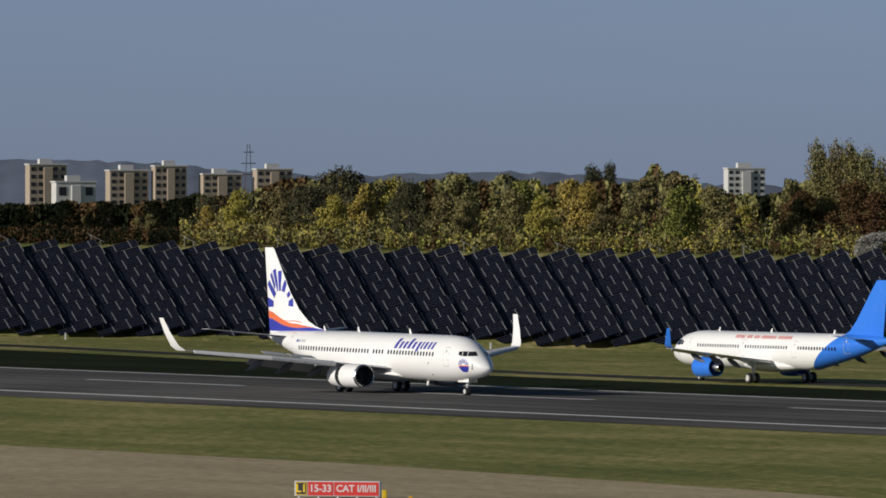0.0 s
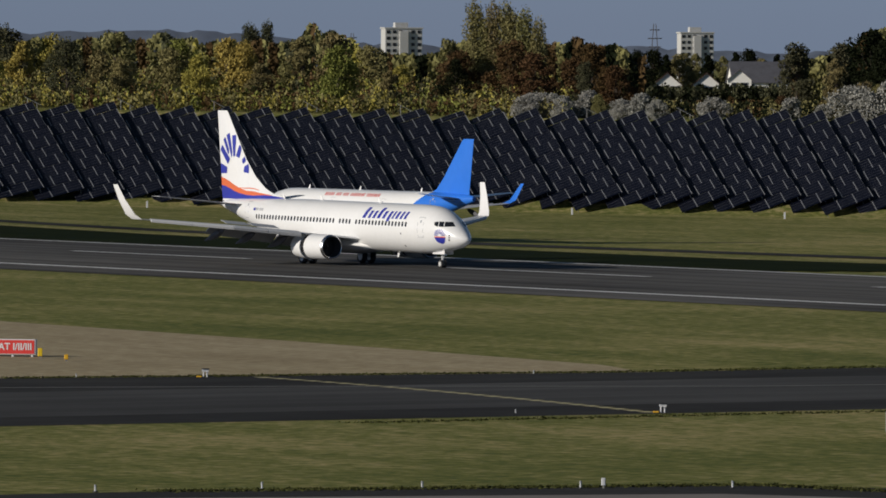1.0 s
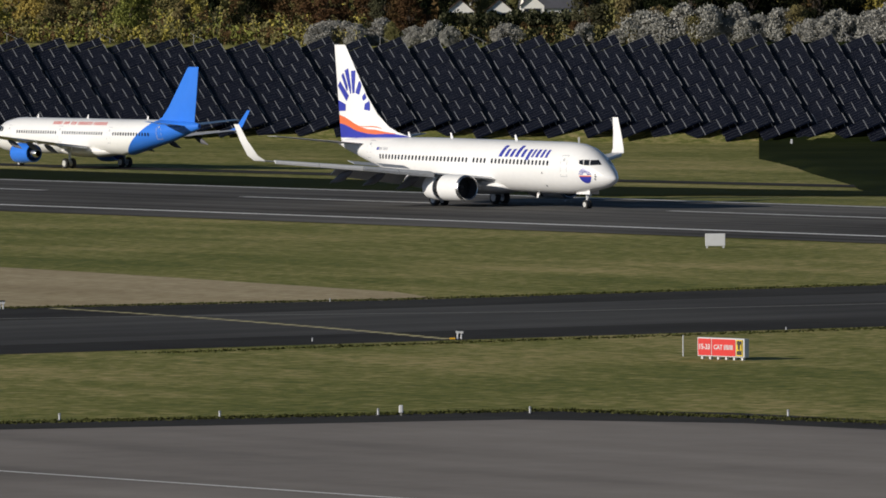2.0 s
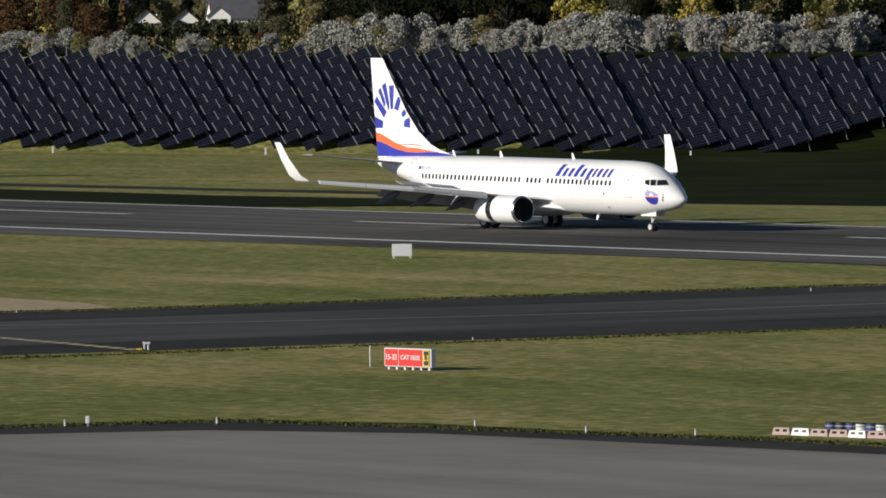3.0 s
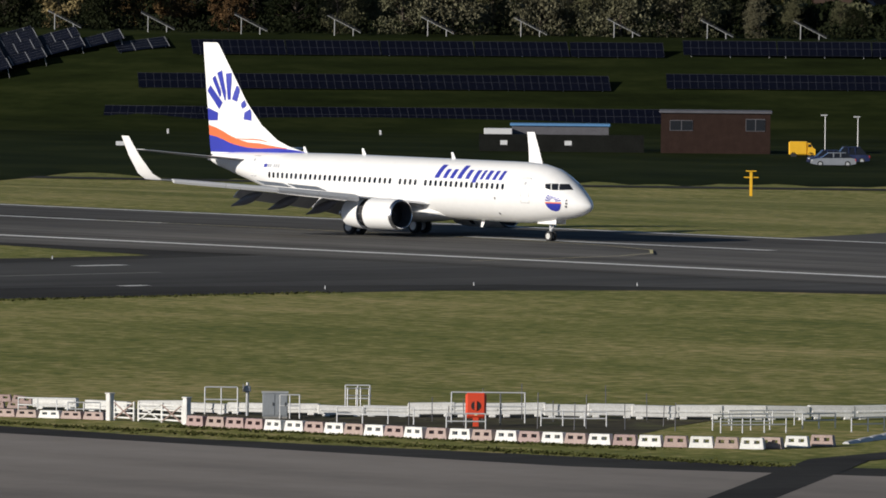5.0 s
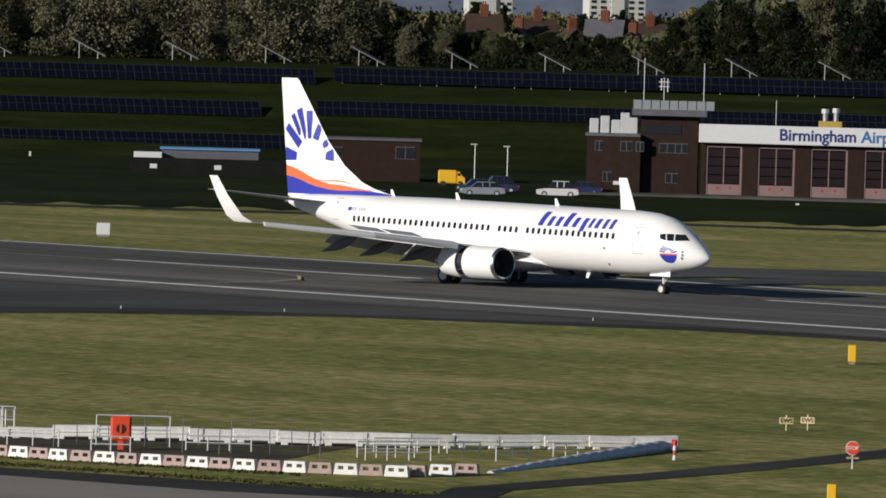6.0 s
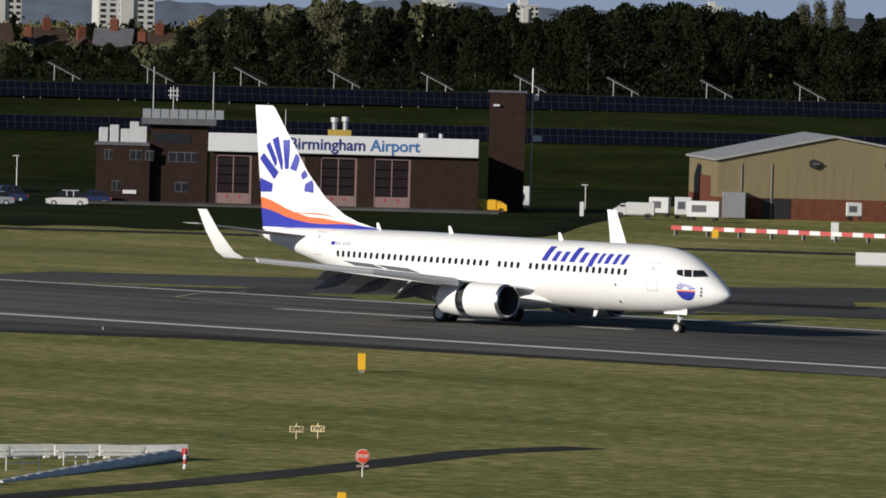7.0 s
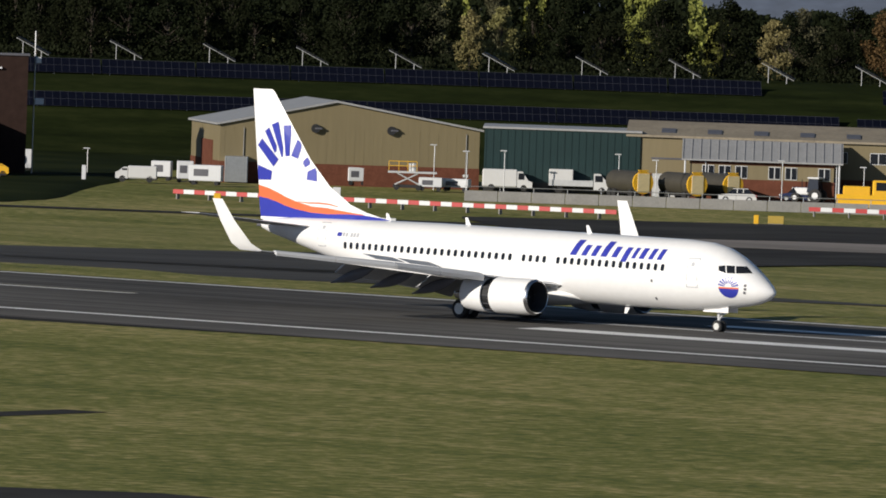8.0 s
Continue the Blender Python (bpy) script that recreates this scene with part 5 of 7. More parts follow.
def house(b, r, w, h, d, wall, roof, label, turn=0.0, gable=True, chimneys=0):
    p = pol(b, r)
    top = thing("house", label, "house", facing(b, r, height(p.x, p.y), turn))
    bm = bmesh.new()
    rise = w * 0.42
    if gable:
        prof = [(-w / 2, 0), (w / 2, 0), (w / 2, h), (0, h + rise), (-w / 2, h)]
        loft(bm, [[(x, 0, z) for x, z in prof], [(x, d, z) for x, z in prof]])
    else:
        rise = d * 0.4
        prof = [(0, 0), (d, 0), (d, h), (d / 2, h + rise), (0, h)]
        loft(bm, [[(-w / 2, y, z) for y, z in prof], [(w / 2, y, z) for y, z in prof]])
    part("wall", bm, M[wall], top)
    bm = bmesh.new()
    t = 0.18
    if gable:
        for s in (-1, 1):
            loft(bm, [[(s * (w / 2 + 0.35), y, h - 0.3), (0, y, h + rise + 0.02), (0, y, h + rise + t + 0.04), (s * (w / 2 + 0.35), y, h - 0.3 + t)] for y in (-0.35, d + 0.35)])
    else:
        for s in (-1, 1):
            loft(bm, [[(x, d / 2 + s * (d / 2 + 0.35), h - 0.28), (x, d / 2, h + rise + 0.02), (x, d / 2, h + rise + t + 0.04), (x, d / 2 + s * (d / 2 + 0.35), h - 0.28 + t)] for x in (-w / 2 - 0.3, w / 2 + 0.3)])
    part("roof", bm, M[roof], top)
    for x, z in ((-w * 0.22, h * 0.3), (w * 0.22, h * 0.3), (-w * 0.2, h * 0.75), (w * 0.2, h * 0.75)):
        win = part("window", boxes((x - 0.65, x + 0.65, -0.06, 0.05, z - 0.6, z + 0.6)), M["tower_white"], top, "white window frame")
        part("pane", boxes((x - 0.55, x + 0.55, -0.09, -0.062, z - 0.5, z + 0.5)), M["glass"], win)
    for k in range(chimneys):
        x = (-0.5 + (k + 0.5) / chimneys) * w
        c = part("chimney", boxes((x - 0.75, x + 0.75, d / 2 - 0.6, d / 2 + 0.6, h + rise - 0.6, h + rise + 1.9), bevel=0.05), M["brick_red"], top, "red brick chimney stack")
        part("chimney_pot", rods(0.14, ((x - 0.2, d / 2, h + rise + 1.9), (x - 0.2, d / 2, h + rise + 2.5)), ((x + 0.2, d / 2, h + rise + 1.9), (x + 0.2, d / 2, h + rise + 2.5))), M["brick_red"], c)
    return top


# houses among the trees
house(33.98, 1560, 4.6, 3.0, 9, "white_wall", "roof_tile", "white gabled house with a brown tiled roof")
house(34.22, 1570, 4.6, 3.0, 9, "white_wall", "roof_tile", "white gabled house with a brown tiled roof")
house(34.56, 1600, 10, 3.8, 8, "white_wall", "slate", "white half-timbered house with a grey slate roof", 8, False)
house(34.42, 1590, 4.0, 4.0, 3, "white_wall", "slate", "white half-timbered gable with dark beams")
house(28.02, 1900, 6, 3, 9, "tower_white", "roof_tile", "white gabled house with a red-brown roof")
house(28.22, 1880, 7.5, 4.2, 8, "tower_white", "roof_tile", "house with white window bands and brick", 0, False)
house(27.85, 1850, 9, 3, 8, "brick_dark", "slate", "dark slate-roofed house among trees", 0, False)
for b, r, w, h, t, side_on, roof in ((43.96, 1648, 6, 4.6, 4, False, "roof_tile"), (44.15, 1655, 5, 3.2, -8, True, "slate"), (44.3, 1660, 6.5, 4.2, 10, False, "roof_tile"), (44.52, 1645, 5.5, 3.0, 14, True, "roof_tile"),
                                 (44.68, 1662, 6.5, 4.4, -6, False, "slate"), (44.84, 1650, 5, 2.8, -12, True, "roof_tile"), (44.98, 1658, 6, 3.8, 6, False, "roof_tile")):
    house(b, r, w, h, 7.0, "brick_dark", roof, "brick terrace house with a pitched roof and tall chimney", t, side_on, 1)
house(45.25, 1640, 5, 3.4, 8, "brick_red", "roof_tile", "orange brick gable end of a house")
house(51.0, 1330, 6.5, 2.3, 8, "tower_tan", "slate", "cream gabled house with a grey roof behind the bank")
house(51.6, 1345, 9, 2.0, 8, "brick_dark", "slate", "dark slate-roofed house behind the bank", 0, False)
house(52.4, 1400, 10, 2.6, 8, "brick_red", "roof_tile", "brick house with a tiled roof behind the bank", 0, False, 2)
house(50.7, 1335, 8, 1.8, 8, "brick_dark", "slate", "dark slate-roofed house behind the bank", 0, False)


# ---- the old terminal side ----
M["cream"] = mat("tan_metal_cladding", (0.19, 0.155, 0.085), 0.6, var=0.08, scale=0.3, stretch=(1, 1, 0.1))
M["green_clad"] = mat("dark_green_cladding", (0.003, 0.023, 0.024), 0.55, var=0.1, scale=0.3)
M["roof_metal"] = mat("pale_metal_roof", (0.36, 0.36, 0.36), 0.5, 0.2, var=0.12, scale=0.4)
M["fascia"] = mat("white_fascia_panel", (0.62, 0.63, 0.65), 0.5, var=0.05, scale=0.3)
M["navy"] = mat("dark_blue_lettering", (0.02, 0.03, 0.16), 0.5)
M["mid_blue"] = mat("mid_blue_lettering", (0.035, 0.14, 0.36), 0.5)
M["red"] = mat("signal_red", (0.42, 0.03, 0.03), 0.5, var=0.1)
M["red_dull"] = mat("dull_red_appliance", (0.25, 0.03, 0.03), 0.4, var=0.3, scale=0.8)
M["pink_white"] = mat("pale_door_panel", (0.22, 0.145, 0.14), 0.5)
M["yellow"] = mat("safety_yellow", (0.75, 0.42, 0.02), 0.45, var=0.08)
M["van_white"] = mat("white_vehicle_paint", (0.6, 0.6, 0.6), 0.35, var=0.03, coat=0.4)
M["car_dark"] = mat("dark_blue_car_paint", (0.02, 0.03, 0.09), 0.3, coat=0.5)
M["car_silver"] = mat("silver_car_paint", (0.4, 0.42, 0.45), 0.3, 0.4, coat=0.4)
M["concrete"] = mat("pale_concrete", (0.24, 0.235, 0.225), 0.85, var=0.15, scale=0.6)
M["blue_roof"] = mat("blue_sheet_roof", (0.10, 0.25, 0.48), 0.5, var=0.1)
M["black"] = mat("black_plastic", (0.02, 0.02, 0.022), 0.6)
M["tank_dark"] = mat("dark_tank", (0.05, 0.045, 0.035), 0.5, var=0.2)
M["tank_end"] = mat("pale_tank_end", (0.75, 0.62, 0.35), 0.5, var=0.1)


def words(text, height_m, material, parent, m, name="lettering"):
    cu = bpy.data.curves.new(name, "FONT")
    cu.body, cu.size, cu.extrude, cu.offset, cu.align_x, cu.align_y = text, height_m, 0.012, height_m * 0.02, "CENTER", "CENTER"
    tmp = bpy.data.objects.new(name, cu)
    scene.collection.objects.link(tmp)
    me = bpy.data.meshes.new_from_object(tmp.evaluated_get(bpy.context.evaluated_depsgraph_get()))
    bpy.data.objects.remove(tmp)
    bpy.data.curves.remove(cu)
    me.materials.clear()
    me.materials.append(material)
    ob = new(name, me)
    ob.parent = parent
    ob.matrix_basis = m @ pose(0, 0, 0, 90)
    return ob


def window_part(parent, x0, x1, z0, z1, y, frame_mat="fascia", bars=1):
    w = part("window", boxes((x0, x1, y - 0.05, y + 0.06, z0, z1)), M[frame_mat], parent)
    n = bars + 1
    for k in range(n):
        a, b = x0 + (x1 - x0) * k / n + 0.06, x0 + (x1 - x0) * (k + 1) / n - 0.06
        part("pane", boxes((a, b, y - 0.08, y - 0.052, z0 + 0.07, z1 - 0.07)), M["glass"], w)
    return w


STATION = LOW + 0.5


def fire_station():
    top = thing("fire_station", "dark brick fire station with a white fascia and four glazed doors", "fire station", facing(46.12, 1031, STATION))
    # wall with four door openings
    doors = [(-14.2, -10.2), (-8.5, -4.4), (-2.7, 1.4), (3.2, 7.3)]
    xs = [-14.75] + [v for d in doors for v in d] + [14.75]
    rows = [(a, b, 0, 0.4, 0, 5.5) for a, b in zip(xs[::2], xs[1::2])] + [(-14.75, 14.75, 0, 0.4, 5.5, 5.9), (-14.75, -14.35, 0.4, 14, 0, 5.9), (14.35, 14.75, 0.4, 14, 0, 5.9), (-14.75, 14.75, 13.6, 14, 0, 5.9)]
    for r in rows:
        part("wall", boxes(r), M["brick_dark"], top)
    part("roof", boxes((-14.9, 14.9, -0.2, 14.2, 5.9, 6.2)), M["slate"], top)
    f = part("fascia", boxes((-15.0, 14.75, -0.75, -0.2, 5.8, 7.85), bevel=0.05), M["fascia"], top, "white fascia board")
    words("Birmingham", 1.78, M["navy"], f, pose(-1.95, -0.77, 6.82), "sign_lettering")
    words("Airport", 1.78, M["mid_blue"], f, pose(5.55, -0.77, 6.82), "sign_lettering")
    for a, b in doors:
        d = part("bay_door", boxes((a, a + 0.22, 0.1, 0.3, 0, 5.5), (b - 0.22, b, 0.1, 0.3, 0, 5.5), (a, b, 0.1, 0.3, 5.3, 5.5), ((a + b) / 2 - 0.06, (a + b) / 2 + 0.06, 0.12, 0.28, 1.3, 5.3)), M["pink_white"], top, "glazed bay door in a pale frame")
        part("lower_panel", boxes((a + 0.22, b - 0.22, 0.14, 0.26, 0.02, 1.25), bevel=0.03), M["pink_white"], d, "pale lower door panel")
        for k in range(4):
            part("pane", boxes((a + 0.25, b - 0.25, 0.19, 0.21, 1.35 + k * 0.98, 2.22 + k * 0.98)), M["door_glass"], d)
        for x in ((a + b) / 2 - 0.7, (a + b) / 2 + 0.7):
            part("door_mark", boxes((x - 0.1, x + 0.1, 0.1, 0.142, 0.75, 1.0)), M["red"], d)
        # an appliance behind the glass
        e = thing("fire_engine", "red fire engine parked behind a bay door", "fire engine", facing(46.12, 1031, STATION) @ pose((a + b) / 2, 3.0, 0))
        part("cab", boxes((-1.25, 1.25, 0, 2.4, 0.6, 3.3), bevel=0.15), M["red_dull"], e)
        part("windscreen", boxes((-1.1, 1.1, -0.03, 0.02, 1.9, 2.9)), M["glass"], e)
        part("bumper", boxes((-1.25, 1.25, -0.2, 0.0, 0.5, 0.9), bevel=0.05), M["fascia"], e)
        part("body", boxes((-1.25, 1.25, 2.5, 8, 0.6, 3.4), bevel=0.08), M["red_dull"], e)
        for sx in (-1.05, 1.05):
            for sy in (1.2, 6):
                part("wheel", rods(0.52, ((sx - 0.15, sy, 0.52), (sx + 0.15, sy, 0.52)), n=16), M["tyre"], e)
    for x, z, h in ((-1.2, 6.2, 3.6), (0.0, 6.2, 3.7)):
        v = part("roof_vent", rods(0.28, ((x, 4, z), (x, 4, z + h)), n=12), M["steel"], top, "steel roof flue")
        part("cowl", rods(0.42, ((x, 4, z + h - 0.5), (x, 4, z + h)), n=12), M["pale_steel"], v)
    part("plant_box", boxes((-1.9, 0.7, 3.2, 4.8, 6.2, 8.45), bevel=0.05), M["yellow_dull"], top, "ochre plant housing")
    for x in (8.6, 10.6):
        part("roof_vent", rods(0.5 if x < 9 else 0.25, ((x, 3, 6.2), (x, 3, 8.3)), n=12), M["pale_steel"], top)
    part("aerial", rods(0.05, ((-6.6, 3, 6.2), (-6.6, 3, 10.6)), n=5), M["steel"], top)
    tagged(part("forecourt", boxes((-28, 17, -7, -0.05, -0.8, 0.1)), M["taxi"], None, loc=facing(46.12, 1031, STATION)), "worn asphalt forecourt of the fire station", "pavement", kind="structure")


M["door_glass"] = mat("dim_door_glazing", (0.018, 0.010, 0.010), 0.2)
M["yellow_dull"] = mat("ochre_paint", (0.40, 0.28, 0.05), 0.6)
fire_station()


def watch_office():
    m = facing(46.12, 1031, STATION)
    top = thing("watch_office", "dark brick watch office with a railed roof terrace", "office", m)
    part("wall", boxes((-27.3, -21.4, -1, 9, 0, 6.2), (-21.4, -15.1, 0, 9, 0, 8.6)), M["brick_dark"], top)
    part("roof", boxes((-27.5, -21.45, -1.2, 9.2, 6.2, 6.5), (-22.4, -14.2, -1.0, 10, 8.6, 9.3)), M["slate"], top, "dark overhanging roof slab")
    for x, z, w in ((-26.4, 4.6, 0.9), (-23.6, 4.6, 1.3), (-21.9, 4.6, 0.9), (-19.4, 4.5, 1.8), (-17.6, 4.5, 1.4), (-25.5, 1.2, 1.0), (-18.6, 1.2, 1.4)):
        window_part(top, x, x + w, z, z + 1.1, -1.0 if x < -21.5 else 0.0, "slate")
    part("stair_window", boxes((-21.0, -17.0, -0.06, 0.02, 6.6, 7.6)), M["glass"], top)
    for k in range(9):
        x = -22.3 + k * 1.0
        part("balustrade", boxes((x, x + 0.9, -0.9, -0.84, 9.3, 10.3)), M["frosted"], top, "pale balustrade panel")
    for k, (x, h) in enumerate(((-26.6, 1.6), (-25.4, 1.9), (-24.2, 1.5), (-23.2, 2.3), (-22.3, 1.8))):
        part("plant_unit", boxes((x - 0.5, x + 0.5, 1, 2.4, 6.5, 6.5 + h), bevel=0.06), M["pale_steel"], top, "pale rooftop plant unit")
    for x, h in ((-21.2, 5.6), (-14.6, 5.2), (-19.0, 3.5)):
        part("mast", rods(0.06, ((x, 1, 9.3), (x, 1, 9.3 + h)), n=5), M["steel"], top)
    part("antenna_cluster", rods(0.07, ((-19.6, 1, 11.8), (-18.4, 1, 11.8)), ((-19.6, 1, 12.3), (-18.4, 1, 12.3)), ((-19.3, 1, 11.4), (-19.3, 1, 12.7)), ((-18.6, 1, 11.2), (-18.6, 1, 12.7)), n=5), M["pale_steel"], top)
    part("entrance_sign", boxes((-24.3, -22.8, -1.12, -1.06, 0.9, 1.3)), M["fascia"], top)


M["frosted"] = mat("pale_glass_panel", (0.24, 0.26, 0.28), 0.3)
watch_office()


def plain_block(name, label, b, r, w, d, h, wall, roof="slate", turn=0.0, windows=(), category="building"):
    top = thing(name, label, category, facing(b, r, LOW, turn))
    part("wall", boxes((-w / 2, w / 2, 0, d, 0, h)), M[wall], top)
    part("roof", boxes((-w / 2 - 0.2, w / 2 + 0.2, -0.2, d + 0.2, h, h + 0.25), bevel=0.04), M[roof], top)
    for x0, x1, z0, z1 in windows:
        window_part(top, x0, x1, z0, z1, 0.0, "slate")
    return top


t = plain_block("training_tower", "tall brown brick drill tower", 47.11, 1046, 4.0, 4.0, 13.4, "brick_dark", category="tower")
part("lamp", boxes((-1.6, -0.9, -0.4, 0, 11.9, 12.1)), M["fascia"], t)
t = thing("radio_mast", "slim pole mast with small white boxes", "mast", facing(47.26, 1048, LOW))
part("pole", rods(0.09, ((0, 0, 0), (0, 0, 16.2)), n=6), M["steel"], t)
for z, w in ((12.6, 0.3), (8.0, 0.5)):
    part("equipment_box", boxes((0.1, 0.1 + w * 2, -0.2, 0.2, z, z + 0.7), bevel=0.04), M["fascia"], t)
plain_block("brick_annexe", "low dark brick building below the bank", 43.25, 1062, 12.4, 9, 4.9, "brick_dark", windows=[(-5.2, -2.6, 2.9, 4.1), (3.4, 5.6, 2.9, 4.3)])
M["fence_dark"] = mat("dark_screen_mesh", (0.012, 0.013, 0.012), 0.9, var=0.3, scale=0.6, spec=0.05)
t = plain_block("shelter", "low compound with a pale blue sheet roof", 42.3, 1066, 11.0, 5, 3.2, "slate", "blue_roof", category="shed")
part("fence", boxes((-9.2, 9.5, -3.1, -3.0, 0, 2.3)), M["fence_dark"], t, "dark screening fence")
for x in (-6.8, 0.5):
    part("notice", boxes((x, x + 0.8, -3.16, -3.1, 1.1, 1.6)), M["fascia"], t)
t = thing("site_cabin", "white flat-roofed site cabin", "cabin", facing(41.92, 1064, LOW))
part("body", boxes((-1.6, 1.6, 0, 3, 0.1, 2.9), bevel=0.05), M["fascia"], t)
part("door", boxes((-0.4, 0.4, -0.04, 0.01, 0.15, 2.1)), M["steel"], t)


def hangar():
    w, d = 29.4, 26
    top = thing("hangar", "tan clad hangar with a brick base and low gable", "hangar", facing(49.2, 1050, LOW, 8))
    prof = [(-w / 2, 2.4), (w / 2, 2.4), (w / 2, 6.6), (-1.6, 9.3), (-w / 2, 6.5)]
    part("wall", loft(bmesh.new(), [[(x, 0, z) for x, z in prof], [(x, d, z) for x, z in prof]]), M["cream"], top)
    part("base", boxes((-w / 2 - 0.05, w / 2 + 0.05, -0.05, d, 0, 2.4)), M["brick_red"], top, "red brick base course")
    for s, e in ((-w / 2 - 0.4, 6.45), (w / 2 + 0.4, 6.55)):
        part("roof", loft(bmesh.new(), [[(s, y, e), (-1.6, y, 9.33), (-1.6, y, 9.55), (s, y, e + 0.22)] for y in (-0.4, d + 0.4)]), M["roof_metal"], top)
    for x, z in ((-3.95, 6.35), (4.65, 6.35)):
        v = part("vent", rods(0.5, ((x, -0.5, z), (x, 0.02, z)), n=16), M["black"], top, "dark round ventilation outlet")
        part("hood", boxes((x - 0.1, x + 0.75, -0.55, -0.1, z - 0.1, z + 0.12), bevel=0.05), M["fairing"], v)
    part("side_door", boxes((-w / 2 - 0.08, -w / 2 + 0.02, 6, 16, 0.1, 4.6)), M["brick_red"], top, "rust-red sliding side door")
    for k in range(9):
        y = 6.1 + k * 1.1
        part("door_panel", boxes((-w / 2 - 0.12, -w / 2 - 0.08, y, y + 1.0, 0.15, 4.55)), M["brick_red"], top)
    for k in range(28):
        x = -w / 2 + 0.5 + k * 1.05
        part("cladding_rib", boxes((x, x + 0.05, -0.012, 0.0, 2.45, 6.3)), M["cream"], top)
    for x in (-12, -8.6, 13.2):
        part("downpipe", rods(0.06, ((x, -0.1, 0), (x, -0.1, 6.2)), n=6), M["concrete"], top)
    part("shutter", boxes((-9.6, -6.4, -0.1, 0, 0.1, 2.35)), M["dark"], top, "dark open shutter bay")
    part("notice", boxes((12.9, 13.5, -0.12, -0.06, 1.4, 1.7)), M["fascia"], top)


hangar()
t = plain_block("green_shed", "long dark green clad shed with a pale eaves line", 50.5, 1051, 17.5, 20, 7.0, "green_clad", "roof_metal", category="shed")
for k in range(22):
    part("cladding_rib", boxes((-8.6 + k * 0.8, -8.55 + k * 0.8, -0.05, 0, 1.2, 6.9)), M["green_clad"], t)
part("base", boxes((-8.75, 8.75, -0.06, 0.0, 0, 1.1)), M["black"], t)


def works_depot():
    w = 52
    top = thing("works_depot", "tan clad depot with brick base and a metal canopy", "depot", facing(52.25, 1051, LOW))
    x0 = -24.6
    part("wall", boxes((x0, x0 + w, 0, 22, 2.6, 6.7)), M["cream"], top)
    part("base", boxes((x0 - 0.04, x0 + 2.6, -0.04, 22, 0, 2.6), (x0 + 6.8, x0 + w, -0.04, 22, 0, 2.6)), M["brick_red"], top, "red brick base")
    part("roof", loft(bmesh.new(), [[(x, -0.4, 6.65), (x, 11, 8.1), (x, 22.4, 6.65), (x, 11, 8.3), (x, -0.4, 6.9)][0:3] + [(x, 22.4, 6.9), (x, 11, 8.35), (x, -0.4, 6.9)] for x in (x0 - 0.4, x0 + w + 0.4)]), M["roof_tan"], top, "tan metal roof")
    for k in range(9):
        x = x0 + 3.5 + k * 5.2
        part("roof_light", loft(bmesh.new(), [[(x, 1.5, 7.18), (x + 1.6, 1.5, 7.18), (x + 1.6, 4.6, 7.6), (x, 4.6, 7.6)], [(x, 1.5, 7.22), (x + 1.6, 1.5, 7.22), (x + 1.6, 4.6, 7.64), (x, 4.6, 7.64)]]), M["fairing"], top)
    part("roller_door", boxes((x0 + 2.6, x0 + 6.8, 0.05, 0.2, 0, 4.2)), M["pale_steel"], top, "pale roller shutter")
    part("door_header", boxes((x0 + 2.5, x0 + 6.9, -0.06, 0.05, 4.2, 4.4)), M["slate"], top)
    for a in (19.6, 24.0, 31.0):
        window_part(top, x0 + a + 3, x0 + a + 4.9, 4.4, 5.7, 0.0)
    # canopy annexe
    an = thing("canopy_annexe", "brick annexe under a pale sloping metal canopy", "annexe", facing(51.72, 1044.5, LOW))
    part("wall", boxes((-8.0, 8.2, 0, 5.8, 0, 2.4), (-8.0, 8.2, 0, 5.8, 4.0, 4.4)), M["brick_red"], an)
    part("window_band", boxes((-7.9, 8.1, 0.06, 0.16, 2.4, 4.0)), M["cream"], an)
    for k in range(8):
        x = -6.6 + k * 1.85
        if k not in (3, 6):
            window_part(an, x, x + 1.35, 2.5, 3.9, 0.06, "fascia", 1)
    part("canopy", loft(bmesh.new(), [[(x, -0.7, 4.35), (x, 5.5, 6.5), (x, 5.5, 6.65), (x, -0.7, 4.5)] for x in (-8.9, 9.1)]), M["roof_metal"], an, "pale standing-seam canopy")
    for k in range(19):
        x = -8.8 + k * 0.98
        part("seam", loft(bmesh.new(), [[(x, -0.7, 4.5), (x, 5.5, 6.65), (x, 5.5, 6.72), (x, -0.7, 4.57)], [(x + 0.06, -0.7, 4.5), (x + 0.06, 5.5, 6.65), (x + 0.06, 5.5, 6.72), (x + 0.06, -0.7, 4.57)]]), M["roof_metal"], an)
    for x in (-8.5, 8.7):
        part("post", rods(0.1, ((x, -0.5, 0), (x, -0.5, 4.4)), n=8), M["fascia"], an)
    for x in (-6.2, 8.4):
        part("downpipe", rods(0.06, ((x, -0.1, 0), (x, -0.1, 4.2)), n=6), M["fascia"], an)


M["roof_tan"] = mat("weathered_tan_roof", (0.26, 0.22, 0.16), 0.7, var=0.25, scale=0.3)
works_depot()


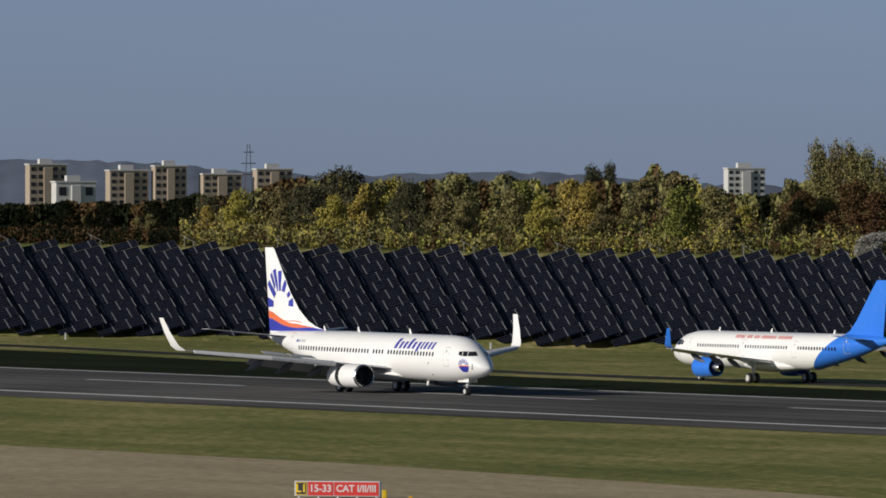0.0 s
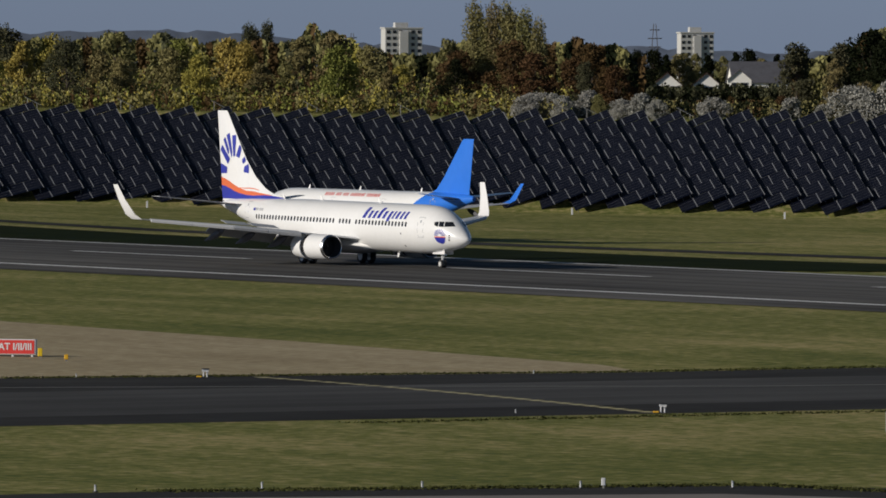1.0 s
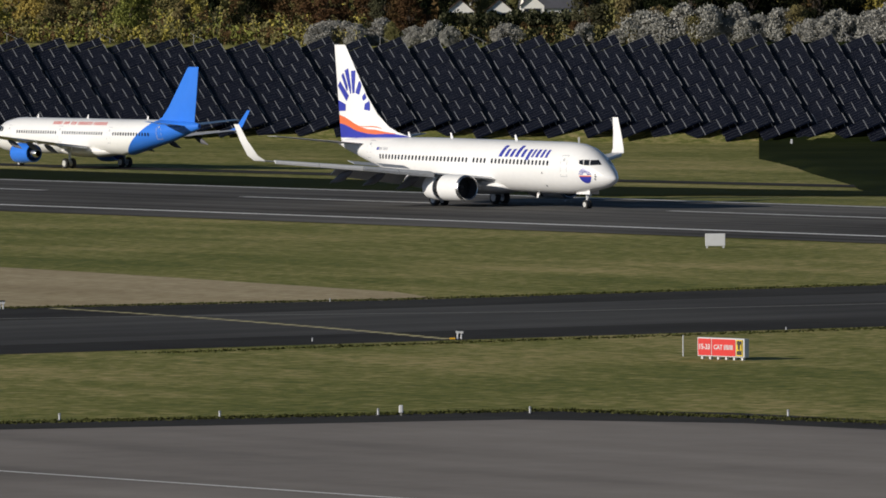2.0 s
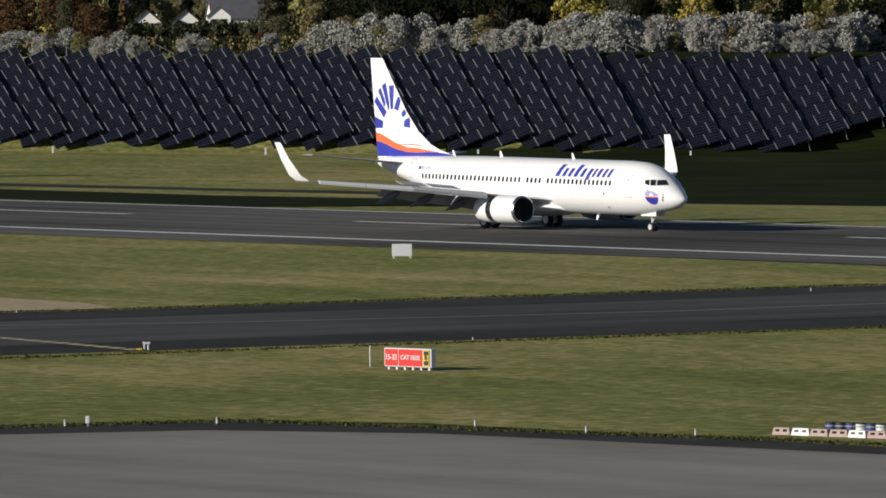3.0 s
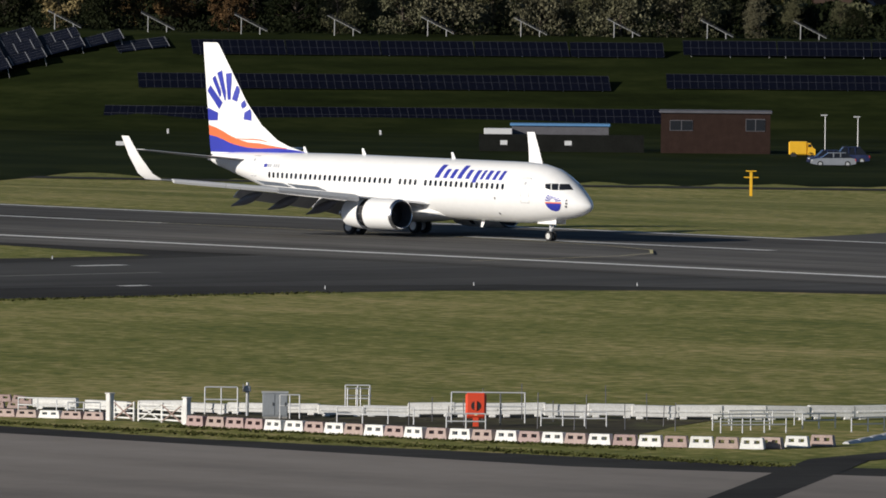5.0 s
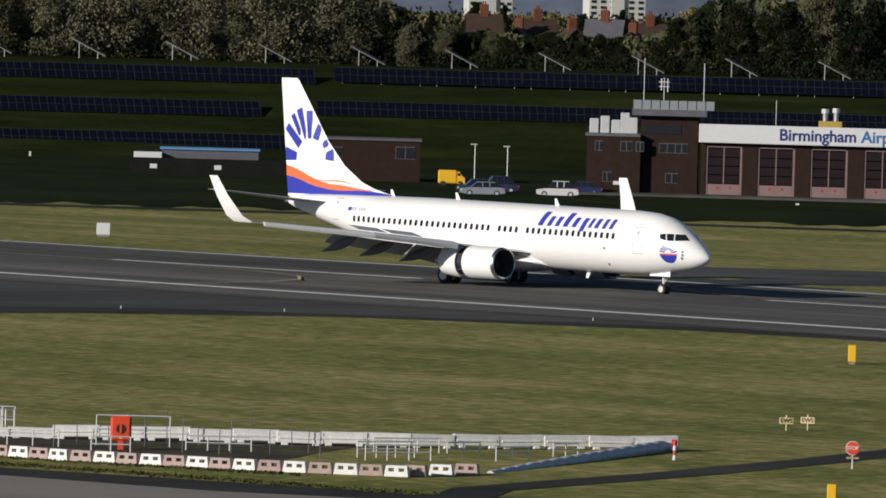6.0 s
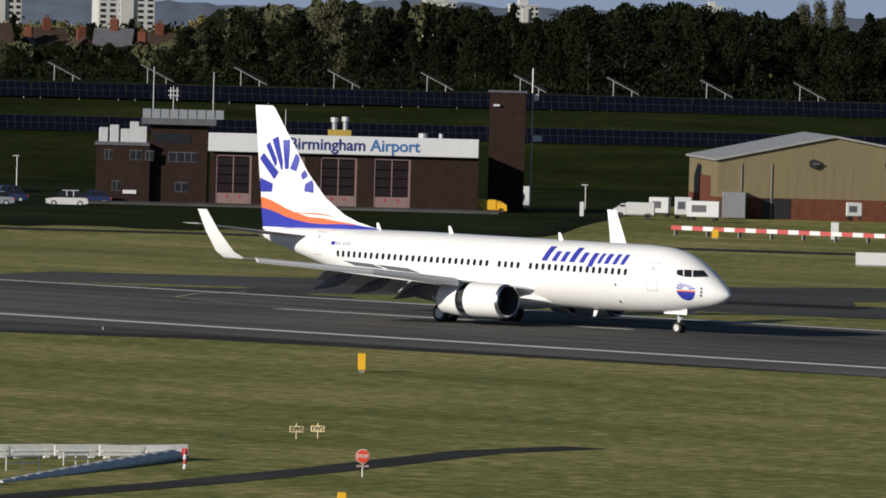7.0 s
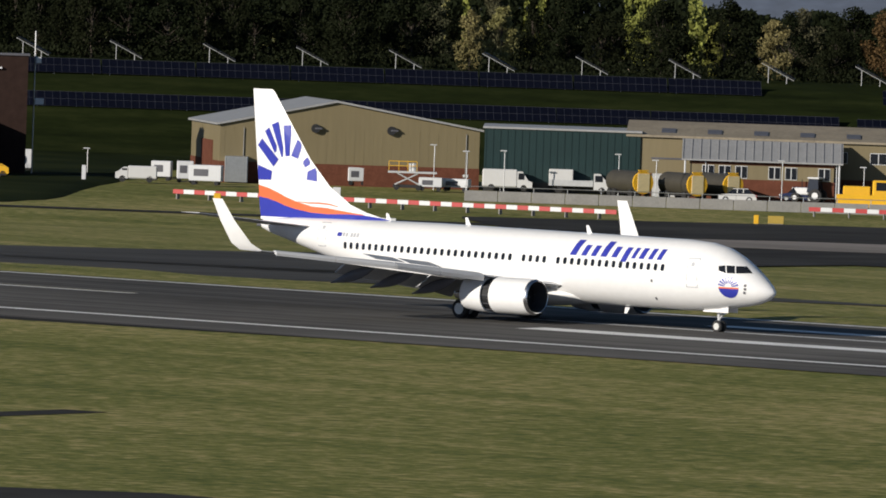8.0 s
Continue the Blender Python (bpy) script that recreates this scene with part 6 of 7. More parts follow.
# ---- vehicles ----
def car(b, r, paint, label, turn=0.0, l=4.4, h=1.5, hatch=True):
    top = thing("car", label, "car", facing(b, r, LOW + 0.13, turn), "parked cars")
    w = 1.8
    low = [(-l / 2, 0.35), (-l / 2 + 0.05, 0.8), (-l * 0.26, 0.95), (l * 0.4, 0.98), (l / 2, 0.85), (l / 2, 0.35), (l * 0.36, 0.22), (-l * 0.38, 0.22)]
    part("body", loft(bmesh.new(), [[(x, y, z) for x, z in low] for y in (-w / 2, w / 2)]), M[paint], top, smooth=True)
    cab = [(-l * 0.28, 0.95), (-l * 0.12, h), (l * 0.28, h), (l * 0.44, 0.97)]
    part("cabin", loft(bmesh.new(), [[(x, y * (0.95 if z < 1 else 0.78), z) for x, z in cab] for y in (-w / 2, w / 2)]), M["glass"], top)
    part("roof", boxes((-l * 0.12, l * 0.28, -w * 0.4, w * 0.4, h - 0.02, h + 0.05), bevel=0.02), M[paint], top)
    for x in (-l * 0.02, l * 0.14):
        part("pillar", boxes((x, x + 0.1, -w / 2 * 0.92, -w / 2 * 0.84, 0.95, h)), M[paint], top)
    for x in (-l * 0.31, l * 0.31):
        for s in (-1, 1):
            wh = part("wheel", rods(0.33, ((x, s * 0.72, 0.33), (x, s * 0.92, 0.33)), n=16), M["tyre"], top)
            part("rim", rods(0.2, ((x, s * 0.925, 0.33), (x, s * 0.94, 0.33)), n=10), M["pale_steel"], wh)
    part("headlight", boxes((-l / 2 - 0.02, -l / 2 + 0.12, -w / 2 - 0.01, -w / 2 + 0.35, 0.62, 0.78)), M["fascia"], top)
    part("tail_light", boxes((l / 2 - 0.1, l / 2 + 0.02, -w / 2 - 0.01, -w / 2 + 0.25, 0.65, 0.9)), M["red"], top)


car(44.43, 1018, "van_white", "white sport utility car parked beside the station", 0, 4.6, 1.72)
car(43.97, 1014, "car_silver", "silver estate car parked below the bank", 6, 4.8, 1.5)
car(43.93, 1022, "car_dark", "dark blue hatchback parked below the bank", 8, 4.2, 1.6)
car(44.06, 1030, "car_dark", "dark blue people carrier parked below the bank", 8, 4.6, 1.8)
car(44.58, 1028, "car_dark", "dark saloon car parked beside the station", 0, 4.4, 1.5)
car(50.42, 1052, "car_silver", "silver van-like car beside the green shed", 0, 4.3, 1.7)
car(50.9, 1058, "yellow", "car in yellow and green livery beside the trucks", 0, 4.4, 1.6)
car(51.58, 1031, "van_white", "white car parked before the annexe", 0, 4.2, 1.5)
car(51.95, 1045, "car_dark", "dark car parked before the annexe", 0, 4.2, 1.6)


def van(b, r, label, turn=0.0, l=5.6, h=2.4, flat=False, paint="van_white", flip=1):
    top = thing("van", label, "van", facing(b, r, LOW + 0.13, turn) @ Matrix.Diagonal((flip, 1, 1, 1)), "parked vans")
    w = 2.0
    nose = [(l * 0.2, 0.4), (l * 0.2, h * 0.92), (l * 0.3, h * 0.92), (l * 0.42, 1.2), (l / 2, 1.05), (l / 2, 0.4)]
    part("cab", loft(bmesh.new(), [[(x, y, z) for x, z in nose] for y in (-w / 2, w / 2)]), M[paint], top)
    part("side_window", boxes((l * 0.22, l * 0.34, -w / 2 - 0.02, -w / 2 + 0.02, 1.3, h * 0.84)), M["glass"], top)
    if flat:
        part("bed", boxes((-l / 2, l * 0.19, -w / 2, w / 2, 0.75, 0.95), (-l / 2, l * 0.19, -w / 2, -w / 2 + 0.05, 0.95, 1.4), (-l / 2, l * 0.19, w / 2 - 0.05, w / 2, 0.95, 1.4)), M["pale_steel"], top, "pale dropside bed")
        part("load_box", boxes((-l / 2, -l * 0.12, -w / 2 + 0.1, w / 2 - 0.1, 0.96, 2.6), bevel=0.08), M[paint], top)
    else:
        part("body", boxes((-l / 2, l * 0.2, -w / 2, w / 2, 0.4, h), bevel=0.12), M[paint], top)
    for x in (-l * 0.32, l * 0.33):
        for s in (-1, 1):
            part("wheel", rods(0.36, ((x, s * 0.75, 0.36), (x, s * 1.0, 0.36)), n=14), M["tyre"], top)


van(50.17, 1049, "white panel van parked beside the green shed")
van(50.24, 1056, "white box-backed van beside the green shed", l=4.8)
van(50.62, 1050, "white dropside truck with a box on its bed", l=7.2, flat=True)
van(47.9, 1030, "white pickup parked at the compound edge", l=4.6, h=1.8, flip=-1)
van(43.78, 1052, "yellow utility trailer beside dark cars", l=3.0, h=1.9, paint="yellow")
van(47.02, 1033, "yellow low truck beside the drill tower", l=3.6, h=1.6, paint="yellow")
van(51.28, 1056, "white cab truck behind the tankers", l=6.0, h=2.6)


def tanker(b, r, label, turn=28):
    top = thing("tank_trailer", label, "tank trailer", facing(b, r, LOW + 0.13, turn), "tank trailers")
    part("tank", rods(1.25, ((0, 0, 1.75), (0, 6.5, 1.75)), n=20), M["tank_dark"], top, smooth=True)
    part("end_cap", rods(1.27, ((0, -0.12, 1.75), (0, 0.1, 1.75)), n=20), M["yellow"], top, "yellow tank end")
    part("end_panel", boxes((-0.75, 0.75, -0.18, -0.12, 0.75, 2.75), bevel=0.03), M["tank_end"], top, "pale end panel")
    part("chassis", boxes((-0.9, 0.9, 0, 6.8, 0.45, 0.65)), M["black"], top)
    part("lamp_bar", boxes((-0.6, 0.6, -0.1, 0.1, 3.0, 3.15)), M["yellow"], top)
    for y in (0.9, 4.8, 5.9):
        for s in (-1, 1):
            part("wheel", rods(0.48, ((s * 0.85, y, 0.48), (s * 1.15, y, 0.48)), n=14), M["tyre"], top)


tanker(51.0, 1034, "dark tank trailer with a yellow end, before the depot")
tanker(51.33, 1032, "dark tank trailer with a yellow end, beside another", 30)
tanker(51.55, 1036, "dark tank trailer with a yellow end, before the annexe", 30)


def tractor(b, r, paint, label, turn=0.0):
    top = thing("tractor", label, "tractor", facing(b, r, LOW + 0.13, turn), "works vehicles")
    part("bonnet", boxes((0.2, 2.2, -0.4, 0.4, 0.8, 1.6), bevel=0.1), M[paint], top)
    part("cab", loft(bmesh.new(), [[(-1.1, -0.75, 1.1), (0.3, -0.75, 1.1), (0.3, 0.75, 1.1), (-1.1, 0.75, 1.1)], [(-1.0, -0.65, 2.6), (0.1, -0.65, 2.6), (0.1, 0.65, 2.6), (-1.0, 0.65, 2.6)]]), M["glass"], top)
    part("cab_roof", boxes((-1.15, 0.25, -0.75, 0.75, 2.6, 2.8), bevel=0.06), M[paint], top)
    for x, rr in ((-0.8, 0.75), (1.6, 0.5)):
        for s in (-1, 1):
            wh = part("wheel", rods(rr, ((x, s * 0.6, rr), (x, s * 1.0, rr)), n=18), M["tyre"], top)
            part("rim", rods(rr * 0.5, ((x, s * 1.01, rr), (x, s * 1.03, rr)), n=10), M["fascia"], wh)
    part("exhaust", rods(0.05, ((1.0, 0.3, 1.6), (1.0, 0.3, 2.5))), M["black"], top)


tractor(51.74, 1048, "yellow", "yellow-topped tractor parked before the annexe")
tractor(52.03, 1044, "fascia", "white tractor parked before the depot", 160)
tractor(52.18, 1046, "car_dark", "dark tractor parked before the depot")
tractor(52.62, 1046, "yellow", "yellow tractor parked before the depot", 180)


def plough(b, r, label):
    top = thing("snow_plough", label, "snow plough", facing(b, r, LOW + 0.13), "works vehicles")
    part("chassis", boxes((-3.5, 3.5, -1, 1, 0.6, 1.0)), M["black"], top)
    part("cab", boxes((-0.3, 1.8, -1.1, 1.1, 1.0, 3.1), bevel=0.15), M["yellow"], top)
    part("side_window", boxes((0.1, 1.4, -1.13, -1.09, 2.0, 2.9)), M["glass"], top)
    part("hopper", boxes((-3.5, -0.5, -1.1, 1.1, 1.0, 2.4), bevel=0.1), M["yellow"], top)
    part("blade", loft(bmesh.new(), [[(x, -2.0, 0.15), (x, -1.7, 0.7), (x, -1.75, 1.5), (x, -1.85, 1.5), (x, -1.8, 0.7), (x, -2.1, 0.15)] for x in (-4.2, 4.2)]), M["yellow"], top, "long yellow plough blade")
    for x in (-2.3, 1.2):
        for s in (-1, 1):
            part("wheel", rods(0.52, ((x, s * 0.8, 0.52), (x, s * 1.1, 0.52)), n=14), M["tyre"], top)


plough(52.42, 1024, "yellow snow plough with a wide blade")
plough(52.9, 1030, "yellow snow plough with a wide blade")


def cart(b, r, w, h, label, material="fascia"):
    top = thing("equipment_cart", label, "ground equipment", facing(b, r, LOW + 0.13, random.uniform(-15, 15)), "ground equipment")
    part("housing", boxes((-w / 2, w / 2, 0, 1.6, 0.45, h), bevel=0.06), M[material], top)
    part("louvre", boxes((-w * 0.35, w * 0.1, -0.03, 0.0, h * 0.45, h * 0.8)), M["fairing"], top)
    part("drawbar", rods(0.05, ((-w / 2, 0.8, 0.4), (-w / 2 - 1.0, 0.8, 0.3))), M["black"], top)
    for x in (-w * 0.35, w * 0.35):
        for y in (0.1, 1.5):
            part("wheel", rods(0.24, ((x, y - 0.1, 0.24), (x, y + 0.1, 0.24)), n=12), M["tyre"], top)


for b, r, w, h in ((48.32, 1026, 3.6, 2.2), (48.2, 1034, 1.8, 2.4), (48.05, 1040, 2.2, 2.2), (49.25, 1050, 2.0, 2.0), (49.36, 1052, 2.2, 2.1), (49.7, 1034, 2.6, 1.5), (49.85, 1036, 3.0, 1.4), (48.9, 1050, 1.8, 2.0), (47.18, 1060, 3.0, 2.6)):
    cart(b, r, w, h, "pale ground power cart on small wheels")
t = thing("container", "pale steel storage container beside the hangar", "container", facing(48.51, 1046, LOW))
part("body", boxes((-1.3, 1.3, 0, 5, 0.1, 3.0), bevel=0.05), M["steel"], t)
for k in range(9):
    part("rib", boxes((-1.25 + k * 0.29, -1.13 + k * 0.29, -0.05, 0.0, 0.2, 2.9)), M["steel"], t)
t = thing("scissor_lift", "pale scissor lift platform with raised cage", "lift", facing(49.56, 1034, LOW + 0.13))
part("base", boxes((-1.6, 1.6, 0, 1.6, 0.3, 0.6)), M["black"], t)
part("scissor", rods(0.08, ((-1.4, 0, 0.6), (1.2, 0, 1.9)), ((1.4, 0, 0.6), (-1.2, 0, 1.9)), ((-1.4, 1.5, 0.6), (1.2, 1.5, 1.9)), ((1.4, 1.5, 0.6), (-1.2, 1.5, 1.9))), M["pale_steel"], t)
part("platform", boxes((-2.2, 3.2, -0.2, 1.8, 1.9, 2.1)), M["pale_steel"], t)
part("cage", rods(0.04, *[((x, -0.2, 2.1), (x, -0.2, 3.2)) for x in (-2.1, -1, 0, 1)], ((-2.1, -0.2, 3.2), (1, -0.2, 3.2)), ((-2.1, -0.2, 2.7), (1, -0.2, 2.7))), M["yellow"], t)
part("drum", rods(0.5, ((0.6, 0.6, 2.1), (0.6, 0.6, 3.0)), n=12), M["pale_steel"], t)
for x in (-1.2, 1.2):
    part("wheel", rods(0.3, ((x, -0.1, 0.3), (x, 0.1, 0.3)), n=12), M["tyre"], t)

# low walls and striped barriers along the compound
t = thing("compound_wall", "low pale concrete wall with a top rail", "wall", facing(51.4, 1000, LOW))
for k in range(16):
    x = -26 + k * 3.6
    part("wall_section", boxes((x, x + 3.55, 0.0 + 0.03 * (k % 2), 0.3, 0, 1.15), bevel=0.04), M["concrete"], t)
    part("rail_post", rods(0.04, ((x + 0.2, 0.15, 1.15), (x + 0.2, 0.15, 1.6)), n=5), M["steel"], t)
part("top_rail", rods(0.04, ((-26, 0.15, 1.6), (31.6, 0.15, 1.6)), n=5), M["steel"], t)


def striped(b0, r0, b1, r1, label):
    a, c = pol(b0, r0, LOW), pol(b1, r1, LOW)
    d = c - a
    n = int(d.length / 1.25)
    m = Matrix.Translation(a) @ pose(0, 0, 0, 0, 0, math.degrees(math.atan2(d.y, d.x)))
    top = thing("striped_barrier", label, "barrier", m)
    for k in range(n):
        part("stripe", boxes((k * 1.25, k * 1.25 + 1.25, -0.06, 0.06, 0.55, 1.0), bevel=0.015), M["red"] if k % 2 == 0 else M["fascia"], top)
        if k % 3 == 0:
            part("foot", boxes((k * 1.25 + 0.5, k * 1.25 + 0.62, -0.3, 0.3, 0, 0.56)), M["concrete"], top)


striped(48.13, 968, 50.85, 944, "long red and white striped barrier on feet")
striped(52.02, 985, 53.6, 980, "red and white striped barrier on feet")
# small things on the far grass
def marker(b, r, w, h, material, label, name="marker_box", z=None, d=0.5):
    p = pol(b, r)
    top = thing(name, label, "marker", facing(b, r, height(p.x, p.y)))
    part("body", boxes((-w / 2, w / 2, 0, d, 0.12, h), bevel=0.03), M[material], top)
    part("foot", boxes((-w / 2 + 0.05, w / 2 - 0.05, 0.05, d - 0.05, 0, 0.13)), M["concrete"], top)


marker(41.66, 689, 1.0, 1.0, "fascia", "white equipment box on the grass")
marker(39.61, 1076, 1.0, 0.8, "fascia", "small white box on the far grass")
marker(48.4, 956, 0.7, 1.0, "yellow", "yellow hydrant post on the grass")
marker(51.7, 943, 0.5, 1.0, "yellow", "yellow hydrant post beside the taxiway")
marker(51.82, 946, 1.6, 0.9, "yellow_dull", "brown and yellow drum on its side")
marker(49.38, 872, 3.6, 1.3, "fascia", "white board on the grass")
marker(49.13, 962, 0.8, 1.9, "fascia", "white post box before the barrier")
marker(47.58, 1026, 0.45, 1.9, "fascia", "white upright sign beside the forecourt")
marker(45.9, 1005, 0.4, 0.5, "fascia", "small white light box before the station")
marker(47.1, 1000, 0.7, 0.3, "yellow", "low yellow marker on the forecourt")
t = thing("dish_sign", "round white disc on a post", "sign", facing(47.19, 1050, LOW))
part("disc", rods(0.75, ((0, -0.1, 1.7), (0, 0, 1.7)), n=20), M["fascia"], t)
part("post", rods(0.07, ((0, 0, 0), (0, 0, 2.4)), n=6), M["steel"], t)
t = thing("wind_mast", "yellow instrument mast with short arms", "mast", facing(43.47, 899, LOW))
part("pole", boxes((-0.14, 0.14, -0.14, 0.14, 0, 2.3), bevel=0.02), M["yellow"], t)
part("arm", rods(0.06, ((-0.7, 0, 1.8), (0.7, 0, 1.8)), ((-0.5, 0, 2.4), (0.5, 0, 2.4))), M["yellow"], t)
for b, r, h in ((43.92, 1048, 5), (44.12, 1040, 5), (49.92, 1034, 4.6), (50.15, 1044, 4.6), (50.85, 1046, 4.6), (51.08, 1030, 4.4), (51.85, 1030, 4.8), (52.35, 1030, 4.4), (49.72, 1044, 5), (47.6, 1060, 3)):
    t = thing("lamp_post", "grey lamp post with a small head", "lamp post", facing(b, r, LOW), "lamp posts")
    part("pole", rods(0.06, ((0, 0, 0), (0, 0, h)), n=6), M["steel"], t)
    part("head", boxes((-0.5, 0.25, -0.12, 0.12, h, h + 0.14), bevel=0.03), M["pale_steel"], t)
for k in range(12):
    b = 28.2 + k * 1.3
    r = lerp_rows(FOOT, b)[1] - 22
    p = pol(b, r)
    t = thing("field_post", "small white marker post on the far grass", "marker", facing(b, r, height(p.x, p.y)), "field posts")
    part("post", boxes((-0.12, 0.12, -0.12, 0.12, 0, 0.9), bevel=0.02), M["fascia"], t)


# ---- near side: signs, lights and the fenced works ----
M["sign_red"] = mat("sign_red", (0.58, 0.03, 0.025), 0.45, var=0.06)
M["sign_yellow"] = mat("sign_yellow", (0.80, 0.55, 0.02), 0.45)
M["barrier_red"] = mat("sun_faded_red_plastic", (0.31, 0.225, 0.205), 0.6, var=0.3, scale=2, spread=0.15)
M["barrier_white"] = mat("white_plastic_barrier", (0.64, 0.64, 0.625), 0.55, var=0.2, scale=2)
M["tube"] = mat("grey_white_dam_fabric", (0.5, 0.51, 0.535), 0.6, var=0.15, scale=3)
M["orange_red"] = mat("orange_red_plastic", (0.62, 0.065, 0.025), 0.4, var=0.08, scale=2)


def mandatory_sign(m, cells, label, legs):
    """A long sign board on short legs. cells: text, width, board and ink."""
    total = sum(c[1] for c in cells)
    top = thing("holding_sign", label, "airfield sign", m)
    part("case", boxes((-total / 2 - 0.05, total / 2 + 0.05, 0.0, 0.32, 0.14, 1.06), bevel=0.02), M["fascia"], top)
    x = -total / 2
    for text, w, board, ink, size in cells:
        c = part("face", boxes((x + 0.03, x + w - 0.03, -0.025, -0.002, 0.19, 1.01)), M[board], top, "")
        words(text, size, M[ink], c, pose(x + w / 2, -0.03, 0.6), "sign_lettering")
        if board == "black":
            part("border", boxes((x + 0.05, x + 0.09, -0.035, -0.026, 0.21, 0.99), (x + w - 0.09, x + w - 0.05, -0.035, -0.026, 0.21, 0.99), (x + 0.09, x + w - 0.09, -0.035, -0.026, 0.95, 0.99), (x + 0.09, x + w - 0.09, -0.035, -0.026, 0.21, 0.25)), M["sign_yellow"], c)
        x += w
    for k in range(legs):
        x = -total / 2 + 0.2 + (total - 0.4) * k / (legs - 1)
        part("leg", boxes((x - 0.06, x + 0.06, 0.08, 0.24, 0, 0.15)), M["fascia"], top)
    return top


mandatory_sign(facing(29.86, 563, 0, -16), [("L1", 0.78, "black", "sign_yellow", 0.68), ("15-33", 1.62, "sign_red", "fascia", 0.6), ("CAT I/II/III", 2.85, "sign_red", "fascia", 0.58)], "red holding sign lettered 15-33 with a black L1 panel", 5)
# the second sign is turned, so that its end shows
mandatory_sign(facing(35.56, 459, 0, -47), [("15-33", 0.98, "sign_red", "fascia", 0.36), ("CAT I/II/III", 1.75, "sign_red", "fascia", 0.32), ("L1", 0.55, "black", "sign_yellow", 0.4)], "red holding sign on white legs with a black L1 end panel", 6)


def blank_board(b, r, w, h):
    top = thing("sign_back", "white back of a runway sign on short legs", "airfield sign", facing(b, r))
    part("case", boxes((-w / 2, w / 2, 0, 0.3, 0.14, h), bevel=0.02), M["fascia"], top)
    for x in (-w / 2 + 0.12, w / 2 - 0.12):
        part("leg", boxes((x - 0.06, x + 0.06, 0.05, 0.2, 0, 0.15)), M["fascia"], top)


blank_board(35.53, 632, 1.35, 0.98)
marker(30.15, 560, 0.28, 0.62, "sign_yellow", "yellow guard light box beside the sign", "guard_light", d=0.3)
marker(30.31, 555, 0.24, 0.42, "yellow", "small yellow light housing in dry grass", "guard_light", d=0.24)
marker(46.26, 489, 0.42, 1.0, "yellow", "yellow distance marker box with a dark side", "marker_box", d=0.9)
marker(46.16, 357, 0.36, 0.8, "yellow", "yellow marker box in the grass", "marker_box", d=0.4)
marker(33.6, 405, 0.18, 0.46, "fascia", "white square marker post at the apron edge", "marker_post", d=0.2)


def twin_light(b, r):
    top = thing("runway_guard_light", "pair of shaded white guard lights on a stem", "airfield light", facing(b, r) @ Matrix.Scale(0.75, 4))
    part("base", boxes((-0.55, -0.15, -0.2, 0.2, 0, 0.12), bevel=0.02), M["yellow"], top)
    for x in (0.0, 0.26):
        part("stem", rods(0.06, ((x, 0, 0), (x, 0, 0.42)), n=8), M["fascia"], top)
        part("lamp_head", rods(0.14, ((x, -0.14, 0.52), (x, 0.14, 0.52)), n=10), M["fascia"], top)
        part("visor", boxes((x - 0.16, x + 0.16, -0.24, 0.05, 0.62, 0.68), bevel=0.01), M["black"], top)


twin_light(31.15, 531)
twin_light(33.95, 485)

edge_light_rows = [(30.49, 400), (31.51, 403), (32.49, 404), (33.46, 405), (34.39, 406), (35.97, 402), (36.65, 396), (37.32, 393), (30.37, 530), (33.17, 538), (33.06, 483), (35.96, 493), (38.76, 509), (38.03, 564), (39.2, 576),
                   (40.87, 531), (41.78, 538), (42.78, 540), (44.67, 539), (29.3, 398)]
for b, r in edge_light_rows:
    top = thing("edge_light", "small pale edge light on a stem", "airfield light", facing(b, r) @ Matrix.Scale(1.0 if r < 470 else 0.7, 4), "edge lights")
    part("base", rods(0.12, ((0, 0, 0), (0, 0, 0.05)), n=10), M["black"], top)
    part("stem", rods(0.045, ((0, 0, 0.05), (0, 0, 0.24)), n=8), M["pale_steel"], top)
    part("lens", rods(0.055, ((0, 0, 0.24), (0, 0, 0.33)), n=10), M["steel"], top)
for b, r in ((35.33, 463),):
    top = thing("stake", "thin white stake beside the sign", "post", facing(b, r))
    part("post", rods(0.035, ((0, 0, 0), (0, 0, 1.05)), n=6), M["fascia"], top)


def stop_sign():
    top = thing("stop_sign", "red octagonal stop sign on a low post", "sign", facing(46.28, 384))
    bm = bmesh.new()
    rod(bm, (0, -0.02, 0.86), (0, 0.02, 0.86), 0.31, 8)
    bmesh.ops.rotate(bm, cent=(0, 0, 0.86), matrix=Matrix.Rotation(radians(22.5), 3, "Y"), verts=bm.verts)
    part("rim", bm, M["fascia"], top)
    bm = bmesh.new()
    rod(bm, (0, -0.04, 0.86), (0, -0.021, 0.86), 0.285, 8)
    bmesh.ops.rotate(bm, cent=(0, 0, 0.86), matrix=Matrix.Rotation(radians(22.5), 3, "Y"), verts=bm.verts)
    f = part("face", bm, M["orange_red"], top, "red octagon")
    words("STOP", 0.2, M["fascia"], f, pose(0, -0.045, 0.86), "sign_lettering")
    part("plate", boxes((-0.26, 0.26, -0.03, 0.0, 0.42, 0.5)), M["barrier_red"], top)
    part("post", rods(0.035, ((0, 0.03, 0), (0, 0.03, 0.8)), n=6), M["fascia"], top)


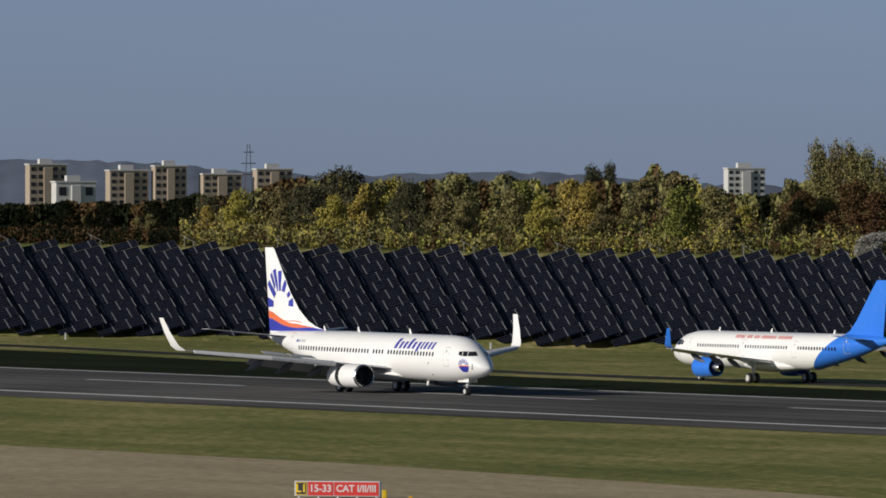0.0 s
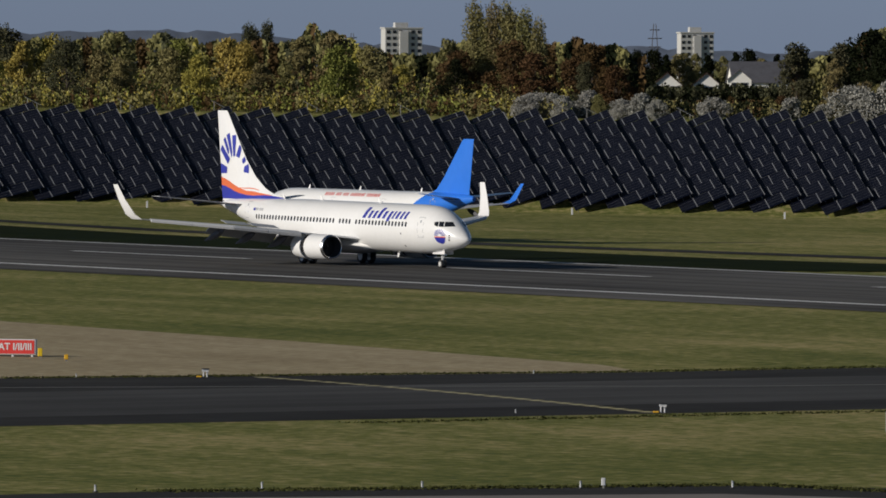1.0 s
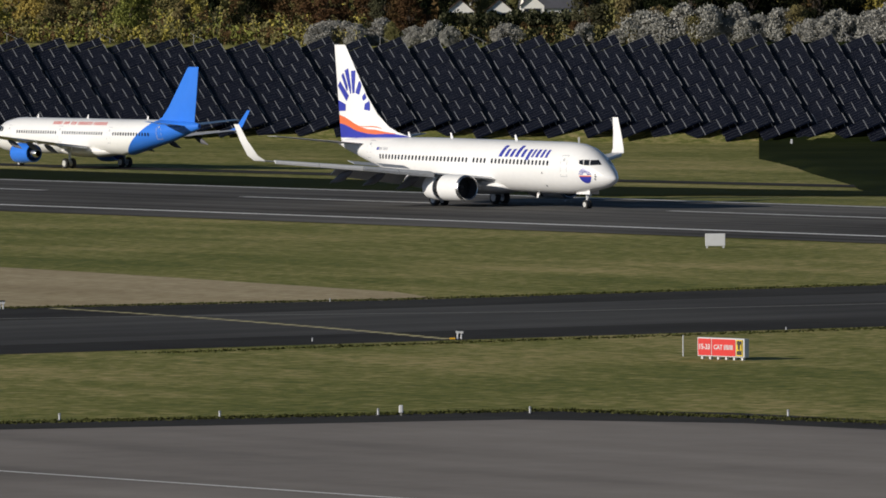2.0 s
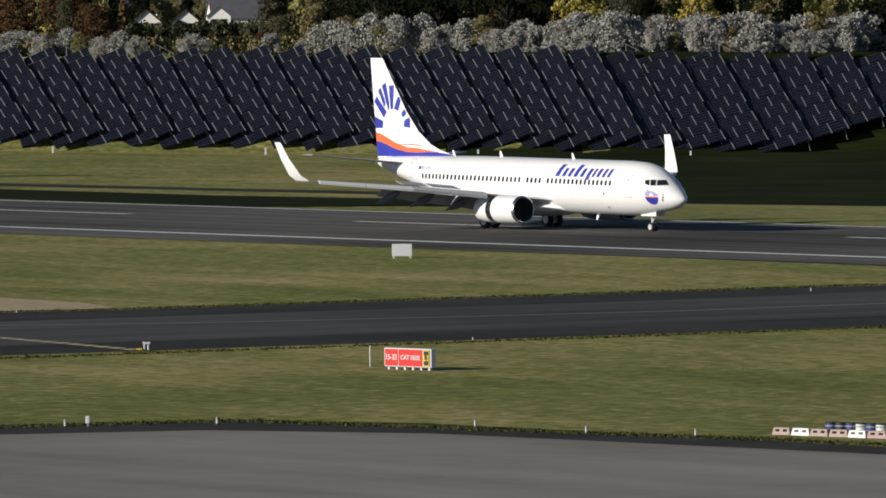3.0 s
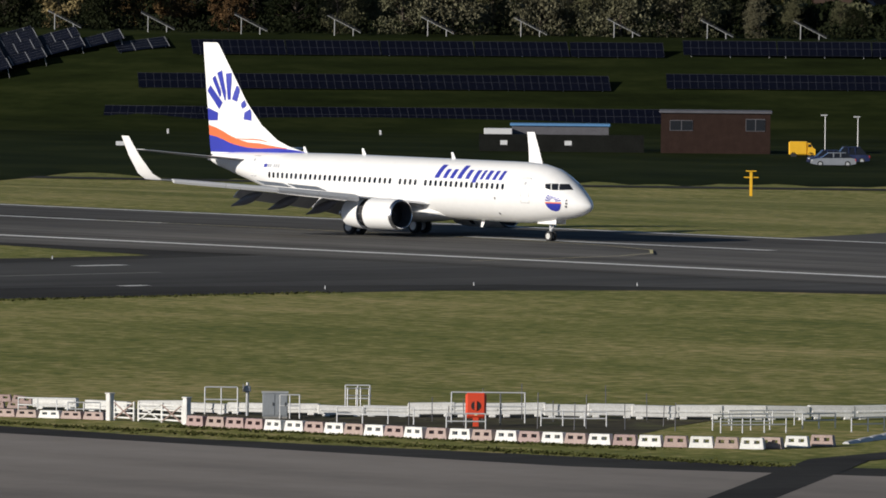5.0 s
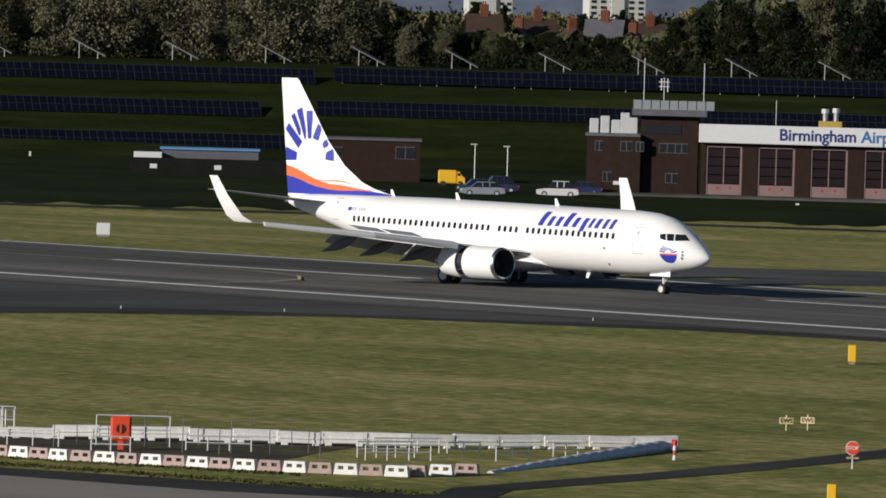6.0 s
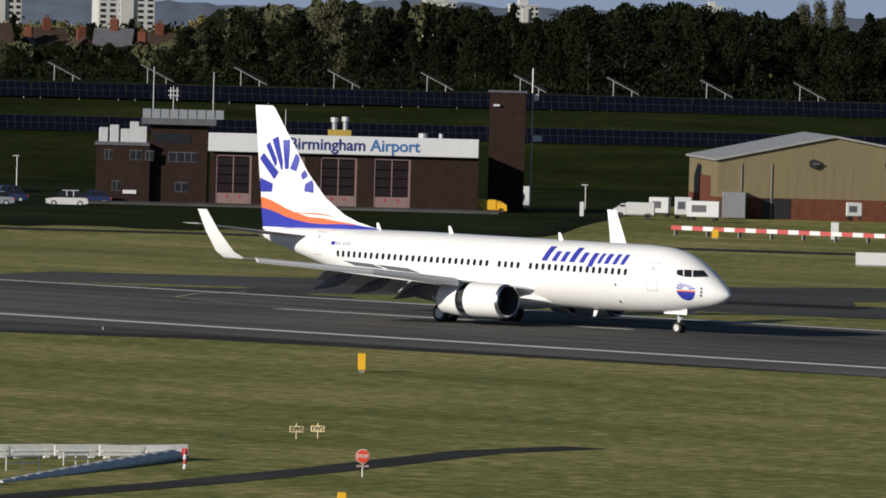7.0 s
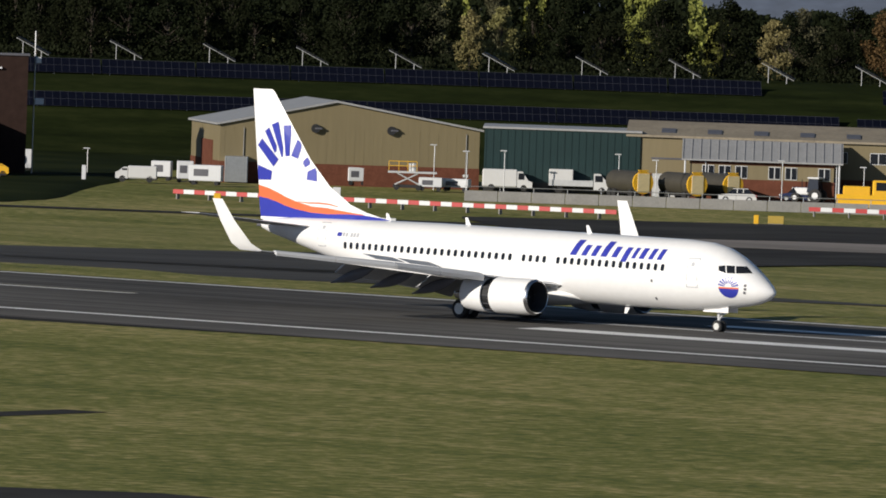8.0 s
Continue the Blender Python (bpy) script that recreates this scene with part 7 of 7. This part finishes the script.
stop_sign()
for b, r in ((45.87, 415), (46.0, 416)):
    top = thing("works_sign", "small cream sign lettered EWS on a post", "sign", facing(b, r, 0, random.uniform(-8, 8)))
    f = part("board", boxes((-0.31, 0.31, -0.02, 0.02, 0.3, 0.58), bevel=0.008), M["tank_end"], top)
    words("EWS", 0.27, M["black"], f, pose(0, -0.025, 0.44), "sign_lettering")
    part("post", rods(0.03, ((0, 0.03, 0), (0, 0.03, 0.7)), n=6), M["tank_end"], top)
top = thing("corner_post", "red and white post at the dam's corner", "post", facing(45.19, 387))
for k in range(4):
    part("band", rods(0.07, ((0, 0, 0.2 * k), (0.02, 0, 0.2 * k + 0.2)), n=8), M["red"] if k % 2 else M["fascia"], top)
part("flag", boxes((-0.12, 0.12, -0.02, 0.02, 0.55, 0.85), bevel=0.01), M["sign_red"], top)

# path across the grass
draped("path", [(-240, 226), (-259.7, 251), (-264.5, 266), (-270, 280), (-278.0, 298), (-279, 306)], 2.4, 0.02, M["shoulder"], "narrow dark asphalt path through the grass", "path", 4)
flat("works_ground", [(-309, 248), (-304, 246.2), (-297, 247.5), (-292, 247.4), (-282, 248.6), (-276.5, 251.5), (-277.5, 257), (-281, 262), (-284.5, 268), (-287, 270.4), (-298, 258.2), (-305, 251.6)], 0.014, M["earth"], "dark trampled earth inside the fenced works", "ground")


def block_mesh(material):
    """A water-filled barrier block: tapered, with two square eyes right through it."""
    bm = bmesh.new()
    w, d, h = 0.98, 0.42, 0.44
    xs = [0, 0.17, 0.40, 0.58, 0.81, w]
    zs = [0.0, 0.2, 0.34, h]
    for i in range(5):
        for j in range(3):
            if j == 1 and i in (1, 3):
                continue
            x0, x1, z0, z1 = xs[i], xs[i + 1], zs[j], zs[j + 1]

            def q(x, z, s):
                k = 0.07 * z / h
                return (x if 0 < x < w else (x + k if x == 0 else x - k), s * (d / 2 - 0.22 * z * d), z)
            v = [bm.verts.new(q(x, z, s)) for s in (-1, 1) for x, z in ((x0, z0), (x1, z0), (x1, z1), (x0, z1))]
            for f in ((0, 1, 2, 3), (7, 6, 5, 4), (0, 4, 5, 1), (1, 5, 6, 2), (2, 6, 7, 3), (3, 7, 4, 0)):
                bm.faces.new([v[k] for k in f])
    bmesh.ops.remove_doubles(bm, verts=bm.verts, dist=0.001)
    return mesh("barrier_block", bm, material)


BLOCK = {"r": block_mesh(M["barrier_red"]), "w": block_mesh(M["barrier_white"])}


def run_of_blocks(pts, pattern, tall=1.0):
    """Barrier blocks laid end to end along a plan line."""
    segs = [(Vector(a), Vector(b)) for a, b in zip(pts, pts[1:])]
    total = sum((b - a).length for a, b in segs)
    s, k = 0.0, 0
    while s < total - 0.9:
        rest = s
        for a, b in segs:
            l = (b - a).length
            if rest < l:
                break
            rest -= l
        p = a + (b - a) * rest / l
        # all blocks face the apron, also where the row turns away
        ang = min(30.0, math.degrees(math.atan2((b - a).y, (b - a).x)))
        step = 1.04 if (b - a).x > 1 else 1.45
        c = pattern[k % len(pattern)]
        ob = new("barrier_block", BLOCK[c])
        ob.matrix_basis = pose(p.x, p.y, 0.02, 0, 0, ang + random.uniform(-5, 5))
        ob.scale = (1, 1, tall)
        tagged(ob, "white plastic barrier block with two square eyes" if c == "w" else "faded red plastic barrier block with two square eyes", "barrier", "barrier blocks round the works")
        s += step
        k += 1


run_of_blocks([(-311.4, 241.6), (-302.6, 243.4), (-297.6, 245.6)], "rwrrwrrwrrrwrr", 0.7)
run_of_blocks([(-292.0, 245.4), (-280.0, 247.4), (-272.4, 250.2), (-267.4, 253.2), (-267.6, 258.6)], "rrrrwwrwrwrwrwrwrwrwrwrwrwrw")


def tall_panels():
    pts = [(-307.9, 250.2), (-303.5, 252.3), (-297.4, 257.0), (-291, 264), (-285.0, 271.0), (-279.6, 281.6)]
    pts = [(x * 0.9935, y * 0.9935) for x, y in pts]
    mm = mesh("white_barrier", boxes((0, 1.98, -0.2, 0.2, 0.12, 0.66), (0.2, 0.5, -0.24, 0.24, 0, 0.13), (1.5, 1.8, -0.24, 0.24, 0, 0.13), (0.1, 1.88, -0.23, 0.23, 0.3, 0.42), bevel=0.03), M["barrier_white"])
    for a, b in zip(pts, pts[1:]):
        a, b = Vector(a), Vector(b)
        n = max(1, round((b - a).length / 2.02))
        ang = math.degrees(math.atan2((b - a).y, (b - a).x))
        for k in range(n):
            p = a + (b - a) * k / n
            ob = new("white_barrier", mm)
            ob.matrix_basis = pose(p.x, p.y, random.uniform(0.0, 0.05), random.uniform(-2, 2), random.uniform(-1.5, 1.5), ang + random.uniform(-2, 2))
            ob.scale = (1.0, 1.0, 0.72 if p.x < -294 else 0.9)
            tagged(ob, "tall white plastic barrier panel behind the works", "barrier", "white barrier panels")


tall_panels()


def dam_tube():
    a, b = Vector((-278.6, 280.4, 0.22)), Vector((-268.0, 259.4, -0.06))
    top = thing("dam_tube", "grey-white fabric dam tube lying on the grass", "barrier")
    n = 16
    for k in range(n):
        p, q = a + (b - a) * k / n, a + (b - a) * (k + 1) / n
        bm = bmesh.new()
        d = (q - p).normalized()
        side = Vector((-d.y, d.x, 0))
        rings = []
        thick = 1.0 - 0.45 * (k / n) ** 3
        for u, r in ((0, 0.23), (0.08, 0.262), (0.5, 0.285), (0.92, 0.262), (1, 0.23)):
            r *= thick
            c = p + (q - p) * u
            rings.append([c + side * r * math.cos(t) * 1.15 + Vector((0, 0, r * math.sin(t))) for t in np.linspace(0, 2 * math.pi, 14, endpoint=False)])
        part("tube_section", loft(bm, rings), M["tube"], top, smooth=True)


dam_tube()


def handrail(p0, p1, h=1.05, posts=3, mid=True, label="bent galvanised tube handrail"):
    a, b = Vector((*p0, 0)), Vector((*p1, 0))
    h *= 0.77
    top = thing("handrail", label, "handrail", None, "handrails in the works")
    part("rail", rods(0.03, (a + Vector((0, 0, h)), b + Vector((0, 0, h))), *([(a + Vector((0, 0, h * 0.55)), b + Vector((0, 0, h * 0.55)))] if mid else []), n=6), M["pale_steel"], top)
    for k in range(posts):
        c = a + (b - a) * k / (posts - 1)
        part("post", rods(0.03, (c, c + Vector((0, 0, h))), n=6), M["pale_steel"], top)


for (b0, r0), (b1, r1), h in (((40.14, 391), (40.34, 391), 1.5), ((40.6, 388), (40.72, 388), 1.3), ((40.95, 385), (41.42, 384), 0.9), ((41.0, 392), (41.15, 392), 1.6), ((41.65, 386), (42.1, 386), 1.65), ((41.62, 380), (41.86, 380), 0.9), ((42.2, 384), (42.6, 384), 0.8),
                              ((43.25, 382), (43.6, 383), 0.85), ((43.3, 380), (43.7, 381), 0.8), ((43.35, 386), (43.75, 387), 0.8), ((43.8, 384), (44.0, 385), 0.8), ((44.1, 382), (44.3, 383), 0.75), ((44.45, 387), (44.6, 388), 0.7), ((39.0, 391), (39.35, 390), 0.85), ((39.3, 388), (39.5, 388), 0.8)):
    p, q = pol(b0, r0), pol(b1, r1)
    handrail((p.x, p.y), (q.x, q.y), h, 3 + int(abs(b1 - b0) > 0.3))
for k in range(16):
    p = pol(41.4 + 0.11 * k + random.uniform(-0.03, 0.03), 386 + random.uniform(-5, 5))
    t = thing("stake", "thin steel stake in the works", "stake", pose(p.x, p.y, 0), "stakes in the works")
    part("rod", rods(0.02, ((0, 0, 0), (random.uniform(-0.05, 0.05), 0, random.uniform(0.7, 1.5))), n=5), M["fairing"], t)


def gate():
    a, b = pol(39.56, 385.5), pol(40.03, 382.5)
    for p in (a, b):
        t = thing("gate_post", "stout white gate post", "post", pose(p.x, p.y, 0), "gate posts")
        part("post", boxes((-0.13, 0.13, -0.13, 0.13, 0, 1.1), bevel=0.02), M["barrier_white"], t)
        part("cap", boxes((-0.16, 0.16, -0.16, 0.16, 1.1, 1.15), bevel=0.015), M["barrier_white"], t)
    d = b - a
    for k in range(3):
        p = a + d * (0.06 + 0.31 * k)
        w = d.length * 0.29
        t = thing("gate_leaf", "white slatted gate leaf with red cross braces", "gate", pose(p.x, p.y, 0.05, 0, 0, math.degrees(math.atan2(d.y, d.x)) + (-6, 5, -4)[k]), "gate leaves")
        for j in range(4):
            part("slat", boxes((0, w, -0.03, 0.03, 0.08 + j * 0.2, 0.145 + j * 0.2), bevel=0.01), M["barrier_white"], t)
        part("brace", rods(0.03, ((0.05, -0.05, 0.05), (w - 0.05, -0.05, 0.72)), ((0.05, -0.05, 0.72), (w - 0.05, -0.05, 0.05)), n=5), M["barrier_red"] if k != 1 else M["barrier_white"], t)
        for x in (0.02, w - 0.02):
            part("stile", boxes((x - 0.035, x + 0.035, -0.035, 0.035, 0, 0.8)), M["barrier_white"], t)


gate()


def lifebuoy_box():
    top = thing("lifebuoy_box", "orange-red lifebuoy cabinet on a post", "cabinet", facing(41.80, 383))
    part("post", boxes((-0.12, 0.12, 0.05, 0.2, 0, 0.42), bevel=0.01), M["orange_red"], top)
    c = part("cabinet", boxes((-0.43, 0.43, 0, 0.3, 0.35, 1.39), bevel=0.09), M["orange_red"], top)
    part("handle_hole", rods(0.2, ((0, -0.02, 0.87), (0, 0.01, 0.87)), n=16), M["dark"], c)
    part("handle", boxes((-0.05, 0.05, -0.05, -0.01, 0.67, 1.07), bevel=0.015), M["orange_red"], c)
    part("label_plate", boxes((-0.06, 0.06, -0.012, 0.0, 0.47, 0.55)), M["tank_end"], c)


lifebuoy_box()
t = thing("control_cabinet", "grey steel control cabinet with twin doors", "cabinet", facing(40.57, 388) @ Matrix.Diagonal((0.85, 0.85, 0.72, 1)))
part("body", boxes((-0.62, 0.62, 0, 0.7, 0.12, 1.5), bevel=0.02), M["frosted"], t)
part("roof", boxes((-0.66, 0.66, -0.05, 0.75, 1.5, 1.55), bevel=0.01), M["pale_steel"], t)
for x in (-0.58, 0.02):
    d = part("door", boxes((x, x + 0.56, -0.025, -0.003, 0.2, 1.46), bevel=0.006), M["frosted"], t)
    part("handle", boxes((x + 0.46, x + 0.5, -0.05, -0.026, 0.75, 0.95)), M["black"], d)
part("plinth", boxes((-0.6, 0.6, 0.02, 0.68, 0, 0.13)), M["concrete"], t)
t = thing("valve_stand", "grey valve headstock on a stem", "valve", facing(40.4, 390) @ Matrix.Diagonal((0.9, 0.9, 0.84, 1)))
part("stem", rods(0.08, ((0, 0, 0), (0, 0, 1.2)), n=10), M["steel"], t)
part("gearbox", boxes((-0.16, 0.16, -0.14, 0.14, 1.2, 1.5), bevel=0.05), M["steel"], t)
part("handwheel", rods(0.2, ((-0.22, -0.1, 1.4), (-0.16, -0.1, 1.4)), n=14), M["steel"], t)
part("cap", rods(0.07, ((0, 0, 1.5), (0, 0, 1.68)), n=8), M["steel"], t)
t = thing("lamp_stand", "low grey twin frame on legs", "frame", facing(41.08, 391) @ Matrix.Diagonal((0.9, 0.9, 0.74, 1)))
part("frame", rods(0.035, ((-0.6, 0, 1.55), (0.6, 0, 1.55)), ((-0.6, 0, 1.15), (0.6, 0, 1.15)), *[((x, 0, 0), (x, 0, 1.6)) for x in (-0.5, -0.1, 0.1, 0.5)], n=6), M["steel"], t)


def drum_stack():
    """Dark drums behind the first barriers and a small heap of blocks."""
    for k in range(11):
        p = pol(38.15 + 0.062 * k, 398 - 0.3 * k)
        t = thing("drum", "low dark and white traffic drum", "drum", pose(p.x, p.y, 0.02, 0, 0, random.uniform(0, 90)), "drums behind the barriers")
        part("body", rods(0.26, ((0, 0, 0), (0, 0, 0.3)), n=14), (M["navy"], M["barrier_white"], M["black"])[k * 5 % 7 % 3], t, smooth=True)
        part("band", rods(0.267, ((0, 0, 0.14), (0, 0, 0.2)), n=14), M["frosted"], t)
        part("rim", rods(0.275, ((0, 0, 0.27), (0, 0, 0.32)), n=14), M["black"], t)
    p = pol(38.92, 395)
    for k, (dx, dz, c, rx) in enumerate(((-0.9, 0.0, "r", 0), (0.1, 0.02, "r", 4), (-0.6, 0.29, "r", 0), (0.3, 0.3, "r", 8), (-1.7, 0.03, "w", -16))):
        ob = new("barrier_block", BLOCK[c])
        ob.matrix_basis = pose(p.x + dx * 0.78, p.y + dx * 0.62, dz, 0, rx, 38)
        ob.scale = (0.9, 0.9, 0.65)
        tagged(ob, "loose barrier block piled on the heap", "barrier", "heaped barrier blocks")


drum_stack()
# tufts of longer grass along the edges of pavement
def tufts(n, seed):
    rng = random.Random(seed)
    verts, faces = [], []
    edges = [((-344, 206), (-337, 232)), ((-337, 232), (-309, 238.8)), ((-309, 238.8), (-258, 246.2)), ((-399, 250), (-398, 345)), ((-451, 300), (-451, 358)), ((-458, 264), (-451, 300)),
             ((-292, 245), (-270, 250)), ((-300, 256), (-281, 281))]
    for _ in range(n):
        (xa, ya), (xb, yb) = rng.choice(edges)
        u = rng.random()
        c = Vector((xa + (xb - xa) * u + rng.gauss(0, 0.6), ya + (yb - ya) * u + rng.gauss(0, 0.5), 0))
        h = rng.uniform(0.04, 0.1)
        a = rng.uniform(0, math.pi)
        w = Vector((math.cos(a), math.sin(a), 0)) * rng.uniform(0.04, 0.14)
        n0 = len(verts)
        verts += [c - w, c + w, c + w * 0.4 + Vector((rng.uniform(-0.1, 0.1), 0, h))]
        faces.append((n0, n0 + 1, n0 + 2))
    me = bpy.data.meshes.new("grass_tufts")
    me.from_pydata(verts, [], faces)
    me.materials.append(LEAF["tuft"])
    tagged(new("grass_tufts", me), "ragged tufts of longer grass along pavement edges", "grass", kind="stuff")


tufts(26000, 4)


# ---- what moves ----
def motions():
    # nose position along the runway: braking from 52 to 40 m/s
    run = [(0.0, -690.0), (0.5, -664.2), (1.0, -639.0), (1.5, -613.8), (2.0, -589.0), (2.5, -564.7), (3.0, -540.6), (3.5, -516.9), (4.0, -493.6), (4.5, -470.9), (5.0, -448.9), (5.5, -427.5), (6.0, -406.0), (6.5, -384.8), (7.0, -363.9), (7.5, -343.4), (8.0, -323.3)]
    z = crown(411.3) + 0.03 - 0.035
    walk(jet, [(t, pose(x, 411.3, z)) for t, x in run])
    for w, r in jet_wheels:
        base = w.matrix_basis.translation.copy()
        rows = []
        # a wheel turns faster than the picture rate can show: it is keyed in steps below a quarter turn
        for k in range(241):
            rows.append((k / 30, Matrix.Translation(base) @ pose(0, 0, 0, 0, 80 * k, 0)))
        walk(w, rows)
    walk(taxi_jet, [(t, pose(-911.0 - 14.4 * t, 568.0, height(-900, 568) + 0.055, 0, 0, 180)) for t in (0, 2, 4, 6, 8)])
    for w, r in taxi_wheels:
        base = w.matrix_basis.translation.copy()
        walk(w, [(k / 30, Matrix.Translation(base) @ pose(0, 0, 0, 0, 14.4 / 30 / r * 57.2958 * k, 0)) for k in range(241)])


motions()
